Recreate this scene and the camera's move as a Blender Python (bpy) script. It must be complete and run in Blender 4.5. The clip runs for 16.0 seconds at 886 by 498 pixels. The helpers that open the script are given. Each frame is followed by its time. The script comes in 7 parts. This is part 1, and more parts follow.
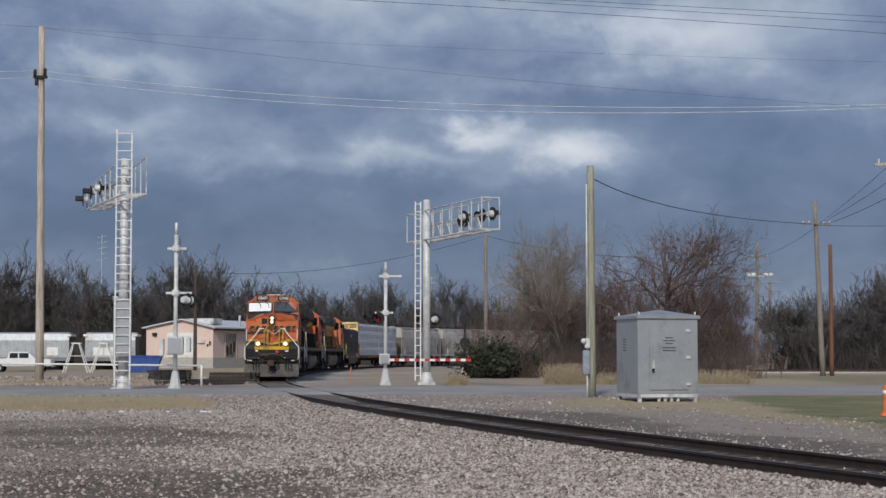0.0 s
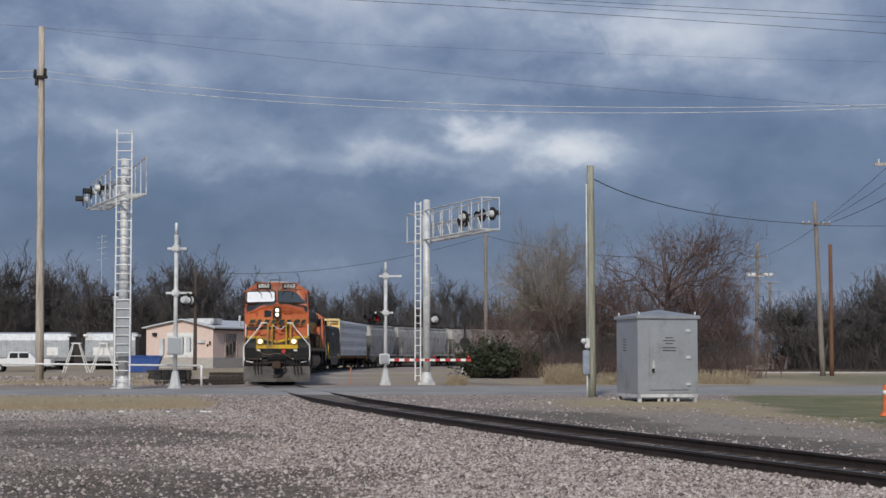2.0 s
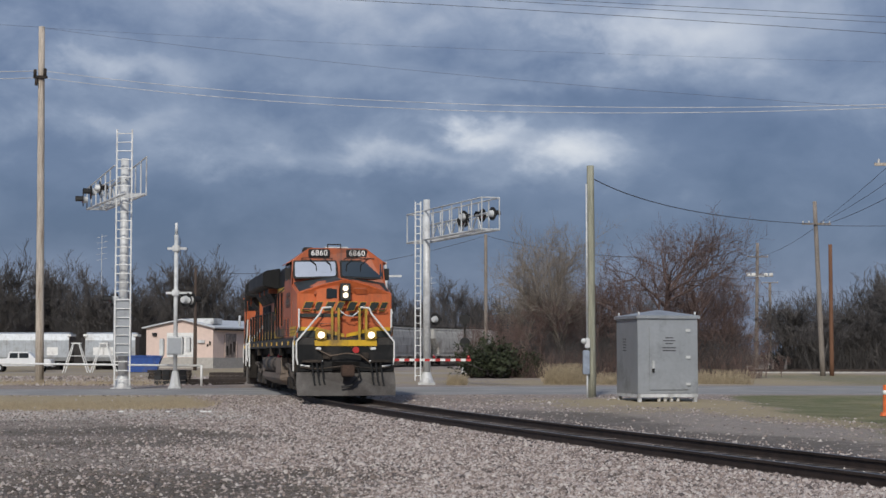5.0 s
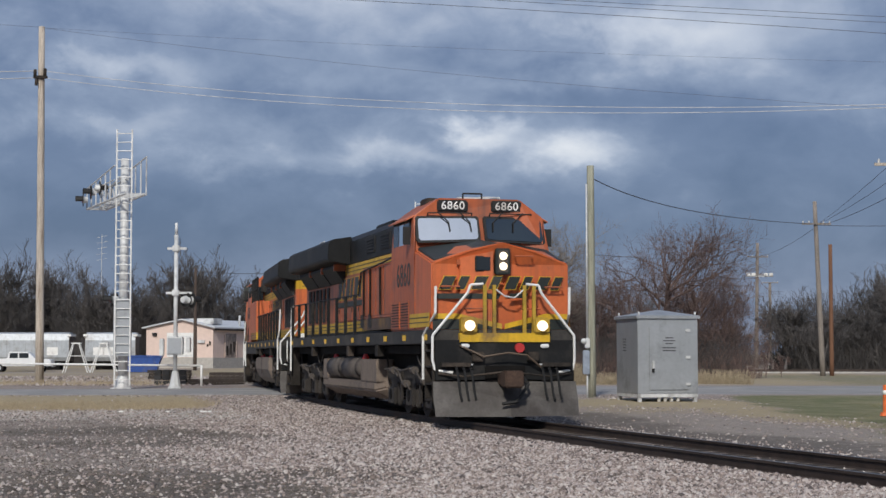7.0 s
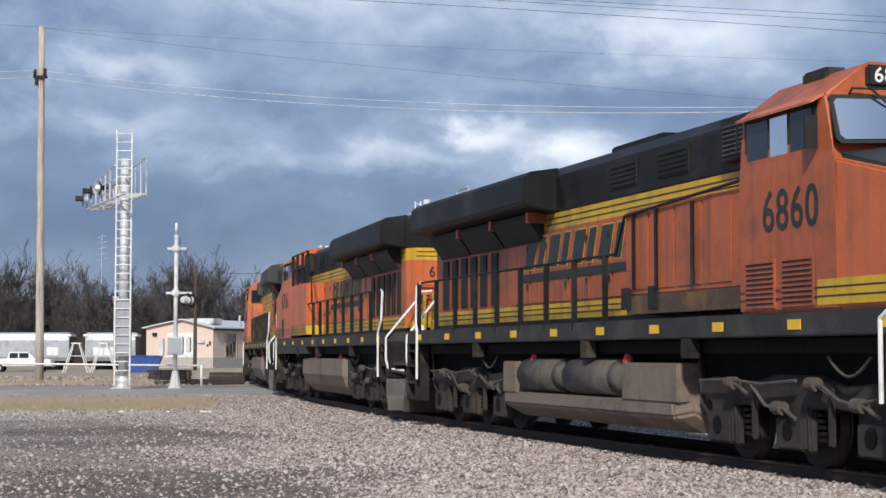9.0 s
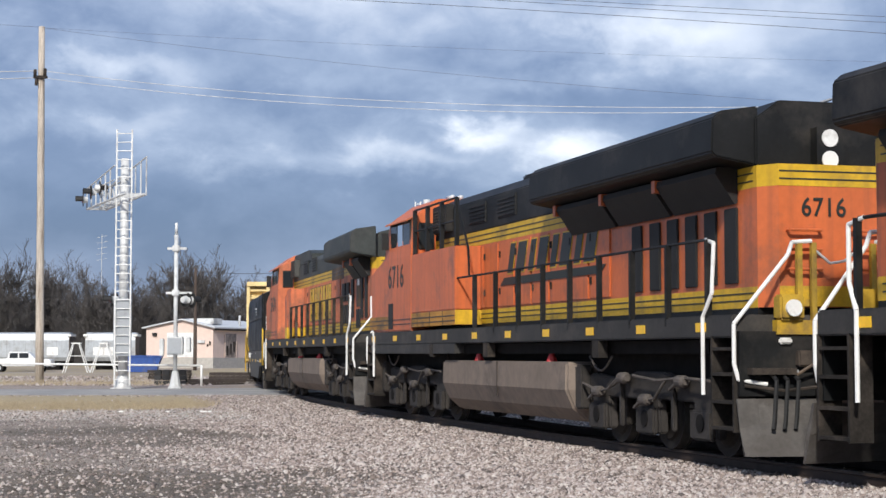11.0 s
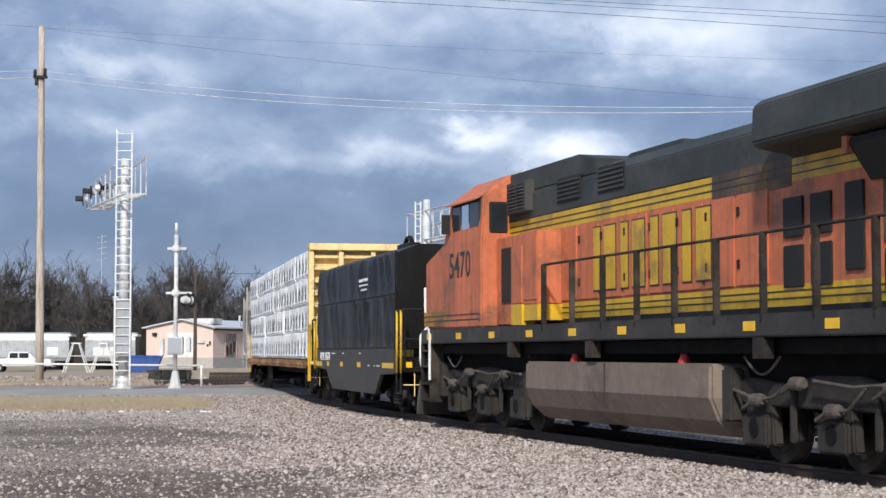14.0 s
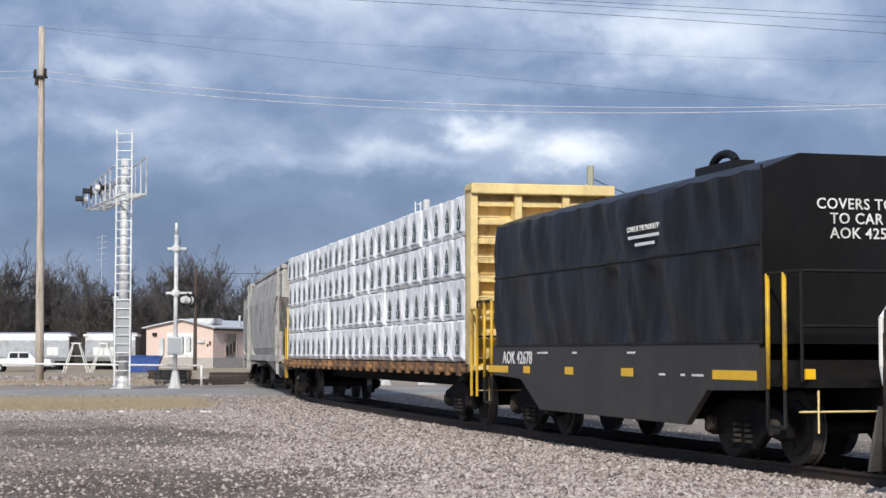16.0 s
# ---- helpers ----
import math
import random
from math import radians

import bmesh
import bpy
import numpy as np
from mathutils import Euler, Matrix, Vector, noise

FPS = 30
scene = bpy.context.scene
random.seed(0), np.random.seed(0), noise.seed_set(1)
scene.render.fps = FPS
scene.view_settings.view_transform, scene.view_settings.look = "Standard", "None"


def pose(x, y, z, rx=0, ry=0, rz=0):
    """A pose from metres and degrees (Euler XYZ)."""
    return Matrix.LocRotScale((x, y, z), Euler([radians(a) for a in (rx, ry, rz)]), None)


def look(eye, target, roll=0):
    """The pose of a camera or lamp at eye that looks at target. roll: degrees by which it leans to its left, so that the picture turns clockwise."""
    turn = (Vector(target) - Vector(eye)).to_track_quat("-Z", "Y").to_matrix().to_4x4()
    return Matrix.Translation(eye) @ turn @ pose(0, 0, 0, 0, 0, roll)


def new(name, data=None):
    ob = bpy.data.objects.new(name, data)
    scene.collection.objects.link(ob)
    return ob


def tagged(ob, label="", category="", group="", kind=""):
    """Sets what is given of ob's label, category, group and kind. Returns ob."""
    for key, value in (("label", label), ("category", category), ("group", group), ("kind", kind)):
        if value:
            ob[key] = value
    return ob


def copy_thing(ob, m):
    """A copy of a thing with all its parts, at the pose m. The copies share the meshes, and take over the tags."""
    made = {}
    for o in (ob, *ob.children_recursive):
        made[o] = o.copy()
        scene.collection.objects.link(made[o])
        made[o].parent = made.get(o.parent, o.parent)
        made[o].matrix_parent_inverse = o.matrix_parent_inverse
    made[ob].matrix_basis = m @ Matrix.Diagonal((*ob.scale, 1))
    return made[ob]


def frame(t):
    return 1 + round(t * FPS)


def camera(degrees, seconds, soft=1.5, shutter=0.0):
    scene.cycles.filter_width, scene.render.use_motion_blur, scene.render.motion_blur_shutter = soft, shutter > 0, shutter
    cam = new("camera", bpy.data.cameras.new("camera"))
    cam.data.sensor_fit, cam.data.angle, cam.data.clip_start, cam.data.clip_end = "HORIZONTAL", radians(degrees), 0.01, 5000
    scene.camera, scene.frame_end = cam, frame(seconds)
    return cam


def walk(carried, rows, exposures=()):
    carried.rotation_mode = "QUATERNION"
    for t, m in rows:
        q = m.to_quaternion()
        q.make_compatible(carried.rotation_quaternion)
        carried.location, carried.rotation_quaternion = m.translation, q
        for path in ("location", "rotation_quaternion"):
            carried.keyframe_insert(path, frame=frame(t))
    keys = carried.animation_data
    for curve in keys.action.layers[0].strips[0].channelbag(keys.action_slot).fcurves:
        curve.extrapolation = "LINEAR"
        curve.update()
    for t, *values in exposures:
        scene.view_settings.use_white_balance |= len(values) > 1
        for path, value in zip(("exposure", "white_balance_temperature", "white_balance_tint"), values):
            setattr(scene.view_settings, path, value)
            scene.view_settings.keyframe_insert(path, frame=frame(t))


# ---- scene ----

# ---------------------------------------------------------------- camera
cam = camera(28.96, 16.0, soft=1.5)
EYE = (0.0, 0.0, 1.376)
VIEW = look(EYE, (0.0, 100.0, 1.376 + 100 * math.tan(0.0611)))
walk(cam, [(0.0, VIEW), (16.0, VIEW)],
     exposures=[(0.0, -0.24), (4.0, -0.22), (6.5, -0.14), (7.5, -0.02), (9.0, 0.3), (11.5, 0.46), (14.0, 0.44), (16.0, 0.34)])

# ---------------------------------------------------------------- world and sun
SUN_AZ, SUN_EL = radians(189.0), radians(36.0)    # azimuth from +y towards +x


def build_world():
    w = bpy.data.worlds.new("sky")
    scene.world = w
    w.use_nodes = True
    nt = w.node_tree
    nt.nodes.clear()
    N = nt.nodes.new

    def math_node(op, a, b=None, c=None):
        n = N("ShaderNodeMath")
        n.operation = op
        for i, v in enumerate((a, b, c)):
            if v is None:
                continue
            if isinstance(v, (int, float)):
                n.inputs[i].default_value = v
            else:
                nt.links.new(v, n.inputs[i])
        return n.outputs[0]

    sky = N("ShaderNodeTexSky")
    sky.sky_type = "NISHITA"
    sky.sun_disc = False
    sky.sun_elevation, sky.sun_rotation = SUN_EL, SUN_AZ
    tc = N("ShaderNodeTexCoord")
    sep = N("ShaderNodeSeparateXYZ")
    nt.links.new(tc.outputs["Generated"], sep.inputs[0])
    az = math_node("ARCTAN2", sep.outputs[0], sep.outputs[1])
    el = math_node("ARCSINE", sep.outputs[2])

    def field(su, sv, scale, detail, rough, off, dist=0.0):
        comb = N("ShaderNodeCombineXYZ")
        nt.links.new(math_node("MULTIPLY", az, su), comb.inputs[0])
        nt.links.new(math_node("MULTIPLY", el, sv), comb.inputs[1])
        comb.inputs[2].default_value = off
        n = N("ShaderNodeTexNoise")
        n.inputs["Scale"].default_value = scale
        n.inputs["Detail"].default_value = detail
        n.inputs["Roughness"].default_value = rough
        n.inputs["Distortion"].default_value = dist
        nt.links.new(comb.outputs[0], n.inputs["Vector"])
        return n.outputs["Fac"]

    def ramp(v, stops):
        r = N("ShaderNodeValToRGB")
        e = r.color_ramp.elements
        while len(e) < len(stops):
            e.new(0.5)
        for i, (p, c) in enumerate(stops):
            e[i].position = p
            e[i].color = (c[0], c[1], c[2], 1)
        nt.links.new(v, r.inputs[0])
        return r.outputs[0]

    def bump_at(a0, e0, wa, we):
        """A soft cloud heap, 1 at its middle."""
        u = math_node("DIVIDE", math_node("SUBTRACT", az, a0), wa)
        v = math_node("DIVIDE", math_node("SUBTRACT", el, e0), we)
        d = math_node("ADD", math_node("MULTIPLY", u, u), math_node("MULTIPLY", v, v))
        return math_node("POWER", 2.718, math_node("MULTIPLY", d, -1.0))

    big = field(9.0, 16.0, 1.0, 7.0, 0.52, 2.0, 0.25)
    fine = field(30.0, 44.0, 1.0, 8.0, 0.58, 7.3, 0.35)
    warp = field(16.0, 24.0, 1.0, 5.0, 0.55, 4.1)
    az = math_node("ADD", az, math_node("MULTIPLY", math_node("SUBTRACT", fine, 0.5), 0.07))
    el = math_node("ADD", el, math_node("MULTIPLY", math_node("SUBTRACT", warp, 0.5), 0.05))
    dens = math_node("ADD", math_node("MULTIPLY", big, 0.58), math_node("MULTIPLY", fine, 0.24))
    for a0, e0, wa, we, k in CLOUD_HEAPS:
        dens = math_node("ADD", dens, math_node("MULTIPLY", bump_at(a0, e0, wa, we), k))
    col = ramp(dens, [(0.20, (0.067, 0.108, 0.208)), (0.38, (0.117, 0.164, 0.278)), (0.52, (0.222, 0.275, 0.393)),
                      (0.66, (0.43, 0.475, 0.57)), (0.84, (0.68, 0.70, 0.74))])
    mix = N("ShaderNodeMixRGB")
    mix.inputs[0].default_value = 0.9
    skyc = N("ShaderNodeMixRGB")
    skyc.blend_type = "MULTIPLY"
    skyc.inputs[0].default_value = 1.0
    nt.links.new(sky.outputs[0], skyc.inputs[1])
    skyc.inputs[2].default_value = (0.1, 0.1, 0.1, 1)
    nt.links.new(skyc.outputs[0], mix.inputs[1])
    nt.links.new(col, mix.inputs[2])
    bg = N("ShaderNodeBackground")
    nt.links.new(mix.outputs[0], bg.inputs[0])
    bg.inputs[1].default_value = 1.25
    out = N("ShaderNodeOutputWorld")
    nt.links.new(bg.outputs[0], out.inputs[0])


# cloud heaps: azimuth, elevation, half widths (radians), lift
CLOUD_HEAPS = [(0.022, 0.131, 0.026, 0.010, 0.36), (0.075, 0.118, 0.032, 0.011, 0.32), (-0.02, 0.110, 0.06, 0.010, 0.20),
               (-0.11, 0.115, 0.05, 0.012, 0.13), (-0.20, 0.132, 0.05, 0.010, 0.17), (0.14, 0.180, 0.08, 0.016, 0.24),
               (-0.19, 0.166, 0.06, 0.010, 0.18), (0.0, 0.21, 0.5, 0.02, 0.10), (0.02, 0.165, 0.12, 0.012, 0.06),
               (0.0, 0.068, 0.5, 0.022, -0.15), (-0.13, 0.085, 0.10, 0.014, -0.08), (0.20, 0.125, 0.05, 0.016, -0.05),
               (-0.07, 0.158, 0.05, 0.012, 0.03), (-0.07, 0.19, 0.07, 0.016, 0.08), (0.08, 0.148, 0.12, 0.006, -0.06), (0.0, 0.015, 0.6, 0.010, 0.05),
               # Unseen heaps behind the camera, added to brighten what the windshields reflect.
               (-2.93, 0.62, 0.6, 0.35, 0.45), (2.9, 0.62, 0.5, 0.35, 0.3)]
build_world()
sun_data = bpy.data.lights.new("sun", "SUN")
sun_data.energy, sun_data.angle, sun_data.color = 3.0, radians(4.0), (1.0, 0.95, 0.87)
sun = new("sun", sun_data)
sun.matrix_world = look((0, 0, 0), (-math.sin(SUN_AZ) * math.cos(SUN_EL), -math.cos(SUN_AZ) * math.cos(SUN_EL), -math.sin(SUN_EL)))

# ---------------------------------------------------------------- materials
MATS = {}


def mat(name, color, rough=0.7, metal=0.0, vary=0.25, scale=3.0, bump=0.0, bump_scale=40.0, second=None, amount=0.0,
        second_scale=0.8, emit=0.0, stretch=(1, 1, 1), rand=0.0, streak=0.0):
    """A painted or natural surface: base colour broken by fine and coarse noise, a second colour in patches (wear, dirt), bump."""
    if name in MATS:
        return MATS[name]
    m = bpy.data.materials.new(name)
    m.use_nodes = True
    nt = m.node_tree
    N, L = nt.nodes.new, nt.links.new
    b = nt.nodes["Principled BSDF"]
    b.inputs["Roughness"].default_value = rough
    b.inputs["Metallic"].default_value = metal
    tc = N("ShaderNodeTexCoord")
    mp = N("ShaderNodeMapping")
    mp.inputs["Scale"].default_value = stretch
    L(tc.outputs["Object"], mp.inputs[0])

    def noise_tex(sc, det, rg=0.6):
        n = N("ShaderNodeTexNoise")
        n.inputs["Scale"].default_value, n.inputs["Detail"].default_value, n.inputs["Roughness"].default_value = sc, det, rg
        L(mp.outputs[0], n.inputs["Vector"])
        return n.outputs["Fac"]

    def mixc(fac, a, bb, kind="MIX"):
        x = N("ShaderNodeMixRGB")
        x.blend_type = kind
        for i, v in enumerate((fac, a, bb)):
            if isinstance(v, (int, float)):
                x.inputs[i].default_value = v
            elif isinstance(v, tuple):
                x.inputs[i].default_value = (v[0], v[1], v[2], 1)
            else:
                L(v, x.inputs[i])
        return x.outputs[0]

    def mapr(v, a, bb, c, d):
        x = N("ShaderNodeMapRange")
        L(v, x.inputs[0])
        for i, k in enumerate((a, bb, c, d)):
            x.inputs[i + 1].default_value = k
        return x.outputs[0]

    col = color
    lo, hi = tuple(c * (1 - vary) for c in color), tuple(min(1, c * (1 + vary)) for c in color)
    col = mixc(mapr(noise_tex(scale, 5.0), 0.3, 0.7, 0, 1), lo, hi)
    if vary > 0:
        f2 = mapr(noise_tex(scale * 9, 3.0), 0.3, 0.7, 1 - vary * 0.5, 1 + vary * 0.5)
        col = mixc(1.0, col, f2, "MULTIPLY")
    if second:
        f = mapr(noise_tex(second_scale, 8.0, 0.7), 0.62 - amount * 0.35, 0.75 - amount * 0.3, 0, 1)
        col = mixc(f, col, second)
    if streak > 0:
        mp2 = N("ShaderNodeMapping")
        mp2.inputs["Scale"].default_value = (6, 6, 0.35)
        L(tc.outputs["Object"], mp2.inputs[0])
        n = N("ShaderNodeTexNoise")
        n.inputs["Scale"].default_value, n.inputs["Detail"].default_value = 1.0, 6.0
        L(mp2.outputs[0], n.inputs["Vector"])
        col = mixc(mapr(n.outputs["Fac"], 0.5, 0.75, 0, streak), col, (0.06, 0.05, 0.045))
    if rand > 0:
        oi = N("ShaderNodeObjectInfo")
        col = mixc(1.0, col, mapr(oi.outputs["Random"], 0, 1, 1 - rand, 1 + rand), "MULTIPLY")
    if isinstance(col, tuple):
        b.inputs["Base Color"].default_value = (*col, 1)
    else:
        L(col, b.inputs["Base Color"])
    if bump > 0:
        bp = N("ShaderNodeBump")
        bp.inputs["Strength"].default_value = bump
        bp.inputs["Distance"].default_value = 0.02
        L(noise_tex(bump_scale, 4.0), bp.inputs["Height"])
        L(bp.outputs[0], b.inputs["Normal"])
    if emit > 0:
        b.inputs["Emission Color"].default_value = (*color, 1)
        b.inputs["Emission Strength"].default_value = emit
    MATS[name] = m
    return m


ORANGE = mat("orange_paint", (0.56, 0.135, 0.042), 0.45, vary=0.12, scale=1.2, second=(0.30, 0.10, 0.05), amount=0.25, streak=0.35)
# Soot and wear, with cloud shade on the leading locomotive darkening the base.
ORANGE_WORN_SHADED = mat("sooty_shaded_orange_paint", (0.43, 0.105, 0.036), 0.5, vary=0.15, scale=1.0, second=(0.20, 0.075, 0.045), amount=0.35, streak=0.55)
SOOT = mat("sooty_panel", (0.075, 0.05, 0.038), 0.7, vary=0.4, scale=2.0, second=(0.22, 0.12, 0.03), amount=0.3)
ORANGE_DULL = mat("orange_paint_dirty", (0.56, 0.16, 0.07), 0.6, vary=0.18, scale=1.0, second=(0.20, 0.09, 0.055), amount=0.3, streak=0.5)
SILL = mat("dusty_black_sill", (0.030, 0.028, 0.026), 0.7, vary=0.3, scale=2.0, second=(0.065, 0.057, 0.05), amount=0.35)
# Darker, more orange yellow with dark patches, for left cab and locker stripes.
DULL_YELLOW = mat("dull_yellow_paint", (0.42, 0.20, 0.03), 0.6, vary=0.25, scale=1.5, second=(0.12, 0.07, 0.03), amount=0.35)
PLOW = mat("scuffed_plow_steel", (0.085, 0.078, 0.072), 0.7, 0.1, vary=0.3, scale=2.0, second=(0.05, 0.042, 0.037), amount=0.4, streak=0.4)
MUSTARD = mat("worn_mustard_paint", (0.42, 0.27, 0.03), 0.55, vary=0.2, scale=3.0, second=(0.18, 0.11, 0.04), amount=0.3)
PRINT_GAP = mat("pale_print_gap", (0.55, 0.60, 0.57), 0.5, vary=0.1)
BLACK = mat("black_paint", (0.010, 0.0105, 0.011), 0.55, vary=0.3, scale=2.0, second=(0.035, 0.032, 0.029), amount=0.3)
GREEN_BLACK = mat("dark_green_paint", (0.03, 0.036, 0.034), 0.6, vary=0.3, scale=2.0, second=(0.06, 0.06, 0.055), amount=0.4)
YELLOW = mat("yellow_paint", (0.62, 0.38, 0.02), 0.5, vary=0.15, scale=2.0, second=(0.25, 0.16, 0.05), amount=0.3, streak=0.3)
REFLECT = mat("yellow_reflector", (0.85, 0.5, 0.02), 0.4, vary=0.1)
LOGO_DARK = mat("logo_dark", (0.02, 0.025, 0.022), 0.5, vary=0.2)
GRIME = mat("grimy_steel", (0.028, 0.024, 0.021), 0.8, 0.1, vary=0.5, scale=3.0, second=(0.085, 0.067, 0.054), amount=0.4, bump=0.3)
TANK = mat("dusty_tank_paint", (0.205, 0.160, 0.126), 0.75, vary=0.2, scale=0.8, second=(0.115, 0.092, 0.076), amount=0.3, streak=0.25)
TRUCK = mat("dusty_truck_casting", (0.027, 0.023, 0.0205), 0.85, vary=0.45, scale=2.5, second=(0.050, 0.042, 0.036), amount=0.35, bump=0.3)
DUSTY = mat("dusty_grey_fitting", (0.085, 0.072, 0.063), 0.8, vary=0.4, scale=4.0)
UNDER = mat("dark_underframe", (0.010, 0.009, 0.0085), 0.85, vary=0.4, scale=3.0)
WHITE = mat("white_paint", (0.78, 0.78, 0.76), 0.45, vary=0.08, scale=4.0, second=(0.4, 0.38, 0.35), amount=0.2)
GALV = mat("galvanized_steel", (0.60, 0.61, 0.61), 0.5, 0.1, vary=0.15, scale=2.0, second=(0.36, 0.36, 0.36), amount=0.35)
ALU = mat("aluminium_sheet", (0.40, 0.42, 0.44), 0.4, 0.45, vary=0.08, scale=1.2, second=(0.28, 0.29, 0.30), amount=0.3)
GLASS = mat("cab_glass", (0.02, 0.025, 0.03), 0.06, vary=0.0)
# Same glass twice: strong and weak sky reflection set through the metal colour.
GLASS_LIT = mat("bright_reflection_glass", (0.92, 0.93, 0.93), 0.08, 1.0, vary=0.03)
GLASS_DARK = mat("dim_reflection_glass", (0.16, 0.18, 0.18), 0.06, 1.0, vary=0.05)
RUBBER = mat("rubber_gasket", (0.012, 0.012, 0.012), 0.7)
LAMP_ON = mat("lit_lamp", (1.0, 0.86, 0.62), 0.3, vary=0.0, emit=1.5)
RED_LENS = mat("red_lens", (0.35, 0.015, 0.02), 0.25, vary=0.1)
WOOD_POLE = mat("weathered_pole_wood", (0.46, 0.405, 0.345), 0.9, vary=0.3, scale=2.0, stretch=(8, 8, 0.5), second=(0.24, 0.19, 0.15), amount=0.3, bump=0.4, bump_scale=6)
WOOD_GREEN = mat("green_treated_pole_wood", (0.30, 0.30, 0.235), 0.9, vary=0.3, scale=2.0, stretch=(8, 8, 0.5), second=(0.2, 0.19, 0.14), amount=0.3, bump=0.4, bump_scale=6)
WOOD_GREY = mat("grey_pole_wood", (0.235, 0.205, 0.18), 0.9, vary=0.3, scale=2.0, stretch=(8, 8, 0.5), bump=0.4, bump_scale=6)
WIRE = mat("cable", (0.06, 0.06, 0.065), 0.6)
WIRE_PALE = mat("bare_conductor", (0.58, 0.58, 0.58), 0.45, 0.2)
RAIL = mat("rusty_rail", (0.05, 0.035, 0.028), 0.7, 0.3, vary=0.3, scale=4.0)
RAIL_TOP = mat("polished_rail_head", (0.10, 0.095, 0.09), 0.35, 0.7, vary=0.1)
TIE = mat("creosoted_tie", (0.045, 0.035, 0.03), 0.9, vary=0.4, scale=4.0, bump=0.4)
CONCRETE = mat("concrete", (0.42, 0.40, 0.37), 0.9, vary=0.15, scale=3.0, bump=0.2)
BARK = mat("bare_bark", (0.098, 0.090, 0.088), 0.9, vary=0.35, scale=2.0, rand=0.25)
BARK_RED = mat("reddish_bark", (0.165, 0.112, 0.098), 0.9, vary=0.35, scale=2.0, rand=0.2)
# Darker copy of the bark with the woodland's shade put into its colour.
BARK_SHADED = mat("shaded_bark", (0.055, 0.050, 0.047), 0.9, vary=0.35, scale=2.0)
BARK_PALE = mat("pale_bark", (0.20, 0.172, 0.145), 0.9, vary=0.3, scale=2.0, rand=0.2)
STRAW = mat("dry_grass", (0.42, 0.345, 0.235), 0.9, vary=0.3, scale=5.0)
LEAF = mat("dark_green_leaf", (0.035, 0.045, 0.02), 0.8, vary=0.5, scale=2.0)
YELLOW_CAR = mat("yellow_car_paint", (0.80, 0.62, 0.29), 0.55, vary=0.12, scale=1.5, second=(0.35, 0.22, 0.09), amount=0.2, streak=0.25)
RUST = mat("rusty_deck_edge", (0.26, 0.14, 0.06), 0.85, vary=0.4, scale=4.0, second=(0.10, 0.06, 0.04), amount=0.5)
WRAP = mat("white_lumber_wrap", (0.86, 0.87, 0.89), 0.28, vary=0.1, scale=3.0, bump=1.0, bump_scale=4.0)
WRAP_INK = mat("dark_green_print", (0.055, 0.085, 0.072), 0.5, vary=0.4, scale=8.0)
TARP = mat("black_tarpaulin", (0.0075, 0.007, 0.0068), 0.42, vary=0.3, scale=2.0, bump=1.0, bump_scale=2.2, stretch=(1.0, 1.0, 0.45))
COIL_GREY = mat("dark_grey_car_paint", (0.031, 0.029, 0.026), 0.5, vary=0.15, scale=1.0, second=(0.046, 0.042, 0.036), amount=0.3, streak=0.3)
HOPPER = mat("grey_hopper_paint", (0.45, 0.44, 0.415), 0.65, vary=0.12, scale=1.0, second=(0.22, 0.20, 0.18), amount=0.35, streak=0.5)
RED = mat("red_paint", (0.45, 0.03, 0.03), 0.5)
PINK = mat("pale_pink_siding", (0.70, 0.55, 0.48), 0.8, vary=0.06, scale=2.0)
ROOF_WHITE = mat("pale_metal_roof", (0.62, 0.64, 0.66), 0.5, 0.2, vary=0.1)
BLUE = mat("blue_paint", (0.02, 0.07, 0.28), 0.5, vary=0.2, second=(0.1, 0.1, 0.14), amount=0.2)

for _m in (TARP, BLACK, COIL_GREY, UNDER, GRIME):
    _m.node_tree.nodes["Principled BSDF"].inputs["Specular IOR Level"].default_value = 0.32 if _m == TARP else 0.5 if _m == COIL_GREY else 0.15 if _m == UNDER else 0.25

# ---------------------------------------------------------------- mesh helpers


def add_box(bm, x0, x1, y0, y1, z0, z1):
    v = [bm.verts.new(p) for p in ((x0, y0, z0), (x1, y0, z0), (x1, y1, z0), (x0, y1, z0), (x0, y0, z1), (x1, y0, z1), (x1, y1, z1), (x0, y1, z1))]
    for f in ((3, 2, 1, 0), (4, 5, 6, 7), (0, 1, 5, 4), (1, 2, 6, 5), (2, 3, 7, 6), (3, 0, 4, 7)):
        bm.faces.new([v[i] for i in f])


def add_cyl(bm, p0, p1, r0, r1=None, n=10):
    r1 = r0 if r1 is None else r1
    p0, p1 = Vector(p0), Vector(p1)
    d = (p1 - p0).normalized()
    a = d.orthogonal().normalized()
    b = d.cross(a)
    ring = []
    for p, r in ((p0, r0), (p1, r1)):
        ring.append([bm.verts.new(p + (a * math.cos(2 * math.pi * i / n) + b * math.sin(2 * math.pi * i / n)) * r) for i in range(n)])
    for i in range(n):
        bm.faces.new((ring[0][i], ring[0][(i + 1) % n], ring[1][(i + 1) % n], ring[1][i]))
    bm.faces.new(ring[0][::-1])
    bm.faces.new(ring[1])


def add_tube(bm, pts, r, n=6):
    for a, b in zip(pts, pts[1:]):
        add_cyl(bm, a, b, r, r, n)


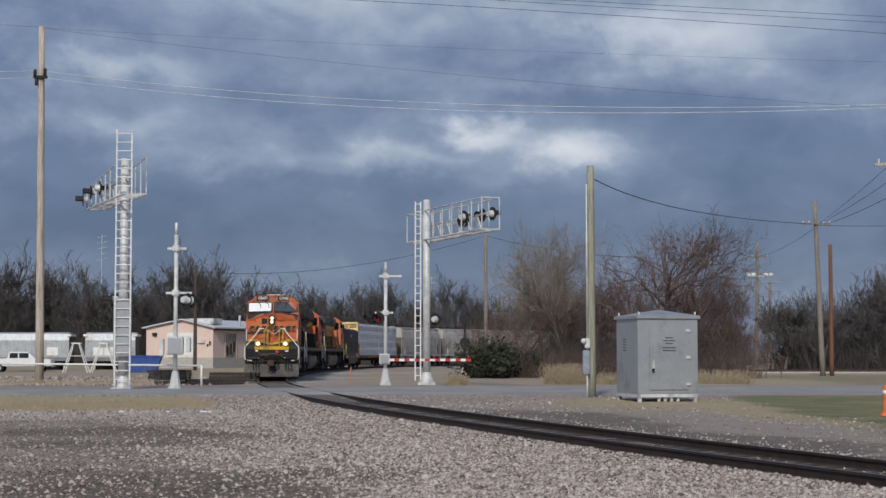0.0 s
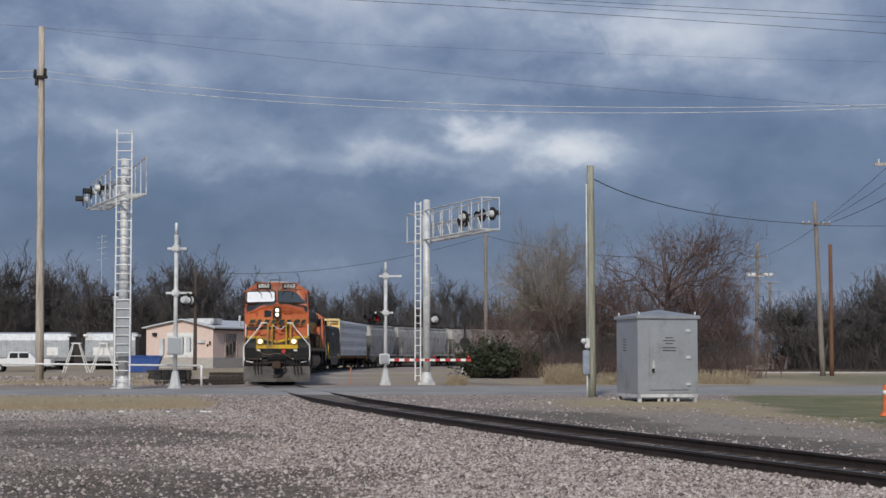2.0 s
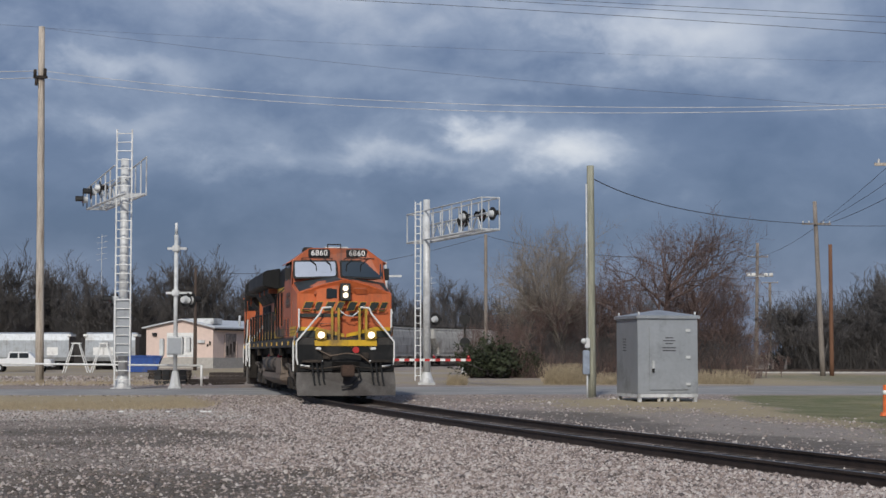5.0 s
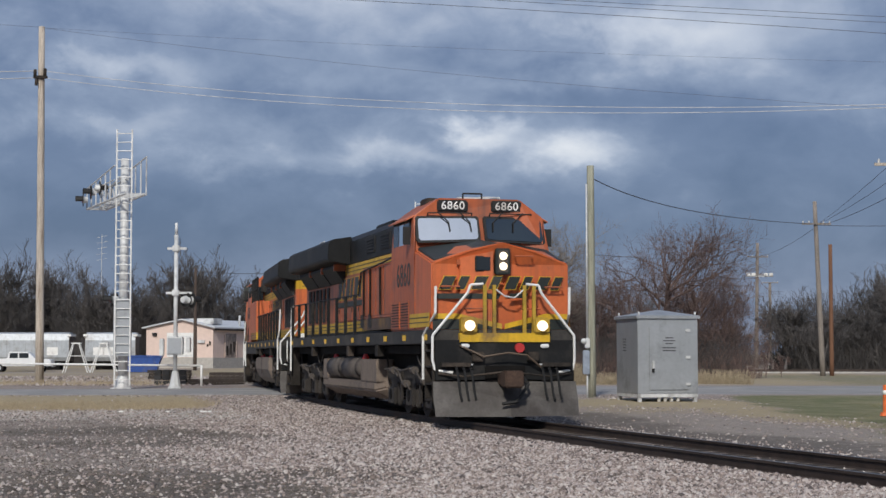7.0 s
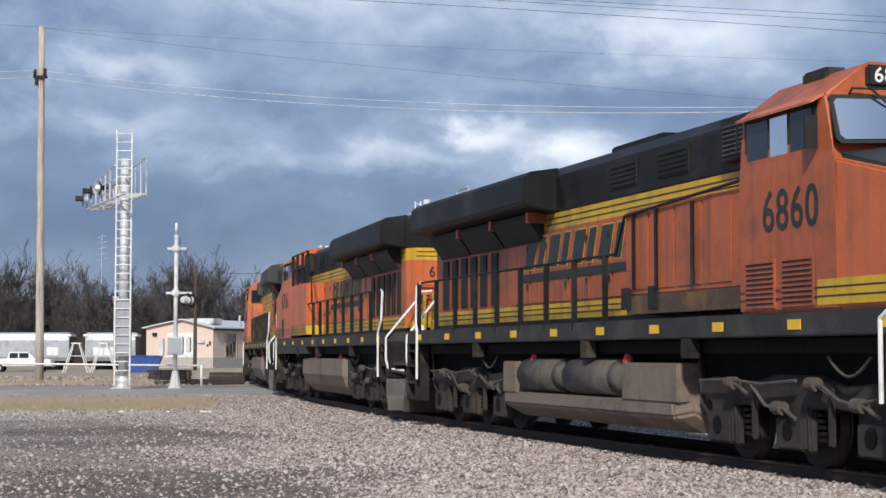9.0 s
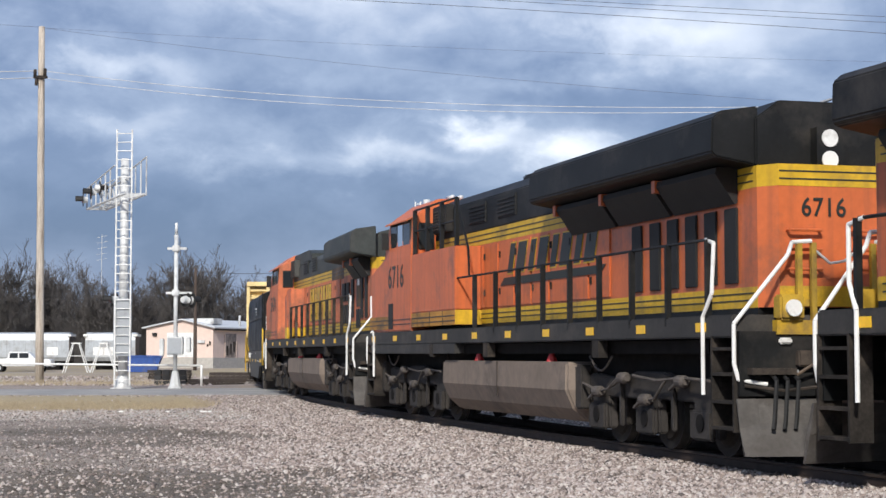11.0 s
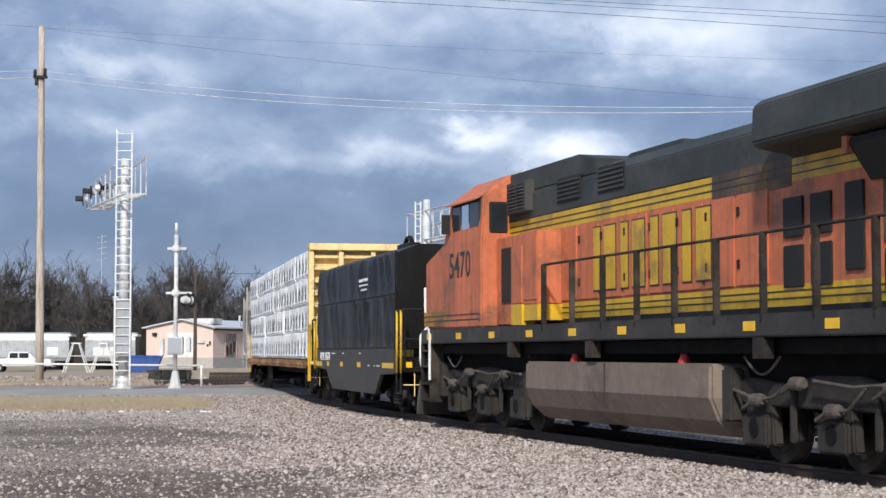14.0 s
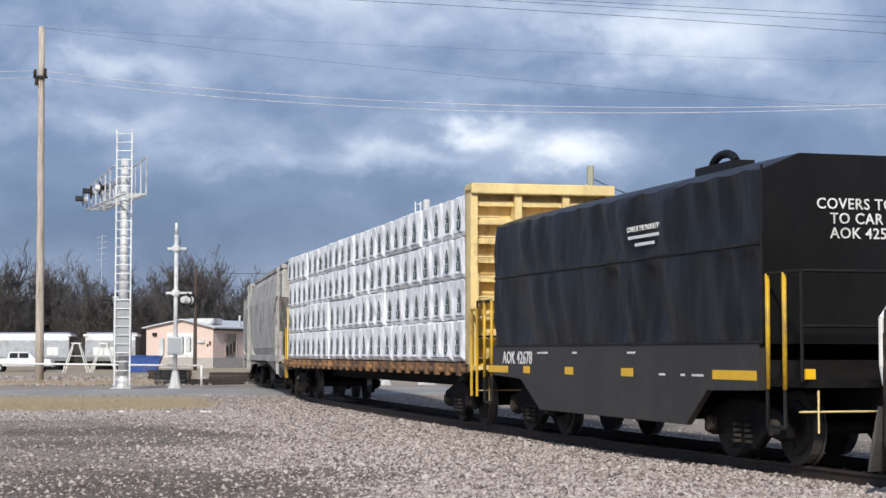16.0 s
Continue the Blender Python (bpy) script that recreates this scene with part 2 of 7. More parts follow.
def add_prism(bm, prof, a0, a1, axis="y"):
    """A closed outline drawn out along an axis. axis y: outline is (x, z); axis x: outline is (y, z); axis z: outline is (x, y)."""
    def put(p, a):
        return {"y": (p[0], a, p[1]), "x": (a, p[0], p[1]), "z": (p[0], p[1], a)}[axis]
    r0 = [bm.verts.new(put(p, a0)) for p in prof]
    r1 = [bm.verts.new(put(p, a1)) for p in prof]
    n = len(prof)
    for i in range(n):
        bm.faces.new((r0[i], r0[(i + 1) % n], r1[(i + 1) % n], r1[i]))
    bm.faces.new(r0[::-1])
    bm.faces.new(r1)


def loft(bm, rings, caps=True):
    rs = [[bm.verts.new(p) for p in r] for r in rings]
    n = len(rs[0])
    for a, b in zip(rs, rs[1:]):
        for i in range(n):
            bm.faces.new((a[i], a[(i + 1) % n], b[(i + 1) % n], b[i]))
    if caps:
        bm.faces.new(rs[0][::-1])
        bm.faces.new(rs[-1])


def mirrored(half):
    """A closed ring from the points of one half (y > 0), bottom first."""
    return list(half) + [(x, -y, z) for x, y, z in reversed(half)]


def finish(bm, smooth=False):
    bmesh.ops.recalc_face_normals(bm, faces=bm.faces)
    if smooth:
        for f in bm.faces:
            f.smooth = True


def part(name, bm, material, parent=None, label="", bevel=0.0, smooth=False):
    finish(bm, smooth)
    if bevel > 0:
        bmesh.ops.bevel(bm, geom=[e for e in bm.edges if e.is_manifold and e.calc_face_angle(0) > 0.5], offset=bevel, segments=2, affect="EDGES", clamp_overlap=True)
    me = bpy.data.meshes.new(name)
    bm.to_mesh(me)
    bm.free()
    me.materials.append(material)
    ob = new(name, me)
    if parent:
        ob.parent = parent
    if label:
        ob["label"] = label
    return ob


def boxes(name, material, parent, *bs, label="", bevel=0.0):
    bm = bmesh.new()
    for b in bs:
        add_box(bm, *b)
    return part(name, bm, material, parent, label, bevel)


def rods(name, material, parent, r, *paths, n=6, label=""):
    bm = bmesh.new()
    for p in paths:
        add_tube(bm, p, r, n)
    return part(name, bm, material, parent, label, smooth=n > 6)


def text_mesh(name, body, size, m, material, parent, label="", shear=0.0, thick=0.004, squeeze=1.0, align="CENTER"):
    cu = bpy.data.curves.new(name, "FONT")
    cu.body, cu.size, cu.align_x, cu.align_y, cu.extrude, cu.shear, cu.offset = body, size, align, "CENTER", thick, shear, 0.01 * size
    cu.space_character = 1.07
    cu.space_line = 0.95
    cu.resolution_u = 3
    tmp = new(name, cu)
    me = bpy.data.meshes.new_from_object(tmp.evaluated_get(bpy.context.evaluated_depsgraph_get()))
    bpy.data.objects.remove(tmp)
    me.transform(m @ Matrix.Diagonal((squeeze, 1, 1, 1)))
    me.materials.clear()
    me.materials.append(material)
    ob = new(name, me)
    ob.parent = parent
    if label:
        ob["label"] = label
    return ob


def empty(name, label, category, group="", m=None, kind=""):
    ob = new(name)
    ob.empty_display_size = 0.2
    if m is not None:
        ob.matrix_basis = m
    return tagged(ob, label, category, group, kind)


# ---------------------------------------------------------------- track line
KNOTS, CURV = (-20.0, 30.0, 80.0, 130.0, 180.0), (-0.00239, -0.00295, -0.00243, -0.00126, -0.01055)
_s = np.arange(-150, 300, 0.5)
_k = np.interp(_s, KNOTS, CURV)
_i0 = int(np.argmin(abs(_s)))


def _along(v):
    c = np.concatenate([[0], np.cumsum((v[1:] + v[:-1]) * 0.25)])
    return c - c[_i0]


_h = 1.8416 + _along(_k)
_x, _y = 2.155 + _along(np.cos(_h)), 32.026 + _along(np.sin(_h))


def line(s):
    """Track centre at s metres from the origin of the line, counted away from the camera, and its heading away."""
    return float(np.interp(s, _s, _x)), float(np.interp(s, _s, _y)), float(np.interp(s, _s, _h))


def train_at(t):
    return 75.344 - 8.8242 * t - 0.5 * 0.01697 * t * t


def car_pose(s, half):
    x1, y1, _ = line(s - half)
    x2, y2, _ = line(s + half)
    a = math.atan2(y1 - y2, x1 - x2)
    return pose((x1 + x2) / 2, (y1 + y2) / 2, 0, 0, 0, math.degrees(a))

# ---------------------------------------------------------------- ground
rng = np.random.default_rng(4)


def smooth(a, b, v):
    t = np.clip((v - a) / (b - a), 0, 1)
    return t * t * (3 - 2 * t)


_ls = np.arange(-60, 260, 1.0)
_lx, _ly = np.interp(_ls, _s, _x), np.interp(_ls, _s, _y)


def off_track(x, y):
    """Distance from the track's centre line, with sign: + to the side of the foreground."""
    x, y = np.asarray(x, float), np.asarray(y, float)
    i = np.searchsorted(_ly, y).clip(1, len(_ly) - 1)
    k = (y - _ly[i - 1]) / (_ly[i] - _ly[i - 1])
    xt = _lx[i - 1] + np.clip(k, 0, 1) * (_lx[i] - _lx[i - 1])
    a = np.arctan2(_ly[i] - _ly[i - 1], _lx[i] - _lx[i - 1])
    return (xt - x) * np.sin(a)


def wob(x, y, sc, seed=0.0):
    return (np.sin(x * sc + 1.7 * seed + 1.3 * np.sin(y * sc * 0.83 + seed)) + np.sin(y * sc * 1.21 + 2.1 * seed + 1.1 * np.sin(x * sc * 1.37 - seed))) * 0.5


def ground_z(x, y):
    d = off_track(x, y)
    z = -0.24 + 0.05 * wob(x, y, 0.22, 1.0) + 0.012 * wob(x, y, 1.9, 2.0)
    bed = 1 - smooth(1.5, 4.2, abs(d))
    z = z * (1 - bed) + bed * -0.155
    cross = smooth(54, 60, y) * (1 - smooth(77, 90, y))
    z = z * (1 - cross) + cross * -0.06
    mound = np.exp(-((x - 6.3) / 4.2) ** 2 - ((y - 53) / 5.5) ** 2)
    z = z * (1 - mound) + mound * -0.02
    return z


def road_edge_far(x):
    return np.interp(x, [-300, -30, -14, 0, 60, 300], [60, 67, 69.2, 75, 78.5, 90])


def road_edge_near(x):
    return np.interp(x, [-300, -14, 15, 300], [52, 59.6, 60.6, 72])


def grid_axis(parts):
    return np.unique(np.round(np.concatenate([np.arange(a, b, st) for a, b, st in parts] + [[parts[-1][1]]]), 3))


def zone_values(x, y):
    d = off_track(x, y)
    w = wob(x, y, 0.5, 3.0) + 0.6 * wob(x, y, 1.3, 5.0)
    grass = smooth(-5.2, -7.5, d + 0.5 * w) * smooth(31, 36, y + w) * (1 - smooth(59, 60.5, y)) * smooth(8.6, 10.5, x + w * 0.6)
    grass = np.maximum(grass, 0.55 * smooth(84, 90, y) * smooth(18, 24, x) * (1 - smooth(126, 140, y)))
    dry = np.exp(-((x + 14) / 9.0) ** 2 - ((y - 55) / 4.6) ** 2) * 2.0 * smooth(3.2, 5.0, d)
    dry = np.maximum(dry, 1.3 * np.exp(-((x - 6.8) / 4.3) ** 2 - ((y - 51.5) / 4.5) ** 2))
    dry = np.maximum(dry, 0.9 * smooth(-7.0, -9.5, d + 0.6 * w) * smooth(34, 38, y) * (1 - smooth(47, 52, y)))
    dry = np.maximum(dry, smooth(77, 84, y + w) * (0.62 + 0.3 * wob(x, y, 0.17, 6.0)) * smooth(4.0, 7.5, abs(d) + w))
    dry = np.clip(dry + 0.22 * w, 0, 1)
    dirt = smooth(3.4, 8.0, d + 1.6 * w) * (1 - smooth(40, 47, y + w)) * 0.95
    dirt = np.maximum(dirt, smooth(79, 86, y) * (0.2 + 0.4 * wob(x, y, 0.31, 9.0)))
    dirt = np.maximum(dirt, 0.9 * smooth(-2.6, -3.4, d + 0.2 * w) * (1 - smooth(-7, -8.5, d + 0.4 * w)) * (1 - smooth(44, 50, y)))
    dark = 1.1 * (1 - smooth(0.6, 0.8, abs(d))) + 0.72 * smooth(-0.9, -1.3, d) * (1 - smooth(-3.6, -6.0, d + w)) * (1 - smooth(44, 52, y)) + np.exp(-((x + 4.0) / 3.2) ** 2 - ((y - 21) / 2.2) ** 2) + 0.75 * np.exp(-((x + 7.4) / 4.2) ** 2 - ((y - 35.5) / 2.6) ** 2) + 0.6 * np.exp(-((x + 1.2) / 2.0) ** 2 - ((y - 23.5) / 1.2) ** 2) + 0.5 * np.exp(-((x + 5.5) / 1.6) ** 2 - ((y - 28) / 1.4) ** 2)
    pale = 1.2 * smooth(40.5, 43.5, y + w) * (1 - smooth(49, 52, y + 0.5 * w)) * smooth(3.4, 5, d + 0.4 * w)
    pale = np.maximum(pale, 0.75 * smooth(78, 82, y) * (0.55 + 0.45 * wob(x, y, 0.23, 2.5)) * (1 - smooth(140, 170, y)))
    dark = dark + 0.8 * np.exp(-((x + 6.2) / 2.6) ** 2 - ((y - 31.0) / 1.5) ** 2) + 0.7 * np.exp(-((x + 2.6) / 1.7) ** 2 - ((y - 32.5) / 0.8) ** 2) + 0.55 * np.exp(-((x - 1.5) / 1.3) ** 2 - ((y - 30.0) / 0.6) ** 2)
    dark = dark + 0.9 * np.exp(-((x + 2.2) / 1.9) ** 2 - ((y - 18.6) / 0.9) ** 2) + 0.4 * np.exp(-((x - 3.4) / 1.0) ** 2 - ((y - 21.5) / 0.8) ** 2)
    dark = dark + 0.22 * smooth(0.5, 1.1, w) * smooth(3.0, 5.0, d) * (1 - smooth(38, 42, y))
    return np.clip(grass, 0, 1), np.clip(dry, 0, 1), np.clip(dirt, 0, 1), np.clip(dark, 0, 1), np.clip(pale, 0, 1)


def ground_material():
    m = bpy.data.materials.new("gravel_and_grass_ground")
    m.use_nodes = True
    nt = m.node_tree
    N, L = nt.nodes.new, nt.links.new
    b = nt.nodes["Principled BSDF"]
    b.inputs["Roughness"].default_value = 0.95
    tc = N("ShaderNodeTexCoord")

    def tex(sc, det=5.0, kind="ShaderNodeTexNoise"):
        n = N(kind)
        n.inputs["Scale"].default_value = sc
        if kind == "ShaderNodeTexNoise":
            n.inputs["Detail"].default_value = det
            n.inputs["Roughness"].default_value = 0.65
        L(tc.outputs["Object"], n.inputs["Vector"])
        return n

    def mapr(v, a, bb, c, d):
        x = N("ShaderNodeMapRange")
        L(v, x.inputs[0])
        for i, k in enumerate((a, bb, c, d)):
            x.inputs[i + 1].default_value = k
        return x.outputs[0]

    def mixc(fac, a, bb, kind="MIX"):
        x = N("ShaderNodeMixRGB")
        x.blend_type = kind
        for i, v in enumerate((fac, a, bb)):
            if isinstance(v, (int, float)):
                x.inputs[i].default_value = v
            elif isinstance(v, tuple):
                x.inputs[i].default_value = (*v, 1)
            else:
                L(v, x.inputs[i])
        return x.outputs[0]

    def attr(name):
        a = N("ShaderNodeAttribute")
        a.attribute_name = name
        return a.outputs["Fac"]

    coarse, mid, fine = tex(0.6).outputs["Fac"], tex(5.0).outputs["Fac"], tex(32.0, 6.0).outputs["Fac"]
    vor = tex(18.0, kind="ShaderNodeTexVoronoi")

    def broken(v, k=0.5):
        add = N("ShaderNodeMath")
        add.operation = "ADD"
        L(v, add.inputs[0])
        L(mapr(mid, 0.25, 0.75, -k, k), add.inputs[1])
        return mapr(add.outputs[0], 0.3, 0.7, 0, 1)

    gravel = mixc(vor.outputs["Color"], (0.20, 0.165, 0.15), (0.42, 0.355, 0.325))
    gravel = mixc(mapr(coarse, 0.35, 0.7, 0, 0.5), gravel, (0.22, 0.18, 0.155))
    dirt = mixc(mapr(fine, 0.3, 0.7, 0, 1), (0.12, 0.098, 0.082), (0.44, 0.385, 0.345))
    dirt = mixc(mapr(coarse, 0.42, 0.62, 0, 0.75), dirt, mixc(vor.outputs["Color"], (0.19, 0.155, 0.13), (0.36, 0.31, 0.27)))
    dirt = mixc(mapr(mid, 0.52, 0.68, 0, 0.8), dirt, (0.47, 0.43, 0.385))
    dry = mixc(fine, (0.24, 0.19, 0.115), (0.47, 0.39, 0.25))
    green = mixc(fine, (0.075, 0.095, 0.038), (0.17, 0.18, 0.08))
    green = mixc(mapr(coarse, 0.42, 0.66, 0, 0.75), green, mixc(fine, (0.2, 0.165, 0.095), (0.36, 0.3, 0.18)))
    pale = mixc(fine, (0.32, 0.30, 0.27), (0.52, 0.50, 0.46))
    col = mixc(broken(attr("dirt")), gravel, dirt)
    col = mixc(broken(attr("pale")), col, pale)
    col = mixc(broken(attr("dry"), 0.85), col, dry)
    green = mixc(mapr(mid, 0.45, 0.7, 0, 0.6), green, (0.23, 0.20, 0.115))
    col = mixc(broken(attr("green"), 0.5), col, green)
    col = mixc(mapr(broken(attr("oily")), 0, 1, 0, 0.75), col, (0.085, 0.072, 0.06))
    L(col, b.inputs["Base Color"])
    bp = N("ShaderNodeBump")
    bp.inputs["Strength"].default_value, bp.inputs["Distance"].default_value = 0.8, 0.03
    L(fine, bp.inputs["Height"])
    L(bp.outputs[0], b.inputs["Normal"])
    return m


def build_ground():
    gx = grid_axis([(-3000, -400, 400), (-400, -60, 20), (-60, -24, 2), (-24, 24, 0.4), (24, 60, 2), (60, 400, 20), (400, 3000, 400)])
    gy = grid_axis([(-600, -40, 80), (-40, 12, 4), (12, 100, 0.4), (100, 160, 2), (160, 400, 20), (400, 4000, 400)])
    X, Y = np.meshgrid(gx, gy)
    Z = ground_z(X, Y)
    nx, ny = len(gx), len(gy)
    idx = np.arange(nx * ny).reshape(ny, nx)
    faces = np.stack([idx[:-1, :-1], idx[:-1, 1:], idx[1:, 1:], idx[1:, :-1]], -1).reshape(-1, 4)
    me = bpy.data.meshes.new("ground")
    me.from_pydata(np.stack([X, Y, Z], -1).reshape(-1, 3).tolist(), [], faces.tolist())
    for name, v in zip(("green", "dry", "dirt", "oily", "pale"), zone_values(X, Y)):
        at = me.attributes.new(name, "FLOAT", "POINT")
        at.data.foreach_set("value", v.reshape(-1).astype(np.float32))
    me.materials.append(ground_material())
    tagged(new("ground", me), "pinkish gravel ground with dry grass patches", "ground", kind="structure")


build_ground()


def build_road():
    xs = grid_axis([(-300, -40, 10), (-40, 40, 1.0), (40, 300, 10)])
    v, f = [], []
    for x in xs:
        a, b = float(road_edge_near(x)) + 0.15 * math.sin(x * 1.1), float(road_edge_far(x))
        for k in range(9):
            y = a + (b - a) * k / 8
            z = -0.012 + 0.03 * math.sin(k / 8 * math.pi) * 0.3
            v.append((x, y, z if 0 < k < 8 else -0.10))
    for i in range(len(xs) - 1):
        for k in range(8):
            p = i * 9 + k
            f.append((p, p + 9, p + 10, p + 1))
    me = bpy.data.meshes.new("road")
    me.from_pydata(v, [], f)
    me.materials.append(mat("worn_grey_asphalt", (0.265, 0.26, 0.255), 0.9, vary=0.15, scale=0.4, second=(0.35, 0.335, 0.315), amount=0.4, second_scale=0.3, bump=0.3))
    finish_me = new("road", me)
    tagged(finish_me, "worn grey asphalt road over the level crossing", "road", kind="structure")


build_road()


def build_track():
    track = empty("railway_track", "curved rusty rails on dark ties in ballast", "railway track", kind="structure")
    prof = [(-0.075, -0.17), (0.075, -0.17), (0.075, -0.155), (0.012, -0.135), (0.012, -0.045), (0.037, -0.035), (0.037, -0.004), (0.03, 0.0), (-0.03, 0.0), (-0.037, -0.004), (-0.037, -0.035), (-0.012, -0.045), (-0.012, -0.135), (-0.075, -0.155)]
    ss = np.arange(-45, 215, 1.0)
    for side in (-1, 1):
        v, f = [], []
        for s in ss:
            x, y, h = line(s)
            nx, ny = math.sin(h) * side, -math.cos(h) * side
            for o, z in prof:
                v.append((x + nx * (0.7525 + o), y + ny * (0.7525 + o), z))
        n = len(prof)
        for i in range(len(ss) - 1):
            for k in range(n):
                f.append((i * n + k, i * n + (k + 1) % n, (i + 1) * n + (k + 1) % n, (i + 1) * n + k))
        me = bpy.data.meshes.new("rail")
        me.from_pydata(v, [], f)
        me.materials.append(RAIL)
        me.materials.append(RAIL_TOP)
        me.polygons.foreach_set("material_index", [1 if i % n == 7 else 0 for i in range(len(f))])
        ob = new("rail", me)
        ob.parent = track
    bm = bmesh.new()
    add_box(bm, -0.115, 0.115, -1.3, 1.3, -0.33, -0.148)
    tie = part("tie", bm, TIE, track)
    k = 0
    for s in np.arange(-30, 95, 0.53):
        x, y, h = line(s)
        if road_edge_near(x) - 1 < y < road_edge_far(x) + 1:
            continue
        m = pose(x, y, random.uniform(-0.012, 0.004), 0, 0, math.degrees(h) + random.uniform(-1.5, 1.5))
        if k == 0:
            tie.matrix_basis = m
        else:
            ob = new("tie", tie.data)
            ob.parent = track
            ob.matrix_basis = m
        k += 1


build_track()


def stone_cloud(name, label, pts, size, material, seed, flat=0.7):
    """Many broken stones in one mesh."""
    r = np.random.default_rng(seed)
    n = len(pts)
    base = np.array([(1, 0, 0), (-1, 0, 0), (0, 1, 0), (0, -1, 0), (0, 0, 1), (0, 0, -1)], float)
    tri = np.array([(0, 2, 4), (2, 1, 4), (1, 3, 4), (3, 0, 4), (2, 0, 5), (1, 2, 5), (3, 1, 5), (0, 3, 5)])
    a = r.uniform(0, 6.28, n)
    sc = size * r.lognormal(0, 0.35, n)
    V = base[None] * r.uniform(0.6, 1.25, (n, 6, 1)) + r.uniform(-0.3, 0.3, (n, 6, 3))
    V[:, :, 2] *= flat
    c, s_ = np.cos(a)[:, None], np.sin(a)[:, None]
    x, y = V[:, :, 0] * c - V[:, :, 1] * s_, V[:, :, 0] * s_ + V[:, :, 1] * c
    V = np.stack([x, y, V[:, :, 2]], -1) * sc[:, None, None] + pts[:, None, :]
    F = (tri[None] + (np.arange(n) * 6)[:, None, None]).reshape(-1, 3)
    me = bpy.data.meshes.new(name)
    me.vertices.add(n * 6)
    me.vertices.foreach_set("co", V.reshape(-1))
    me.loops.add(len(F) * 3)
    me.loops.foreach_set("vertex_index", F.reshape(-1).astype(np.int32))
    me.polygons.add(len(F))
    me.polygons.foreach_set("loop_start", np.arange(0, len(F) * 3, 3, dtype=np.int32))
    me.update(calc_edges=True)
    me.materials.append(material)
    return tagged(new(name, me), label, "gravel", kind="stuff")


def stone_material():
    m = bpy.data.materials.new("pink_granite_ballast")
    m.use_nodes = True
    nt = m.node_tree
    g = nt.nodes.new("ShaderNodeNewGeometry")
    r = nt.nodes.new("ShaderNodeValToRGB")
    e = r.color_ramp.elements
    for p, c in ((0.22, (0.25, 0.20, 0.175)), (0.5, (0.38, 0.315, 0.285)), (0.8, (0.48, 0.42, 0.39))):
        e.new(p).color = (*c, 1)
    e[0].color = (0.09, 0.075, 0.07, 1)
    e[len(e) - 1].color = (0.57, 0.52, 0.48, 1)
    nt.links.new(g.outputs["Random Per Island"], r.inputs[0])
    b = nt.nodes["Principled BSDF"]
    b.inputs["Roughness"].default_value = 0.9
    nt.links.new(r.outputs[0], b.inputs["Base Color"])
    return m


def scatter_ballast():
    r = np.random.default_rng(11)
    STONE = stone_material()
    n = 200000
    y = 17 + (60 - 17) * r.uniform(0, 1, n) ** 1.75
    x = r.uniform(-1, 1, n) * (y * 0.275 + 0.5)
    d = off_track(x, y)
    g, dry, dirt, oily, pale = zone_values(x, y)
    keep = (r.uniform(0, 1, n) > np.maximum.reduce([g * 1.2, dry * 0.97, dirt * 0.97, oily * 0.9, pale * 0.6])) & (abs(abs(d) - 0.7525) > 0.1) & (y < road_edge_near(x))
    keep &= ~((d < -1.9 - 0.8 * wob(x, y, 0.9, 4.0)) & (r.uniform(0, 1, n) < 0.8))
    keep &= ~((abs(d) < 0.66) & (r.uniform(0, 1, n) < 0.92))
    x, y, d = x[keep], y[keep], d[keep]
    z = ground_z(x, y) + 0.006
    n2 = 70000
    y2 = 17 + 30 * r.uniform(0, 1, n2) ** 1.4
    x2 = r.uniform(-1, 0.6, n2) * (y2 * 0.275 + 0.5)
    k2 = (off_track(x2, y2) > 3.5) & (r.uniform(0, 1, n2) > zone_values(x2, y2)[3]) & (wob(x2, y2, 0.9, 8.0) + r.normal(0, 0.5, n2) > 0.1)
    x2, y2 = x2[k2], y2[k2]
    stone_cloud("dirt_pebbles", "small pale pebbles strewn over the dirt lot", np.stack([x2, y2, ground_z(x2, y2) + 0.001], -1), 0.0095, STONE, 5)
    n3 = 45000
    y3 = 17 + 28 * r.uniform(0, 1, n3) ** 1.6
    x3 = r.uniform(-1, 0.7, n3) * (y3 * 0.275 + 0.5)
    z3 = zone_values(x3, y3)
    k3 = r.uniform(0, 1, n3) < np.maximum(z3[2], z3[3]) * (off_track(x3, y3) > 2.5)
    x3, y3 = x3[k3], y3[k3]
    stone_cloud("dirt_clods", "dark crumbled dirt and cinders over the lot", np.stack([x3, y3, ground_z(x3, y3) + 0.002], -1), 0.0145, mat("dark_cinder", (0.10, 0.083, 0.07), 0.95, vary=0.5, scale=0.7, second=(0.24, 0.20, 0.17), amount=0.4), 6)
    x4, y4 = r.uniform(-34, -8, 5200), r.uniform(79, 120, 5200)
    k4 = off_track(x4, y4) > 3.0
    x4, y4 = x4[k4], y4[k4]
    stone_cloud("yard_rubble", "grey and pink rubble strewn over the yard", np.stack([x4, y4, ground_z(x4, y4) + 0.02], -1), 0.07, STONE, 7)
    stone_cloud("ballast_gravel", "loose pinkish crushed stone ballast beside the track", np.stack([x, y, z], -1), 0.0245, STONE, 3)


scatter_ballast()

# ---------------------------------------------------------------- poles, wires


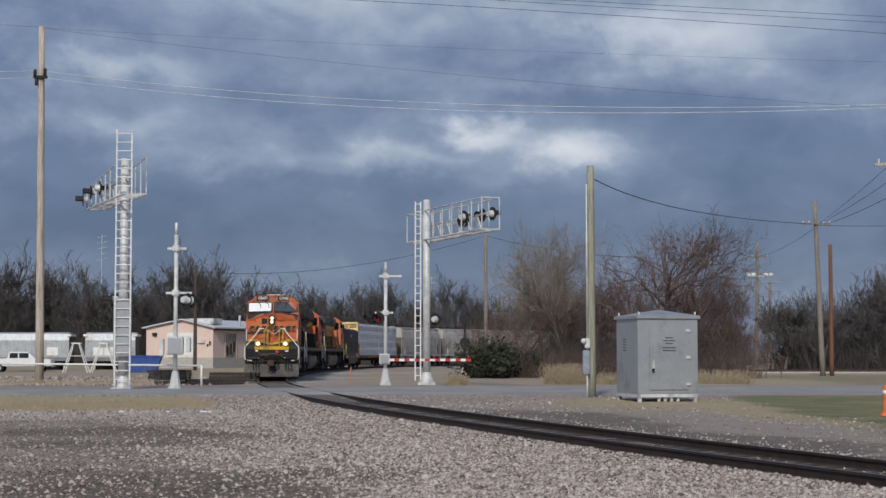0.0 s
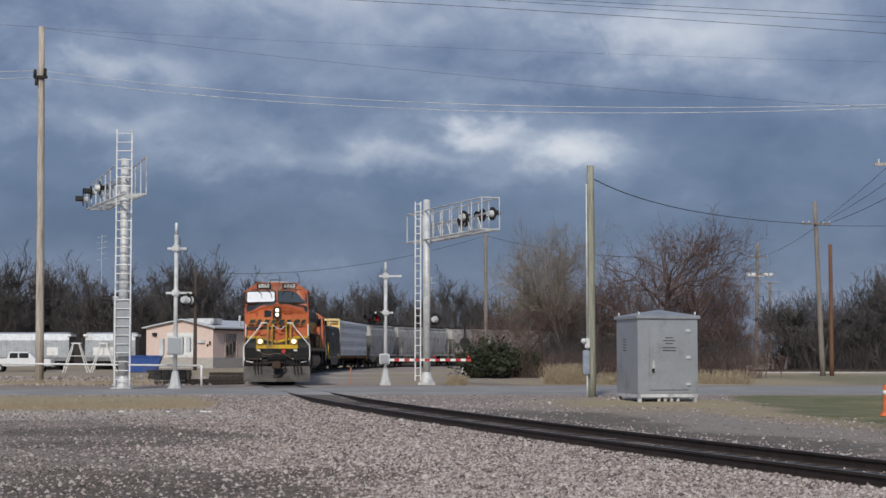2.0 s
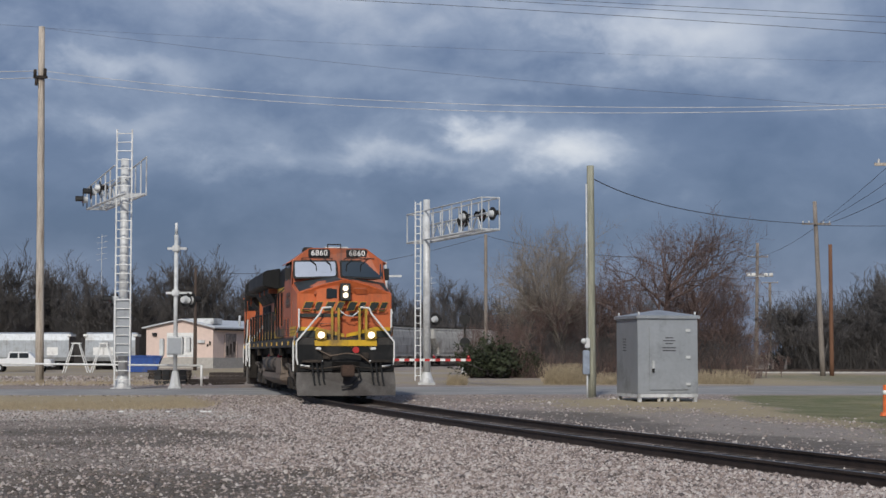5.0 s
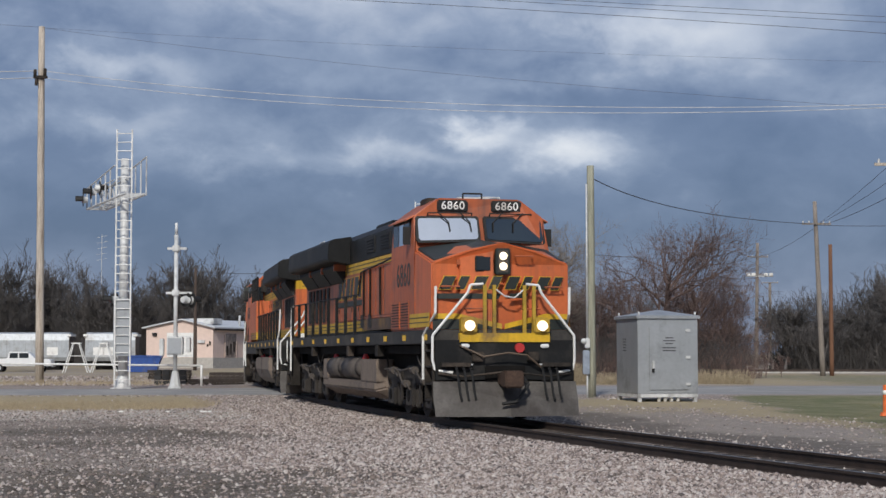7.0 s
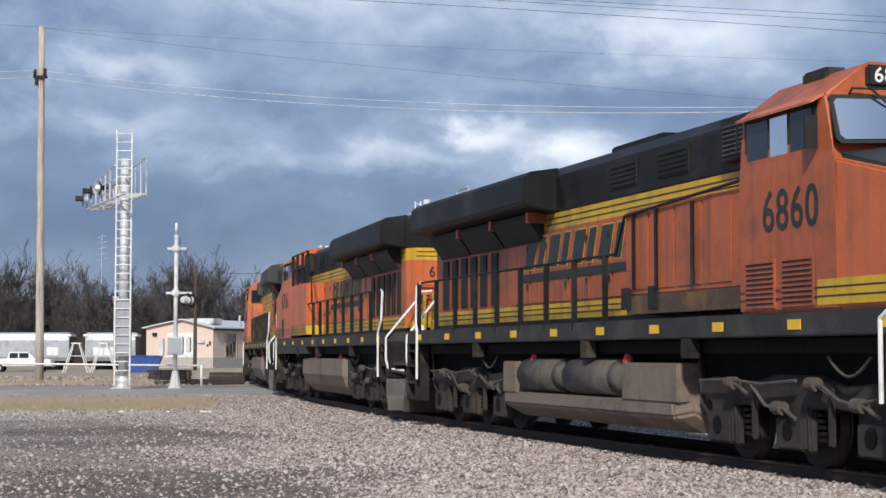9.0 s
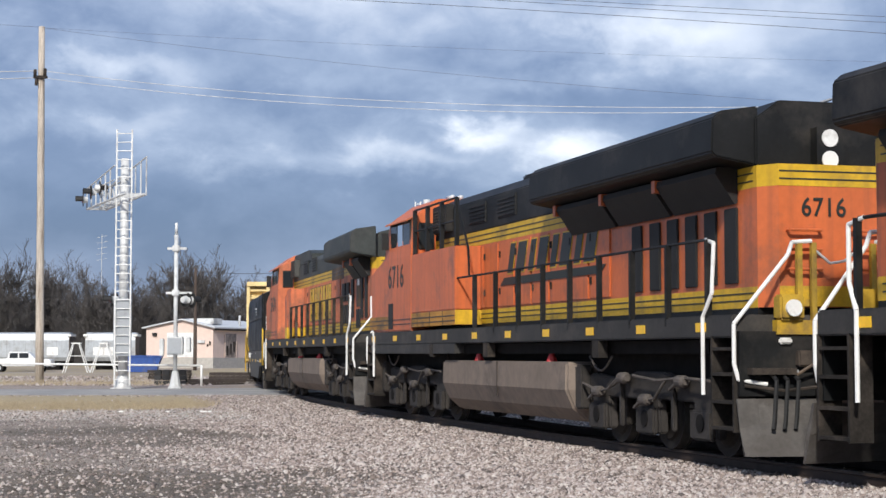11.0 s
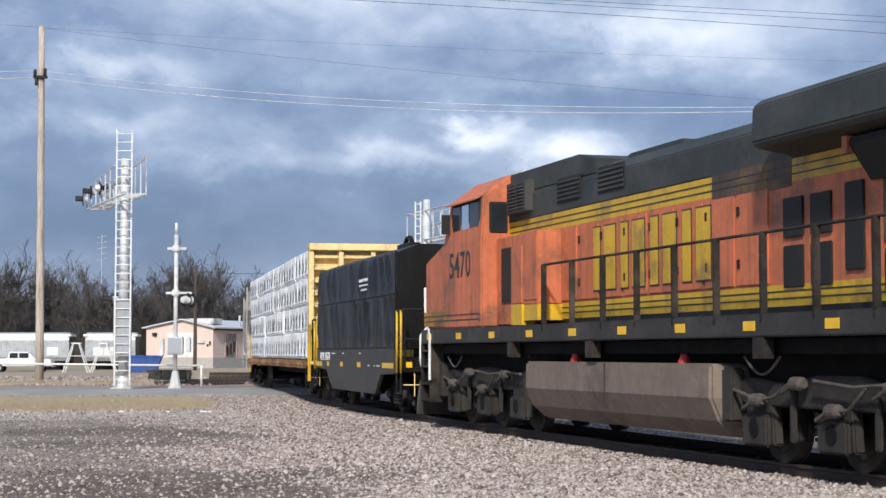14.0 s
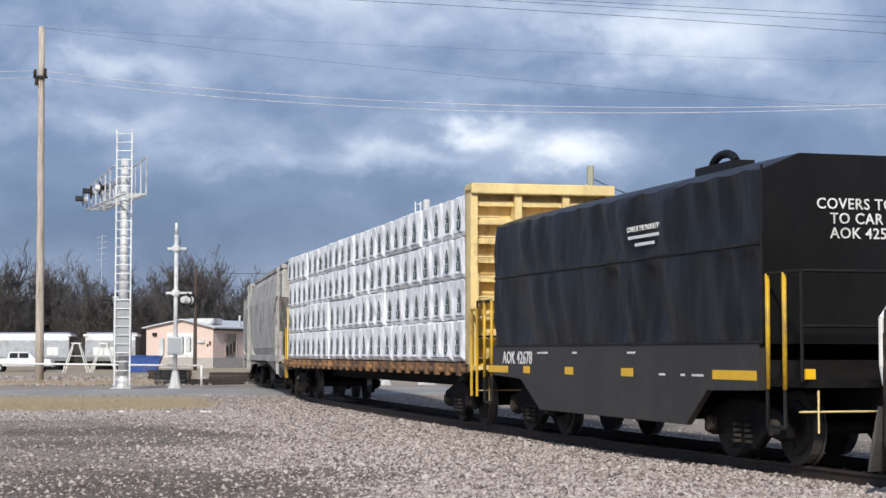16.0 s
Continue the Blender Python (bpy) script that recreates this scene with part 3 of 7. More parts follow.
def wood_pole(label, x, y, z0, top, r0, r1, material=WOOD_POLE, lean=(0, 0), arms=(), group=""):
    p = empty("utility_pole", label, "utility pole", group, pose(x, y, z0))
    bm = bmesh.new()
    rings = []
    for i in range(9):
        k = i / 8
        rr = r0 + (r1 - r0) * k
        rings.append([(lean[0] * k + rr * math.cos(q), lean[1] * k + rr * math.sin(q), (top - z0) * k) for q in np.linspace(0, 2 * math.pi, 12, endpoint=False)])
    loft(bm, rings)
    part("shaft", bm, material, p, smooth=True)
    for z, half, turn in arms:
        k = (z - z0) / (top - z0)
        c, s = math.cos(turn), math.sin(turn)
        bm = bmesh.new()
        add_box(bm, -half, half, -0.05, 0.05, -0.06, 0.06)
        bmesh.ops.rotate(bm, cent=(0, 0, 0), matrix=Matrix.Rotation(turn, 3, "Z"), verts=bm.verts)
        bmesh.ops.translate(bm, vec=(lean[0] * k, lean[1] * k - r0, z - z0), verts=bm.verts)
        part("crossarm", bm, material, p)
        for o in (-0.92, -0.5, 0.5, 0.92):
            q = (lean[0] * k + c * half * o, lean[1] * k - r0 + s * half * o)
            rods("insulator", GALV, p, 0.05, [(q[0], q[1], z - z0 + 0.06), (q[0], q[1], z - z0 + 0.22)], n=6)
    return p


wood_pole("tall weathered wooden utility pole beside the road", -21.84, 93.1, -0.3, 19.27, 0.24, 0.17, lean=(-0.15, 0), group="utility poles")
wood_pole("short greenish treated wooden pole beside the metal cabinet", 4.96, 57.48, -0.2, 7.7, 0.155, 0.12, WOOD_GREEN, group="utility poles")
wood_pole("grey wooden utility pole with one crossarm, leaning slightly", 28.12, 127.3, -0.3, 12.71, 0.21, 0.15, WOOD_GREY, lean=(-0.45, 0), arms=[(11.02, 1.1, 0.1)], group="utility poles")
wood_pole("bare reddish wooden pole without crossarm", 28.79, 127.3, -0.3, 9.5, 0.17, 0.14, mat("red_brown_pole", (0.17, 0.085, 0.05), 0.9, vary=0.25, stretch=(8, 8, 0.5)), group="utility poles")
wood_pole("distant wooden pole with two crossarms and lamps", 37.5, 205.8, -0.3, 14.7, 0.25, 0.18, WOOD_GREY, lean=(0.3, 0), arms=[(13.0, 1.3, 0.1), (10.84, 1.3, 0.1)], group="utility poles")
wood_pole("distant wooden pole with a short crossarm", 53.1, 278.5, -0.3, 13.0, 0.3, 0.22, WOOD_GREY, arms=[(12.9, 1.3, 0.0)], group="utility poles")
wood_pole("bare wooden pole behind the trees", 4.5, 180.2, -0.3, 13.95, 0.2, 0.16, WOOD_GREY, group="utility poles")
wood_pole("dark wooden pole beside the pink building", -24.46, 169.5, -0.3, 9.9, 0.19, 0.15, mat("dark_pole_wood", (0.075, 0.055, 0.045), 0.9, vary=0.3, stretch=(8, 8, 0.5)), group="utility poles")

def arc_wire(label, a, m, b, r, material=WIRE):
    """A cable through three points, bowed like a hung wire."""
    a, m, b = Vector(a), Vector(m), Vector(b)
    out = []
    for i in range(25):
        t = i / 24
        l0, l1, l2 = 2 * (t - 0.5) * (t - 1), -4 * t * (t - 1), 2 * t * (t - 0.5)
        out.append(a * l0 + m * l1 + b * l2)
    bm = bmesh.new()
    loft(bm, [[(q[0], q[1] + r * math.cos(w), q[2] + r * math.sin(w)) for w in np.linspace(0, 2 * math.pi, 5, endpoint=False)] for q in out])
    return tagged(part("overhead_wire", bm, material), label, "wire", "overhead wires")


DARK_W, PALE_W = "thin dark overhead wire strung between poles", "thin pale overhead wire strung between poles"
arc_wire(DARK_W, (-4.73, 50, 11.89), (3.6, 50, 11.42), (13.91, 50, 10.73), 0.008)
arc_wire(DARK_W, (0.27, 50, 11.86), (6.93, 50, 11.46), (13.91, 50, 11.07), 0.007)
arc_wire(DARK_W, (1.6, 50, 11.88), (7.76, 50, 11.56), (13.91, 50, 11.24), 0.007)
arc_wire(PALE_W, (-21.9, 93, 16.83), (0, 90, 14.6), (24.7, 87, 14.16), 0.016, WIRE_PALE)
arc_wire(PALE_W, (-21.9, 93, 16.45), (0, 90, 14.24), (24.7, 87, 14.02), 0.016, WIRE_PALE)
arc_wire(PALE_W, (-32, 100, 18.2), (-27, 96.6, 17.4), (-22.0, 93.1, 16.85), 0.023, WIRE_PALE)
arc_wire(PALE_W, (-32, 100, 17.9), (-27, 96.6, 17.0), (-22.0, 93.1, 16.48), 0.023, WIRE_PALE)
arc_wire(DARK_W, (-21.95, 93, 19.2), (0, 90, 16.2), (24.7, 87, 13.78), 0.007)
arc_wire(DARK_W, (-21.95, 93, 19.2), (0, 90, 17.56), (24.7, 87, 16.23), 0.005)
arc_wire(DARK_W, (-32, 100, 21.2), (-27, 96.6, 20.2), (-22.0, 93.1, 19.25), 0.008)
arc_wire("black service cable from the short pole", (5.05, 57.4, 7.25), (13.86, 90, 8.76), (27.7, 127.1, 11.0), 0.022)
arc_wire(DARK_W, (27.7, 127.1, 10.95), (33.9, 120, 10.35), (48, 106, 9.6), 0.02)
arc_wire(DARK_W, (28.0, 127.1, 11.1), (21.9, 90, 9.89), (19.87, 70, 10.56), 0.016)
arc_wire(DARK_W, (28.0, 127.1, 11.05), (22.2, 90, 9.6), (19.85, 70, 9.63), 0.016)
arc_wire(DARK_W, (28.4, 127.1, 11.0), (22.2, 90, 9.0), (19.83, 70, 8.7), 0.016)
arc_wire(DARK_W, (-24.5, 169.4, 9.5), (-10.62, 175, 10.17), (4.5, 180.2, 13.8), 0.024)
arc_wire(DARK_W, (4.6, 180.2, 13.8), (11.76, 165, 11.25), (22, 160, 10.2), 0.02)
arc_wire(DARK_W, (37.6, 205.8, 13.1), (33, 168, 11.6), (28, 127.2, 11.0), 0.02)
arc_wire(DARK_W, (37.6, 205.8, 13.1), (45, 240, 12.4), (53.1, 278.5, 12.95), 0.02)
arc_wire(DARK_W, (22, 160, 10.2), (30, 180, 11.2), (37.6, 205.6, 13.0), 0.02)
corner_pole = wood_pole("wooden pole with a long crossarm at the roadside", 19.9, 70.0, -0.25, 11.2, 0.16, 0.13, arms=[(9.12, 2.25, 0.0)], group="utility poles")
bracket = empty("insulator_bracket", "dark insulators bolted to the tall pole", "insulator", m=pose(-21.98, 92.85, 16.35))
for q in ((-0.28, 0.1), (0.26, 0.15), (-0.2, -0.35)):
    rods("insulator", GRIME, bracket, 0.09, [(q[0], 0, q[1]), (q[0], 0, q[1] + 0.42)], n=8)
boxes("strap", GRIME, bracket, (-0.36, 0.36, -0.08, 0.2, 0.05, 0.18))

# ---------------------------------------------------------------- crossing signals


def ladder(parent, x, y, z0, z1, w=0.5, label=""):
    rods("ladder_rail", WHITE, parent, 0.036, [(x - w / 2, y, z0), (x - w / 2, y, z1)])
    rods("ladder_rail", WHITE, parent, 0.036, [(x + w / 2, y, z0), (x + w / 2, y, z1)])
    z = z0 + 0.25
    while z < z1:
        rods("rung", WHITE, parent, 0.02, [(x - w / 2, y, z), (x + w / 2, y, z)], n=5)
        z += 0.36


def flasher(parent, m, lit=False):
    """A round black signal target with hood and lamp body."""
    bm = bmesh.new()
    add_cyl(bm, (0, -0.02, 0), (0, 0.01, 0), 0.30, 0.30, 20)
    bg = part("backing_disc", bm, RUBBER, parent)
    bm = bmesh.new()
    add_cyl(bm, (0, 0.01, 0), (0, 0.2, 0), 0.17, 0.12, 14)
    lamp = part("lamp_housing", bm, GALV, parent)
    bm = bmesh.new()
    n = 14
    for i in range(n):
        a0, a1 = math.radians(-20 + 220 * i / n), math.radians(-20 + 220 * (i + 1) / n)
        q = [bm.verts.new((0.17 * math.cos(a), yy, 0.17 * math.sin(a))) for a, yy in ((a0, -0.02), (a1, -0.02), (a1, -0.34), (a0, -0.34))]
        bm.faces.new(q)
    hood = part("hood", bm, RUBBER, parent)
    bm = bmesh.new()
    add_cyl(bm, (0, -0.03, 0), (0, -0.045, 0), 0.15, 0.14, 16)
    lens = part("lens", bm, RED_LENS, parent)
    for o in (bg, lamp, hood, lens):
        o.matrix_basis = m
    return bg


def cantilever(name_label, x, y, mast_top, arm, lad_x, zarm, z_hi, heads, box=None, r=0.16, taper=0.0, rail_from=0.0):
    """arm: two ends (dx, dy) of the walkway from the mast; zarm: floor; z_hi: rail top."""
    c = empty("cantilever_signal", name_label, "crossing signal", "cantilever signals", pose(x, y, -0.06))
    bm = bmesh.new()
    add_cyl(bm, (0, 0, 0.25), (0, 0, mast_top), r, r * 0.86, 18)
    part("mast", bm, GALV, c, smooth=True)
    bm = bmesh.new()
    add_cyl(bm, (0, 0, 0.0), (0, 0, 0.55), r * 2.0, r * 1.05, 18)
    add_box(bm, -0.42, 0.42, -0.42, 0.42, -0.05, 0.06)
    part("base", bm, GALV, c)
    ladder(c, lad_x[0], lad_x[1], 0.15, lad_x[2], lad_x[3])
    (ax, ay), (bx, by) = arm
    d = Vector((bx - ax, by - ay, 0))
    ln = d.length
    d.normalize()
    sd = Vector((-d.y, d.x, 0)) * 0.42
    A, B = Vector((ax, ay, 0)), Vector((bx, by, 0))

    def at(t, s, z):
        q = A + d * (ln * t) + sd * s
        return (q.x, q.y, z)
    for s in (-1, 1):
        rods("floor_beam", GALV, c, 0.05, [at(0, s, zarm), at(1, s, zarm)])
        t0_ = rail_from if s > 0 else 0.0
        rods("top_rail", GALV, c, 0.035, [at(t0_, s, z_hi - taper * t0_), at(1, s, z_hi - taper)])
        if s == 1:
            rods("mid_rail", GALV, c, 0.025, [at(t0_, s, (zarm + z_hi) / 2), at(1, s, (zarm + z_hi) / 2)])
        nposts = 8
        for i in range(math.ceil(t0_ * nposts), nposts + 1):
            rods("railing_post", GALV, c, 0.032, [at(i / nposts, s, zarm), at(i / nposts, s, z_hi - taper * i / nposts)])
    for t in ((0, 1) if rail_from == 0 else (1,)):
        rods("end_rail", GALV, c, 0.032, [at(t, -1, z_hi - taper * t), at(t, 1, z_hi - taper * t)])
        rods("end_rail", GALV, c, 0.032, [at(t, -1, zarm), at(t, 1, zarm)])
    bm = bmesh.new()
    for i in range(14):
        t0 = i / 14
        add_tube(bm, [at(t0, -1, zarm + 0.01), at(t0, 1, zarm + 0.01)], 0.02, 4)
        add_tube(bm, [at(t0, -1, zarm), at(t0 + 1 / 14, 1, zarm)], 0.014, 4)
    part("grating", bm, GALV, c)
    bm = bmesh.new()
    for i in range(5):
        t0, t1 = 0.25 + i * 0.13, 0.25 + (i + 0.5) * 0.13
        add_tube(bm, [at(t0, 0, zarm), at(t1, 0, zarm + 0.75), at(t1 + 0.065, 0, zarm)], 0.03, 5)
    add_tube(bm, [at(0.2, 0, zarm + 0.75), at(0.98, 0, zarm + 0.75)], 0.05, 6)
    part("truss", bm, GALV, c)
    for t, s, z, turn in heads:
        flasher(c, Matrix.Translation(at(t, s, z)) @ pose(0, 0, 0, 0, 0, turn))
    if box:
        boxes("control_box", ALU, c, box, bevel=0.02)
    return c


left_signal = cantilever("tall galvanized cantilever crossing signal with ladder and walkway", -13.14, 70.56, 9.5, ((0.8, -1.9), (-2.3, 5.6)), (0.06, -0.48, 10.65, 0.62), 7.86, 9.37,
           [(0.97, 1.5, 8.25, -80), (0.78, 1.4, 8.45, -70), (0.6, 1.2, 8.5, 110)], box=(-0.33, 0.33, -0.42, 0.1, 1.35, 3.7), r=0.2, taper=0.6, rail_from=0.27)
flasher(left_signal, pose(-0.48, -0.1, 3.66, 0, 0, -75))
flasher(left_signal, pose(-0.36, 0.1, 3.66, 0, 0, -110))
right_signal = cantilever("galvanized cantilever crossing signal with caged walkway over the road", -0.79, 82.9, 8.9, ((-0.6, 2.5), (2.9, -7.1)), (-0.42, -0.1, 8.8, 0.26), 6.95, 8.36,
           [(0.99, 0.3, 7.65, 120), (0.84, 0.6, 7.7, -60), (0.72, -0.5, 7.7, 130), (0.62, 0.4, 7.6, 20)], r=0.19)
flasher(right_signal, pose(0.42, 0.05, 3.1, 0, 0, 150))


def crossing_mast(label, x, y, top, arms, heads, box=None, wide=None):
    c = empty("crossing_signal_mast", label, "crossing signal", "crossing masts", pose(x, y, -0.06))
    rods("mast", GALV, c, 0.085, [(0, 0, 0.2), (0, 0, top - 0.5)], n=14)
    rods("mast_cap", GALV, c, 0.06, [(0, 0, top - 0.5), (0, 0, top)], n=12)
    bm = bmesh.new()
    add_cyl(bm, (0, 0, 0.1), (0, 0, 0.75), 0.24, 0.12, 8)
    add_box(bm, -0.25, 0.25, -0.25, 0.25, -0.02, 0.12)
    part("base", bm, GALV, c)
    for z, x0, x1 in arms:
        boxes("arm", GALV, c, (x0, x1, -0.05, 0.05, z - 0.045, z + 0.045))
        boxes("clamp", GALV, c, (-0.14, 0.14, -0.14, 0.14, z - 0.13, z + 0.13), bevel=0.03)
    for hx, hy, z, turn in heads:
        flasher(c, pose(hx, hy, z, 0, 0, turn))
    if box:
        b = boxes("gate_mechanism", GALV, c, box, bevel=0.03)
        boxes("mechanism_door", ALU, b, (box[0] + 0.05, box[1] - 0.05, box[2] - 0.03, box[2] - 0.005, box[4] + 0.05, box[5] - 0.05))
    return c


mast_a = crossing_mast("silver crossing signal mast with gate mechanism box", -10.81, 69.4, 6.75, [(5.7, -0.36, 0.42), (3.9, -0.4, 0.65)],
                       [(0.40, 0.0, 3.62, 150), (0.64, 0.05, 3.6, 130)], (-0.3, 0.34, -0.36, 0.02, 1.4, 2.12))
boxes("counterweight", GALV, mast_a, (-0.62, -0.45, -0.2, 0.1, 1.35, 2.05), bevel=0.03)
boxes("counterweight", GALV, mast_a, (0.46, 0.62, -0.2, 0.15, 1.5, 2.1), bevel=0.03)
mast_b = crossing_mast("silver crossing signal mast beside the road", -2.67, 79.8, 5.7, [(5.05, -0.3, 0.75), (3.35, -0.5, 0.35)], [(-0.34, -0.06, 3.1, -20), (-0.66, -0.02, 3.1, -60)], (-0.28, 0.2, -0.2, 0.2, 0.95, 1.45))


def gate_arm(label, m, length, n):
    g = empty("crossing_gate_arm", label, "gate arm", "", m)
    for i in range(n):
        boxes("stripe", RED if i % 2 else WHITE, g, (length * i / n, length * (i + 1) / n, -0.02, 0.02, -0.06, 0.06))
    rods("gate_lamp", RED_LENS, g, 0.06, [(length * 0.55, 0, 0.06), (length * 0.55, 0, 0.2)], n=8)
    rods("gate_lamp", RED_LENS, g, 0.06, [(length * 0.97, 0, 0.06), (length * 0.97, 0, 0.2)], n=8)
    return g


gate_arm("lowered red and white striped crossing gate arm", pose(-2.5, 79.7, 1.1, 0, 0, -3), 3.8, 16)

barrier = empty("pipe_barrier", "white painted pipe barrier beside the road", "barrier", m=pose(-10.8, 76.9, -0.08))
rods("rail", WHITE, barrier, 0.045, [(0, 0, 0.93), (-9.5, 0, 1.03), (-22, 0, 1.0)], n=8)
for dx in (0, -11, -22):
    rods("post", WHITE, barrier, 0.05, [(dx, 0, 0), (dx, 0, 0.95)], n=8)

# ---------------------------------------------------------------- signal cabinet


def signal_cabinet():
    a = radians(13.5)
    w, d, h = 1.9, 1.9, 2.46
    c = empty("signal_cabinet", "large silver aluminium signal equipment cabinet on a gravel mound", "equipment cabinet", m=pose(5.78, 51.0, -0.03, 0, 0, math.degrees(a)))
    boxes("body", ALU, c, (0, w, 0, d, 0.22, h), bevel=0.015)
    for x in (0.02, w - 0.12):
        for y in (0.02, d - 0.12):
            boxes("leg", GALV, c, (x, x + 0.1, y, y + 0.1, -0.05, 0.22))
    boxes("base_frame", GALV, c, (0, w, 0.0, 0.08, 0.12, 0.22), (0, 0.08, 0, d, 0.12, 0.22))
    bm = bmesh.new()
    o = 0.06
    v = [bm.verts.new(p) for p in ((-o, -o, h), (w + o, -o, h), (w + o, d + o, h), (-o, d + o, h), (-o, -o, h + 0.09), (w + o, -o, h + 0.09), (w + o, d + o, h + 0.09), (-o, d + o, h + 0.09), (w * 0.5, d * 0.35, h + 0.27), (w * 0.5, d * 0.65, h + 0.27))]
    for f in ((3, 2, 1, 0), (0, 1, 5, 4), (1, 2, 6, 5), (2, 3, 7, 6), (3, 0, 4, 7), (4, 5, 8), (5, 6, 9, 8), (6, 7, 9), (7, 4, 8, 9)):
        bm.faces.new([v[i] for i in f])
    part("roof", bm, ALU, c, "shallow hipped metal roof")
    door = boxes("door", ALU, c, (0.36, 1.58, -0.035, -0.002, 0.34, 2.22), bevel=0.008)
    boxes("handle", GALV, door, (0.44, 0.5, -0.085, -0.035, 0.98, 1.2))
    boxes("padlock", RUBBER, door, (0.43, 0.5, -0.08, -0.03, 0.86, 0.97))
    for z in (0.5, 1.3, 2.1):
        boxes("hinge", GALV, door, (1.5, 1.64, -0.06, -0.03, z - 0.03, z + 0.05))
    INK = mat("stencil_ink", (0.07, 0.07, 0.075), 0.7)
    for i, wd in enumerate((0.26, 0.38, 0.24, 0.44, 0.42)):
        boxes("stencil_bar", INK, door, (0.98 - wd / 2, 0.98 + wd / 2, -0.0385, -0.0355, 1.87 - i * 0.085 - (0.04 if i > 2 else 0), 1.9 - i * 0.085 - (0.04 if i > 2 else 0)))
    for i in range(5):
        boxes("side_stencil_bar", INK, c, (-0.006, -0.001, 1.02, 1.30, 1.50 + i * 0.085, 1.525 + i * 0.085))
    for x in (0.06, w - 0.06):
        for y in (0.06, d - 0.06):
            rods("lifting_eye", GALV, c, 0.03, [(x, y, h + 0.09), (x, y, h + 0.2)], n=8)
    for i in range(4):
        rods("conduit", WHITE, c, 0.055, [(0.7 + i * 0.2, 0.12, -0.03), (0.7 + i * 0.2, 0.12, 0.22)], n=10)


signal_cabinet()

meter = empty("electric_meter", "grey meter box on the short pole", "meter", m=pose(4.82, 57.2, -0.15))
boxes("meter_box", mat("grey_blue_enamel", (0.26, 0.30, 0.37), 0.5, 0.2), meter, (-0.17, 0.05, -0.12, 0.1, 0.85, 1.65), bevel=0.02)
boxes("upper_box", GALV, meter, (-0.1, 0.06, -0.12, 0.1, 1.72, 2.05), bevel=0.02)
rods("glass_dome", GALV, meter, 0.09, [(-0.14, -0.05, 1.95), (-0.14, -0.16, 1.95)], n=14)
rods("conduit", GALV, meter, 0.03, [(-0.02, 0, 0.0), (-0.02, 0, 0.85)], [(-0.02, 0, 2.0), (-0.02, 0, 7.2)], n=8)

# ---------------------------------------------------------------- trees and brush


def sticks_mesh(name, P0, P1, R0, R1, material, sides=3):
    """Many tapered sticks in one mesh, from arrays of their ends and radii."""
    P0, P1 = np.asarray(P0, float), np.asarray(P1, float)
    R0, R1 = np.asarray(R0, float), np.asarray(R1, float)
    n = len(P0)
    d = P1 - P0
    d /= np.linalg.norm(d, axis=1)[:, None] + 1e-9
    ref = np.where(abs(d[:, 2:3]) < 0.9, np.array([[0, 0, 1.0]]), np.array([[1.0, 0, 0]]))
    a = np.cross(d, ref)
    a /= np.linalg.norm(a, axis=1)[:, None]
    b = np.cross(d, a)
    V = np.empty((n, 2, sides, 3))
    for i in range(sides):
        w = a * math.cos(2 * math.pi * i / sides) + b * math.sin(2 * math.pi * i / sides)
        V[:, 0, i] = P0 + w * R0[:, None]
        V[:, 1, i] = P1 + w * R1[:, None]
    i = np.arange(sides)
    quad = np.stack([i, (i + 1) % sides, (i + 1) % sides + sides, i + sides], -1)
    F = (quad[None] + (np.arange(n) * 2 * sides)[:, None, None]).reshape(-1, 4)
    me = bpy.data.meshes.new(name)
    me.vertices.add(n * 2 * sides)
    me.vertices.foreach_set("co", V.reshape(-1))
    me.loops.add(len(F) * 4)
    me.loops.foreach_set("vertex_index", F.reshape(-1).astype(np.int32))
    me.polygons.add(len(F))
    me.polygons.foreach_set("loop_start", np.arange(0, len(F) * 4, 4, dtype=np.int32))
    me.update(calc_edges=True)
    me.materials.append(material)
    return me


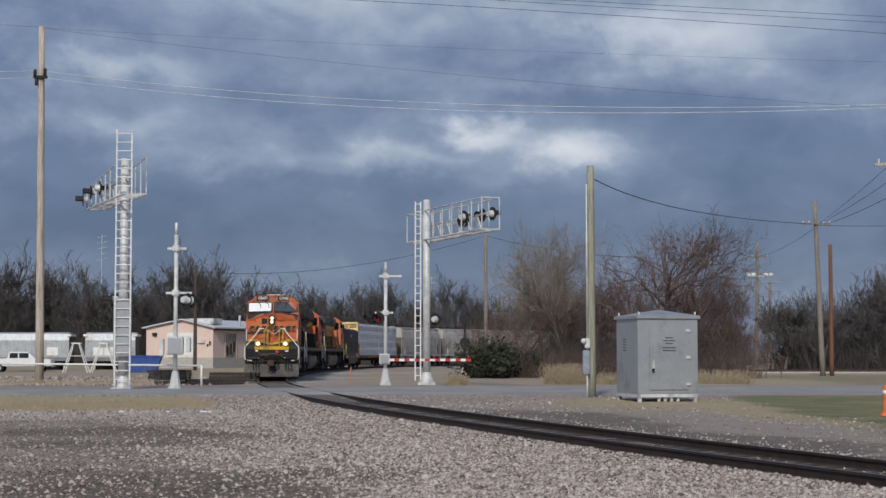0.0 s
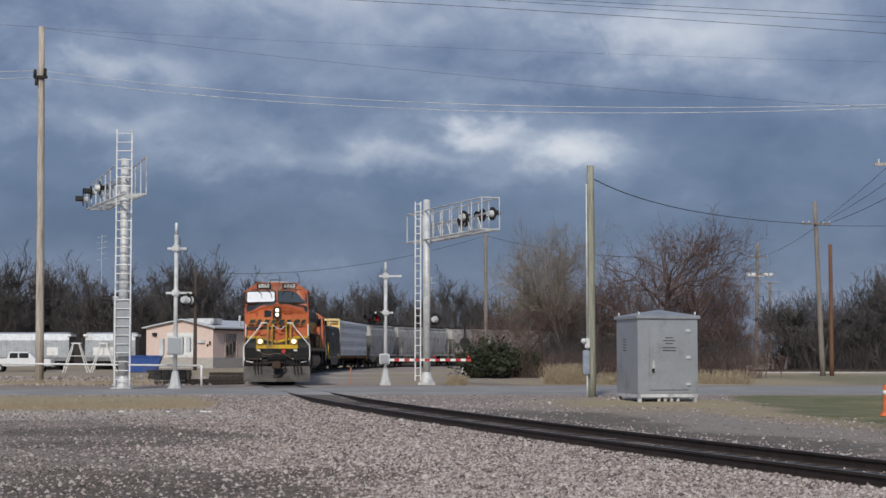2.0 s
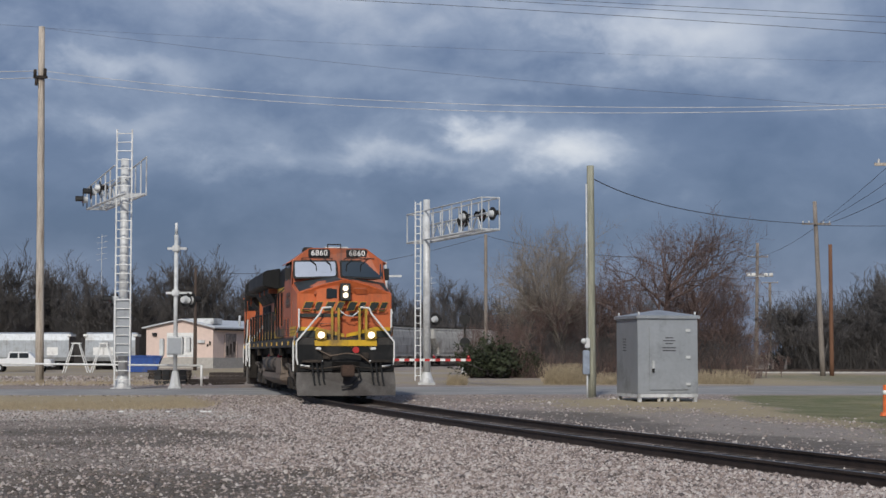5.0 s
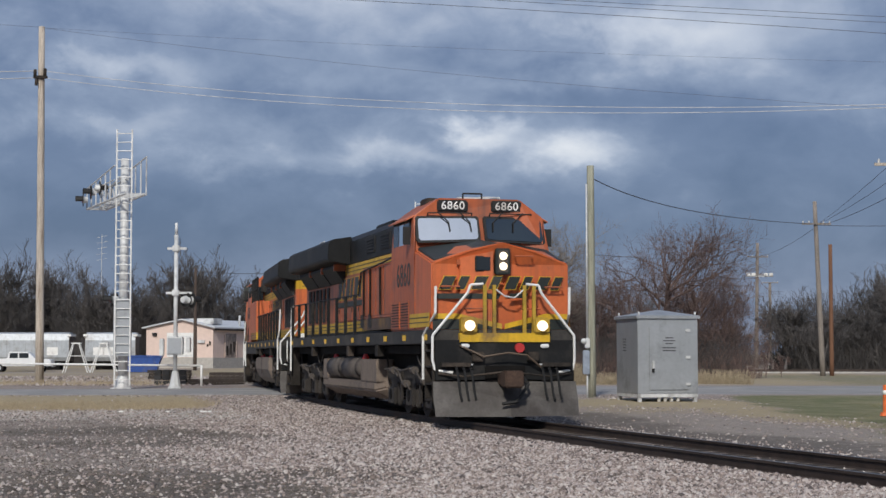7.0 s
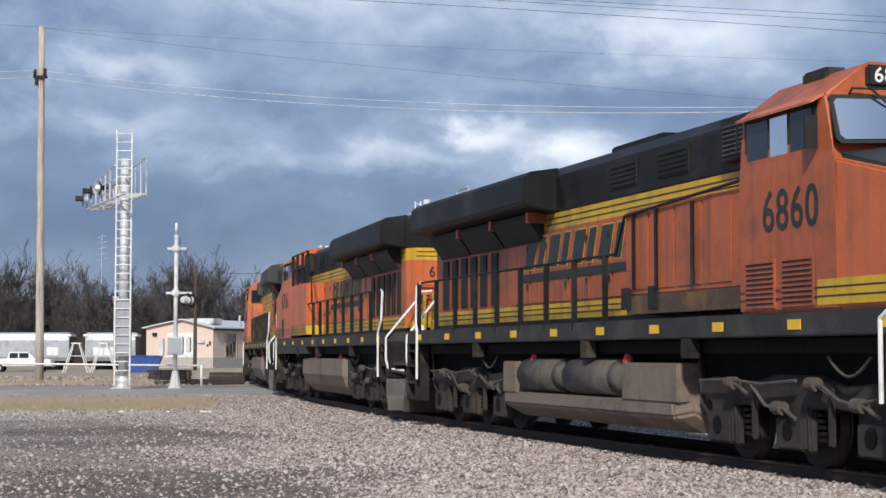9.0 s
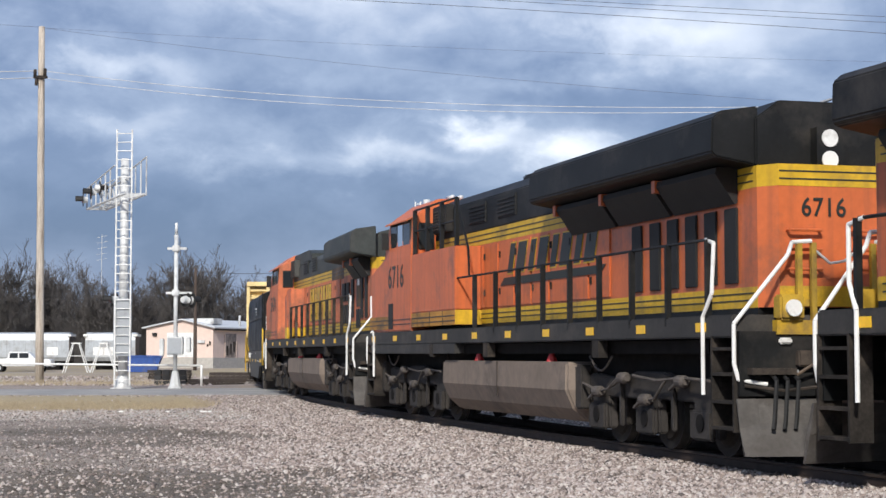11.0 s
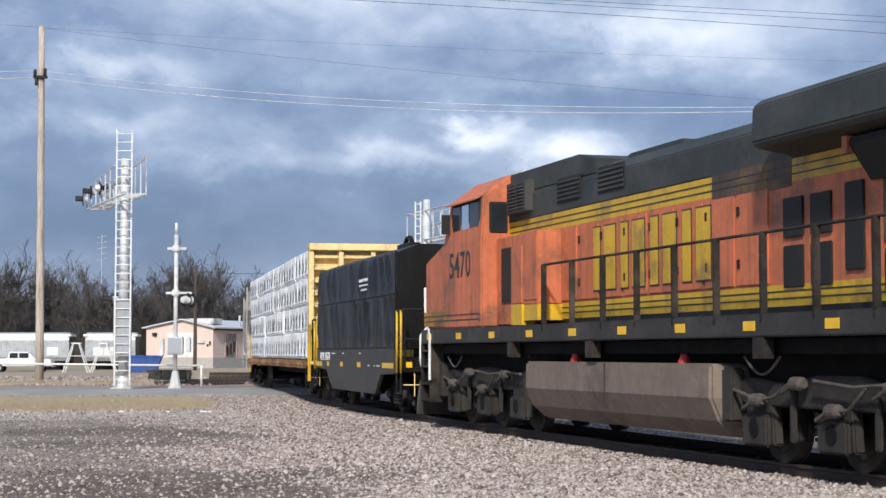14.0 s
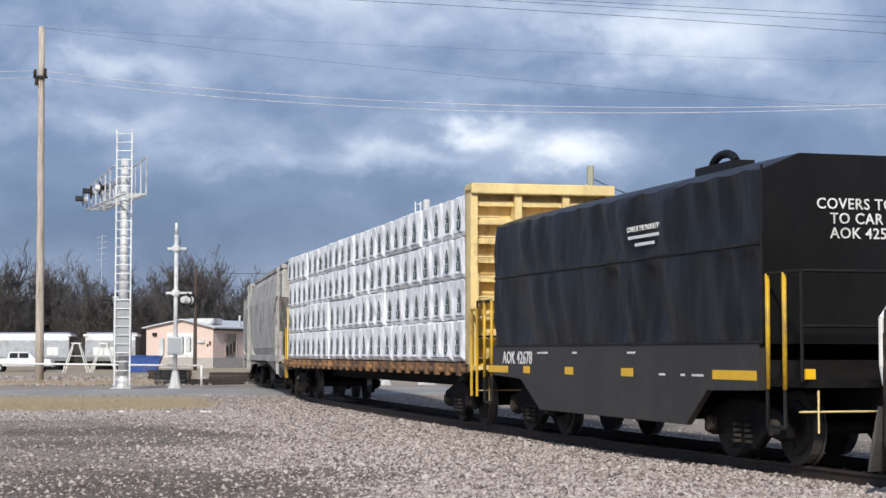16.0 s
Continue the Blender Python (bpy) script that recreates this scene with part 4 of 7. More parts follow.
def grow(seed, height, trunk_r, spread, twig_r, forks=(5, 5, 5, 3), lift=0.35, droop=0.0, trunk_part=0.45, reach=1.0):
    """Bare tree: returns the thick wood and the fine twigs as stick lists."""
    r = random.Random(seed)
    wood, twigs = [], []

    def branch(p, d, length, rad, level):
        segs = 4 if level == 0 else (3 if level < 3 else (2 if level < len(forks) else 1))
        q, pts = Vector(p), []
        for i in range(segs):
            nd = (d + Vector((r.gauss(0, 0.16), r.gauss(0, 0.16), r.gauss(0, 0.1) + (lift * 0.18 if level > 0 else 0) - droop * level * 0.06))).normalized()
            q2 = q + nd * (length / segs)
            r0, r1 = rad * (1 - 0.7 * i / segs), rad * (1 - 0.7 * (i + 1) / segs)
            (wood if level < 2 else twigs).append((tuple(q), tuple(q2), max(r0, twig_r), max(r1, twig_r * 0.7)))
            pts.append((q.copy(), q2.copy(), nd))
            q, d = q2, nd
        if level >= len(forks):
            return
        for k in range(forks[level]):
            t = r.uniform(trunk_part if level == 0 else 0.25, 1.0)
            i = min(int(t * segs), segs - 1)
            a, b, nd = pts[i]
            pos = a.lerp(b, t * segs - i)
            side = Vector((r.gauss(0, 1), r.gauss(0, 1), r.gauss(0, 0.5))).cross(nd)
            if side.length < 1e-3:
                continue
            side.normalize()
            ang = r.uniform(0.45, 0.95) * spread
            nd2 = (nd * math.cos(ang) + side * math.sin(ang)).normalized()
            branch(pos, nd2, length * r.uniform(0.42, 0.68) * ((1.15 - 0.4 * t) * reach if level == 0 else 1), rad * 0.5 * (1.1 - 0.4 * t), level + 1)

    branch((0, 0, 0), Vector((r.gauss(0, 0.05), r.gauss(0, 0.05), 1)).normalized(), height * 0.72, trunk_r, 0)
    return wood, twigs


def tree(label, seed, m, height, trunk_r, spread, twig_r, material, group, **kw):
    wood, twigs = grow(seed, height, trunk_r, spread, twig_r, **kw)
    t = empty("bare_tree", label, "tree", group, m)
    for name, w, sides in (("trunk", wood, 6), ("twig_crown", twigs, 3)):
        P0, P1, R0, R1 = zip(*w)
        ob = new(name, sticks_mesh(name, P0, P1, R0, R1, material, sides))
        ob.parent = t
        if name == "twig_crown":
            ob["kind"] = "stuff"
    return t


# the large reddish tree and its neighbours behind the cabinet
tree("large bare spreading tree with reddish brown twigs", 21, pose(14.8, 117, -0.25), 9.8, 0.25, 1.15, 0.007, BARK_RED, "bare trees beyond the road", forks=(11, 8, 7, 6), trunk_part=0.16, lift=0.4, reach=1.3)
tree("large bare spreading tree with reddish brown twigs", 34, pose(17.6, 121, -0.25), 7.6, 0.22, 1.1, 0.007, BARK_RED, "bare trees beyond the road", forks=(10, 7, 7, 5), trunk_part=0.12, lift=0.35, reach=1.1)
tree("bare pale upright tree with fine twigs", 5, pose(8.2, 119, -0.25), 10.0, 0.19, 0.95, 0.007, BARK_PALE, "bare trees beyond the road", forks=(12, 8, 7, 5), lift=0.5, trunk_part=0.14)
tree("bare pale upright tree with fine twigs", 8, pose(5.6, 124, -0.25), 9.2, 0.17, 0.95, 0.007, BARK_PALE, "bare trees beyond the road", forks=(12, 8, 7, 5), lift=0.5, trunk_part=0.14)
proto = []
for k, (mt, h) in enumerate(((BARK, 13.0), (BARK, 11.0), (BARK, 9.5), (BARK, 14.5))):
    proto.append(tree("bare brown woodland tree in the tree line", 50 + k, pose(-60 + k * 9, 262, -0.3), h, 0.24, 0.72, 0.029, mt, "woodland trees", forks=(13, 6, 5, 3), trunk_part=0.14, lift=0.75))
r_ = random.Random(77)
for row, (yy, n, x0, x1) in enumerate(((246, 24, -76, 14), (259, 24, -80, 22), (276, 20, -86, 40), (240, 9, -72, -30))):
    for k in range(n):
        x = x0 + (x1 - x0) * (k + r_.uniform(0.1, 0.9)) / n
        sc = r_.uniform(0.70, 0.95) * (1.03 if x < -30 else 0.84)
        m = pose(x, yy + r_.uniform(-5, 5), -0.3, 0, 0, r_.uniform(0, 360))
        c = copy_thing(proto[r_.randrange(4)], m)
        c.scale = (sc * r_.uniform(0.9, 1.2), sc * r_.uniform(0.9, 1.2), sc)
for k in range(20):
    x = 32.5 + r_.uniform(0, 1) * 2 + k * 0.72
    c = copy_thing(proto[r_.randrange(4)], pose(x, 162 + r_.uniform(-6, 14), -0.3, 0, 0, r_.uniform(0, 360)))
    up = 0.42 + 0.018 * k
    c.scale = (0.75, 0.75, up * r_.uniform(0.78, 1.0))
small = tree("small bare scrub tree with tangled twigs", 91, pose(20.5, 124, -0.3), 7.5, 0.1, 0.85, 0.0095, BARK_RED, "scrub trees", forks=(11, 6, 5, 4), trunk_part=0.05)
for x, y, s_ in ((10.6, 118, 0.85), (12.3, 123, 0.95), (9.4, 126, 0.8), (6.6, 117, 0.75), (3.8, 119, 0.62), (17.0, 116, 0.6), (19.2, 118, 0.8), (20.6, 121, 0.78), (21.4, 126, 0.5), (21.6, 115, 0.35), (4.6, 114, 0.5), (23.6, 120, 0.22), (14.0, 118, 0.7), (8.0, 121, 0.8), (15.8, 113, 0.45), (2.2, 121, 0.5)):
    c = copy_thing(small, pose(x, y, -0.3, 0, 0, r_.uniform(0, 360)))
    c.scale = (s_, s_, s_)


def brush(name, label, n, area, h, radius, material, seed, lean=0.5, category="brush"):
    """A thicket or tussock of thin stems in one mesh. area: x and y of each stem."""
    r = np.random.default_rng(seed)
    x, y = area(r, n)
    H = h * r.uniform(0.35, 1.0, n)
    P0 = np.stack([x, y, np.full(n, -0.3)], -1)
    P1 = P0 + np.stack([r.normal(0, lean, n) * H, r.normal(0, lean, n) * H, H], -1)
    mid = P0 + (P1 - P0) * 0.5 + np.stack([r.normal(0, 0.12, n) * H, r.normal(0, 0.12, n) * H, 0.05 * H], -1)
    R = np.full(n, radius)
    ob = new(name, sticks_mesh(name, np.concatenate([P0, mid]), np.concatenate([mid, P1]), np.concatenate([R, R * 0.7]), np.concatenate([R * 0.7, R * 0.35]), material))
    return tagged(ob, label, category, kind="stuff")


def strip(x0, x1, y0, y1):
    return lambda r, n: (r.uniform(x0, x1, n), r.uniform(y0, y1, n))


def heap(cx, cy, rx, ry):
    def f(r, n):
        a, q = r.uniform(0, 6.28, n), np.sqrt(r.uniform(0, 1, n))
        return cx + rx * q * np.cos(a), cy + ry * q * np.sin(a)
    return f


brush("woodland_undergrowth", "dense brown undergrowth below the tree line", 13000, strip(-90, 44, 236, 262), 5.6, 0.038, BARK, 1, 0.35)
brush("woodland_saplings", "close-grown bare saplings within the tree line", 13000, strip(-92, 40, 248, 285), 11.0, 0.03, BARK, 21, 0.13)
# These two thickets by the siding have their shade painted into the bark.
brush("woodland_saplings", "close-grown bare saplings beside the far siding", 5000, lambda r, n: (35.0 + 40.0 * r.uniform(0, 1, n) ** 0.8, r.uniform(164, 190, n)), 8.5, 0.026, BARK_SHADED, 22, 0.13)
brush("woodland_undergrowth", "dense brown undergrowth beside the far siding", 5000, strip(33, 72, 154, 175), 4.2, 0.03, BARK_SHADED, 2, 0.3)
brush("scrub_thicket", "tangled reddish scrub below the bare trees", 6500, strip(1.8, 21, 113, 128), 2.2, 0.014, BARK_RED, 3, 0.4)
brush("scrub_thicket", "tangled brown scrub below the bare trees", 4500, strip(7, 20, 114, 128), 3.6, 0.012, BARK, 4, 0.4)
brush("dry_grass_tuft", "tall tan dry grass clump beside the road", 1500, heap(6.4, 88, 1.2, 0.7), 1.25, 0.011, STRAW, 5, 0.25, "grass")
brush("dry_grass_tuft", "tan dry grass beside the short pole", 500, heap(8.6, 88, 0.8, 0.6), 0.8, 0.011, STRAW, 6, 0.3, "grass")
brush("dry_grass_tuft", "tan dry grass clump beside the signal foundation", 500, heap(0.7, 86, 0.5, 0.5), 0.7, 0.011, STRAW, 7, 0.3, "grass")
brush("dry_grass_tuft", "tan dry grass behind the cabinet", 900, heap(15.0, 92, 1.6, 0.8), 0.9, 0.011, STRAW, 8, 0.3, "grass")
brush("verge_grass", "low dry tan verge grass beside the road", 9000, lambda r, n: (r.uniform(-19, -7.2, n), 50.5 + 8.3 * r.uniform(0, 1, n) ** 0.8), 0.2, 0.007, STRAW, 9, 0.5, "grass")
brush("verge_grass", "low dry tan verge grass beyond the road", 5000, strip(-32, -13.5, 79, 92), 0.42, 0.008, STRAW, 10, 0.4, "grass")
brush("mound_grass", "short dry grass on the cabinet mound", 4000, heap(6.6, 51.8, 4.6, 3.6), 0.13, 0.005, STRAW, 12, 0.6, "grass")


brush("lawn_grass", "short green and tan grass beyond the track", 13000, lambda r, n: (r.uniform(8.8, 15.5, n), r.uniform(37, 60, n)), 0.09, 0.006, mat("winter_grass", (0.17, 0.165, 0.075), 0.9, vary=0.45, scale=0.6), 14, 0.7, "grass")


def green_bush():
    r = np.random.default_rng(31)
    b = empty("evergreen_bush", "dark green evergreen bush below the bare trees", "bush", m=pose(3.0, 113.5, -0.3))
    n = 420
    P0 = np.zeros((n, 3)) + np.stack([r.normal(0, 0.4, n), r.normal(0, 0.4, n), r.uniform(0, 0.8, n)], -1)
    d = r.normal(0, 1, (n, 3))
    d[:, 2] = abs(d[:, 2]) * 0.8 + 0.2
    P1 = P0 + d / np.linalg.norm(d, axis=1)[:, None] * r.uniform(1.0, 2.1, n)[:, None] * np.array([1.15, 0.9, 1.15])
    ob = new("stem_tangle", sticks_mesh("stem_tangle", P0, P1, np.full(n, 0.022), np.full(n, 0.008), BARK))
    ob.parent = b
    k = 9000
    i = r.integers(0, n, k)
    t = r.uniform(0.35, 1.05, k)[:, None]
    Q = P0[i] + (P1[i] - P0[i]) * t + r.normal(0, 0.09, (k, 3))
    a, c = r.normal(0, 0.055, (k, 3)), r.normal(0, 0.055, (k, 3))
    V = np.stack([Q - a, Q + c, Q + a, Q - c], 1).reshape(-1, 3)
    me = bpy.data.meshes.new("foliage")
    me.from_pydata(V.tolist(), [], np.arange(4 * k).reshape(-1, 4).tolist())
    me.materials.append(LEAF)
    f = new("foliage", me)
    f.parent = b
    return b


bush_a = green_bush()
c = copy_thing(bush_a, pose(5.0, 115.5, -0.3, 0, 0, 130))
c.scale = (0.9, 0.9, 0.75)

# ---------------------------------------------------------------- beyond the road


def pink_building():
    b = empty("shop_building", "pale pink building with white metal roof beyond the yard", "building", m=pose(-26.1, 195, -0.3, 0, 0, -20))
    w, d, h, pk = 8.6, 15.0, 4.6, 5.5        # local: gable end faces -y and runs to -x; long side runs to +y
    bm = bmesh.new()
    add_prism(bm, [(-w, 0), (0, 0), (0, h), (-w * 0.45, pk), (-w, h)], 0, d, "y")
    part("wall", bm, PINK, b)
    for s in (0, 1):
        bm = bmesh.new()
        e0 = -w - 0.4 if s == 0 else 0.4
        add_prism(bm, [(e0, h - 0.02), (-w * 0.45, pk + 0.06), (-w * 0.45, pk + 0.2), (e0, h + 0.14)], -0.4, d + 0.4, "y")
        part("roof", bm, ROOF_WHITE, b)
    dr = boxes("roller_door", WHITE, b, (-5.9, -2.5, -0.06, -0.005, 1.3, 4.1))
    for k in range(6):
        boxes("door_slat", ROOF_WHITE, dr, (-5.85, -2.55, -0.075, -0.06, 1.45 + k * 0.44, 1.50 + k * 0.44))
    boxes("wall_base", CONCRETE, b, (-w - 0.05, 0.05, -0.08, d + 0.05, 0, 1.25))
    boxes("wall_lamp", RUBBER, b, (-7.7, -7.2, -0.25, 0, 3.75, 4.1))
    boxes("wall_box", GALV, b, (-1.9, -1.0, -0.2, 0, 2.9, 3.25))
    for x, z0, z1 in ((-0.75, 2.5, 2.8), (-0.45, 2.7, 3.1)):
        boxes("wall_fitting", GRIME, b, (x, x + 0.18, -0.12, 0, z0, z1))
    panel = boxes("boarded_door", mat("weathered_board", (0.30, 0.25, 0.22), 0.8, vary=0.4, scale=2.0, second=(0.12, 0.10, 0.09), amount=0.4), b, (0.005, 0.06, 2.85, 5.7, 1.3, 4.0))
    for y in (2.8, 5.65):
        boxes("frame", PINK, panel, (0.06, 0.1, y, y + 0.1, 1.3, 4.05))
    for k, y in enumerate((3.2, 4.1, 4.9)):
        boxes("dark_patch", GRIME, panel, (0.06, 0.075, y, y + 0.45, 1.5 + 0.2 * k, 2.6 + 0.25 * k))
    boxes("fascia", GRIME, b, (0.36, 0.42, -0.4, d + 0.4, h - 0.25, h - 0.03))
    boxes("roof_unit", GALV, b, (-3.9, -0.6, 1.2, 3.4, 5.1, 5.75), bevel=0.05)
    rods("vent_pipe", GALV, b, 0.14, [(-0.7, 8, 4.7), (-0.7, 8, 6.2)], n=8)


pink_building()


def parked_car_body(label, x, y, length, turn):
    """A grey covered freight body on a far siding."""
    c = empty("parked_rail_car", label, "rail car", "parked rail cars", pose(x, y, -0.25, 0, 0, turn))
    L2 = length / 2
    bm = bmesh.new()
    half = [(1.3, 0.9), (1.55, 1.3), (1.55, 3.0), (1.3, 3.65), (0.5, 3.8)]
    loft(bm, [mirrored([(xx, yy, z) for yy, z in half]) for xx in (-L2, L2)])
    part("body", bm, mat("pale_silver_paint", (0.42, 0.45, 0.48), 0.5, 0.2, vary=0.12, second=(0.3, 0.3, 0.3), amount=0.35, streak=0.3), c, bevel=0.03)
    for e in (-1, 1):
        boxes("end_sheet", mat("brown_end", (0.10, 0.075, 0.06), 0.8), c, (min(e * L2, e * (L2 + 0.05)), max(e * L2, e * (L2 + 0.05)), -1.5, 1.5, 0.9, 3.5))
        boxes("roof_edge", WHITE, c, (e * L2 - 0.2, e * L2 + 0.2, -1.57, 1.57, 3.4, 3.62))
        boxes("undercarriage", UNDER, c, (e * (L2 - 2.2) - 1.2, e * (L2 - 2.2) + 1.2, -1.1, 1.1, 0.0, 0.9))
    boxes("sill", UNDER, c, (-L2, L2, -1.3, 1.3, 0.65, 0.95))
    for k in range(3):
        boxes("placard", WHITE, c, (-L2 + 0.8 + k * (length - 3) / 2, -L2 + 1.9 + k * (length - 3) / 2, -1.57, -1.552, 1.5, 2.3))


parked_car_body("silver covered freight car parked on a far siding", -45.2, 174, 15.0, 3)
parked_car_body("silver covered freight car parked on a far siding", -33.6, 174.6, 5.0, 3)


def a_frame(x, y):
    t = empty("step_ladder_frame", "white A-shaped metal stand on the yard", "stand", "metal stands", pose(x, y, -0.3))
    for s in (-1, 1):
        for d in (-0.5, 0.5):
            rods("leg", WHITE, t, 0.05, [(s * 1.1, d, 0), (s * 0.25, d * 0.5, 2.6)])
    for z in (0.7, 1.5):
        rods("brace", WHITE, t, 0.04, [(-1.1 + z * 0.33, 0.4, z), (1.1 - z * 0.33, 0.4, z)])
    boxes("top_plate", WHITE, t, (-0.4, 0.4, -0.3, 0.3, 2.56, 2.66))


a_frame(-32.0, 150)
a_frame(-29.6, 150)


def pickup():
    p = empty("pickup_truck", "white crew-cab pickup parked in the yard", "pickup truck", m=pose(-38.8, 158, -0.3, 0, 0, 4))
    PAINT = mat("white_car_paint", (0.75, 0.76, 0.77), 0.25, vary=0.03)
    bm = bmesh.new()
    add_prism(bm, [(-2.9, 0.55), (2.9, 0.55), (2.9, 1.05), (2.7, 1.2), (1.4, 1.25), (0.85, 1.85), (-0.9, 1.9), (-1.1, 1.25), (-2.9, 1.25)], -0.95, 0.95, "y")
    part("body", bm, PAINT, p, bevel=0.06)
    for s in (-1, 1):
        for a, b in ((-0.85, -0.1), (0.0, 0.85)):
            boxes("side_window", GLASS, p, (a, b, min(s * 0.94, s * 0.96), max(s * 0.94, s * 0.96), 1.3, 1.76), bevel=0.005)
        for x in (-1.85, 1.85):
            bm = bmesh.new()
            add_cyl(bm, (x, s * 0.72, 0.4), (x, s * 0.97, 0.4), 0.4, 0.4, 20)
            w = part("wheel", bm, RUBBER, p)
            bm = bmesh.new()
            add_cyl(bm, (x, s * 0.97, 0.4), (x, s * 0.985, 0.4), 0.24, 0.22, 16)
            part("rim", bm, GALV, w)
    for s in (-1, 1):
        boxes("headlight", GALV, p, (2.86, 2.93, s * 0.75 - 0.15, s * 0.75 + 0.15, 0.85, 1.05))
    boxes("bumper", GALV, p, (2.88, 3.02, -0.9, 0.9, 0.5, 0.72), bevel=0.02)


pickup()
bin_ = empty("waste_skip", "blue steel waste container in the yard", "container", m=pose(-26.2, 150, -0.3, 0, 0, 5))
bm = bmesh.new()
add_prism(bm, [(-1.7, 0.1), (1.2, 0.1), (1.7, 1.5), (-1.7, 1.5)], -0.9, 0.9, "y")
part("tub", bm, BLUE, bin_, bevel=0.02)
for x in (-1.2, 0, 1.0):
    boxes("rib", BLUE, bin_, (x, x + 0.1, -0.97, -0.9, 0.2, 1.45))
boxes("rim", BLUE, bin_, (-1.75, 1.75, -0.98, -0.88, 1.42, 1.55))


def crate_stack():
    s = empty("block_stack", "stack of black rubber crossing blocks beside the road", "stack", m=pose(-13.4, 84.4, -0.2, 0, 0, 6))
    for row in range(3):
        for k in range(4):
            boxes("block", mat("black_rubber_block", (0.02, 0.02, 0.022), 0.7, vary=0.4, rand=0.3), s, (-0.75 + k * 0.4, -0.40 + k * 0.4, -0.4, 0.3, 0.02 + row * 0.27, 0.26 + row * 0.27), bevel=0.03)


crate_stack()


def timber_stack(x, y, n, turn, label):
    t = empty("timber_pile", label, "timber pile", "timber piles", pose(x, y, -0.25, 0, 0, turn))
    r = random.Random(int(x * 10))
    for k in range(n):
        z = 0.02 + (k // 4) * 0.2
        y0 = -0.5 + (k % 4) * 0.26
        bm = bmesh.new()
        add_box(bm, -1.3, 1.3, y0, y0 + 0.22, z, z + 0.18)
        o = part("timber", bm, TIE, t)
        o.matrix_basis = pose(r.uniform(-0.2, 0.2), 0, 0, 0, 0, r.uniform(-4, 4))


timber_stack(-11.2, 84.5, 8, 12, "pile of dark railway ties beside the road")
timber_stack(-11.6, 96.0, 12, -20, "pile of dark railway ties in the yard")
timber_stack(-17.5, 110.0, 12, 8, "pile of dark railway ties in the yard")


def rail_signal():
    s = empty("railway_signal", "black two-headed railway signal beside the curve", "railway signal", m=pose(1.5, 118, -0.3))
    rods("mast", GRIME, s, 0.07, [(0, 0, 0), (0, 0, 4.3)], n=10)
    for z in (4.05, 2.45):
        bm = bmesh.new()
        add_cyl(bm, (0, -0.12, z), (0, -0.06, z), 0.36, 0.36, 18)
        add_box(bm, -0.14, 0.14, -0.06, 0.25, z - 0.5, z + 0.3)
        part("signal_head", bm, RUBBER, s)
    boxes("relay_box", GALV, s, (-0.25, 0.25, -0.2, 0.2, 0.3, 1.2), bevel=0.02)


rail_signal()
for x_, y_, sx, lab, mt_ in ((-7.5, 47.0, 0.055, "crumpled white paper scrap on the gravel", WHITE), (-6.5, 47.2, 0.15, "flat white and black plastic scrap on the gravel", WHITE), (-8.9, 47.6, 0.05, "crumpled white paper scrap on the gravel", WHITE)):
    bm = bmesh.new()
    rl = random.Random(int(x_ * 10))
    loft(bm, [[(sx * u + rl.uniform(-0.02, 0.02), v * 0.05 + rl.uniform(-0.02, 0.02), (0.0 if k < 2 else 0.03) + rl.uniform(0, 0.02)) for k, v in enumerate((-1, 1, 1, -1))] for u in (-1, -0.4, 0.3, 1)])
    lt = part("litter_scrap", bm, mt_)
    lt.matrix_basis = pose(x_, y_, float(ground_z(x_, y_)) + 0.005)
    tagged(lt, lab, "litter", "litter")
stake = empty("marker_stake", "thin orange-topped marker stake beside the track", "marker", m=pose(-4.5, 84.0, -0.2))
rods("stake", mat("faded_orange", (0.45, 0.2, 0.1), 0.7), stake, 0.03, [(0, 0, 0), (0, 0, 0.95)])
barrel = empty("traffic_barrel", "orange plastic traffic post beside the grass", "traffic post", m=pose(11.42, 44.4, -0.22))
bm = bmesh.new()
add_cyl(bm, (0, 0, 0), (0, 0, 0.1), 0.16, 0.13, 12)
add_cyl(bm, (0, 0, 0.1), (0, 0, 0.8), 0.075, 0.065, 12)
part("post", bm, mat("orange_plastic", (0.75, 0.16, 0.04), 0.5), barrel)
rods("reflective_band", WHITE, barrel, 0.077, [(0, 0, 0.55), (0, 0, 0.66)], n=12)
sign = empty("round_sign", "round pale sign at the roadside", "road sign", m=pose(-23.9, 90.5, -0.3))
rods("post", GALV, sign, 0.04, [(0, 0, 0), (0, 0.03, 3.6)])
bm = bmesh.new()
add_cyl(bm, (0, -0.02, 3.3), (0, -0.05, 3.3), 0.5, 0.5, 24)
part("disc", bm, WHITE, sign)


def far_siding():
    f = empty("far_siding", "distant siding on pale ballast beyond the grass", "railway track", kind="structure")
    boxes("ballast_strip", CONCRETE, f, (24, 120, 146.0, 150.4, -0.3, -0.14))
    for y in (147.4, 148.85):
        boxes("rail", RAIL, f, (24, 120, y - 0.05, y + 0.05, -0.14, 0.04))


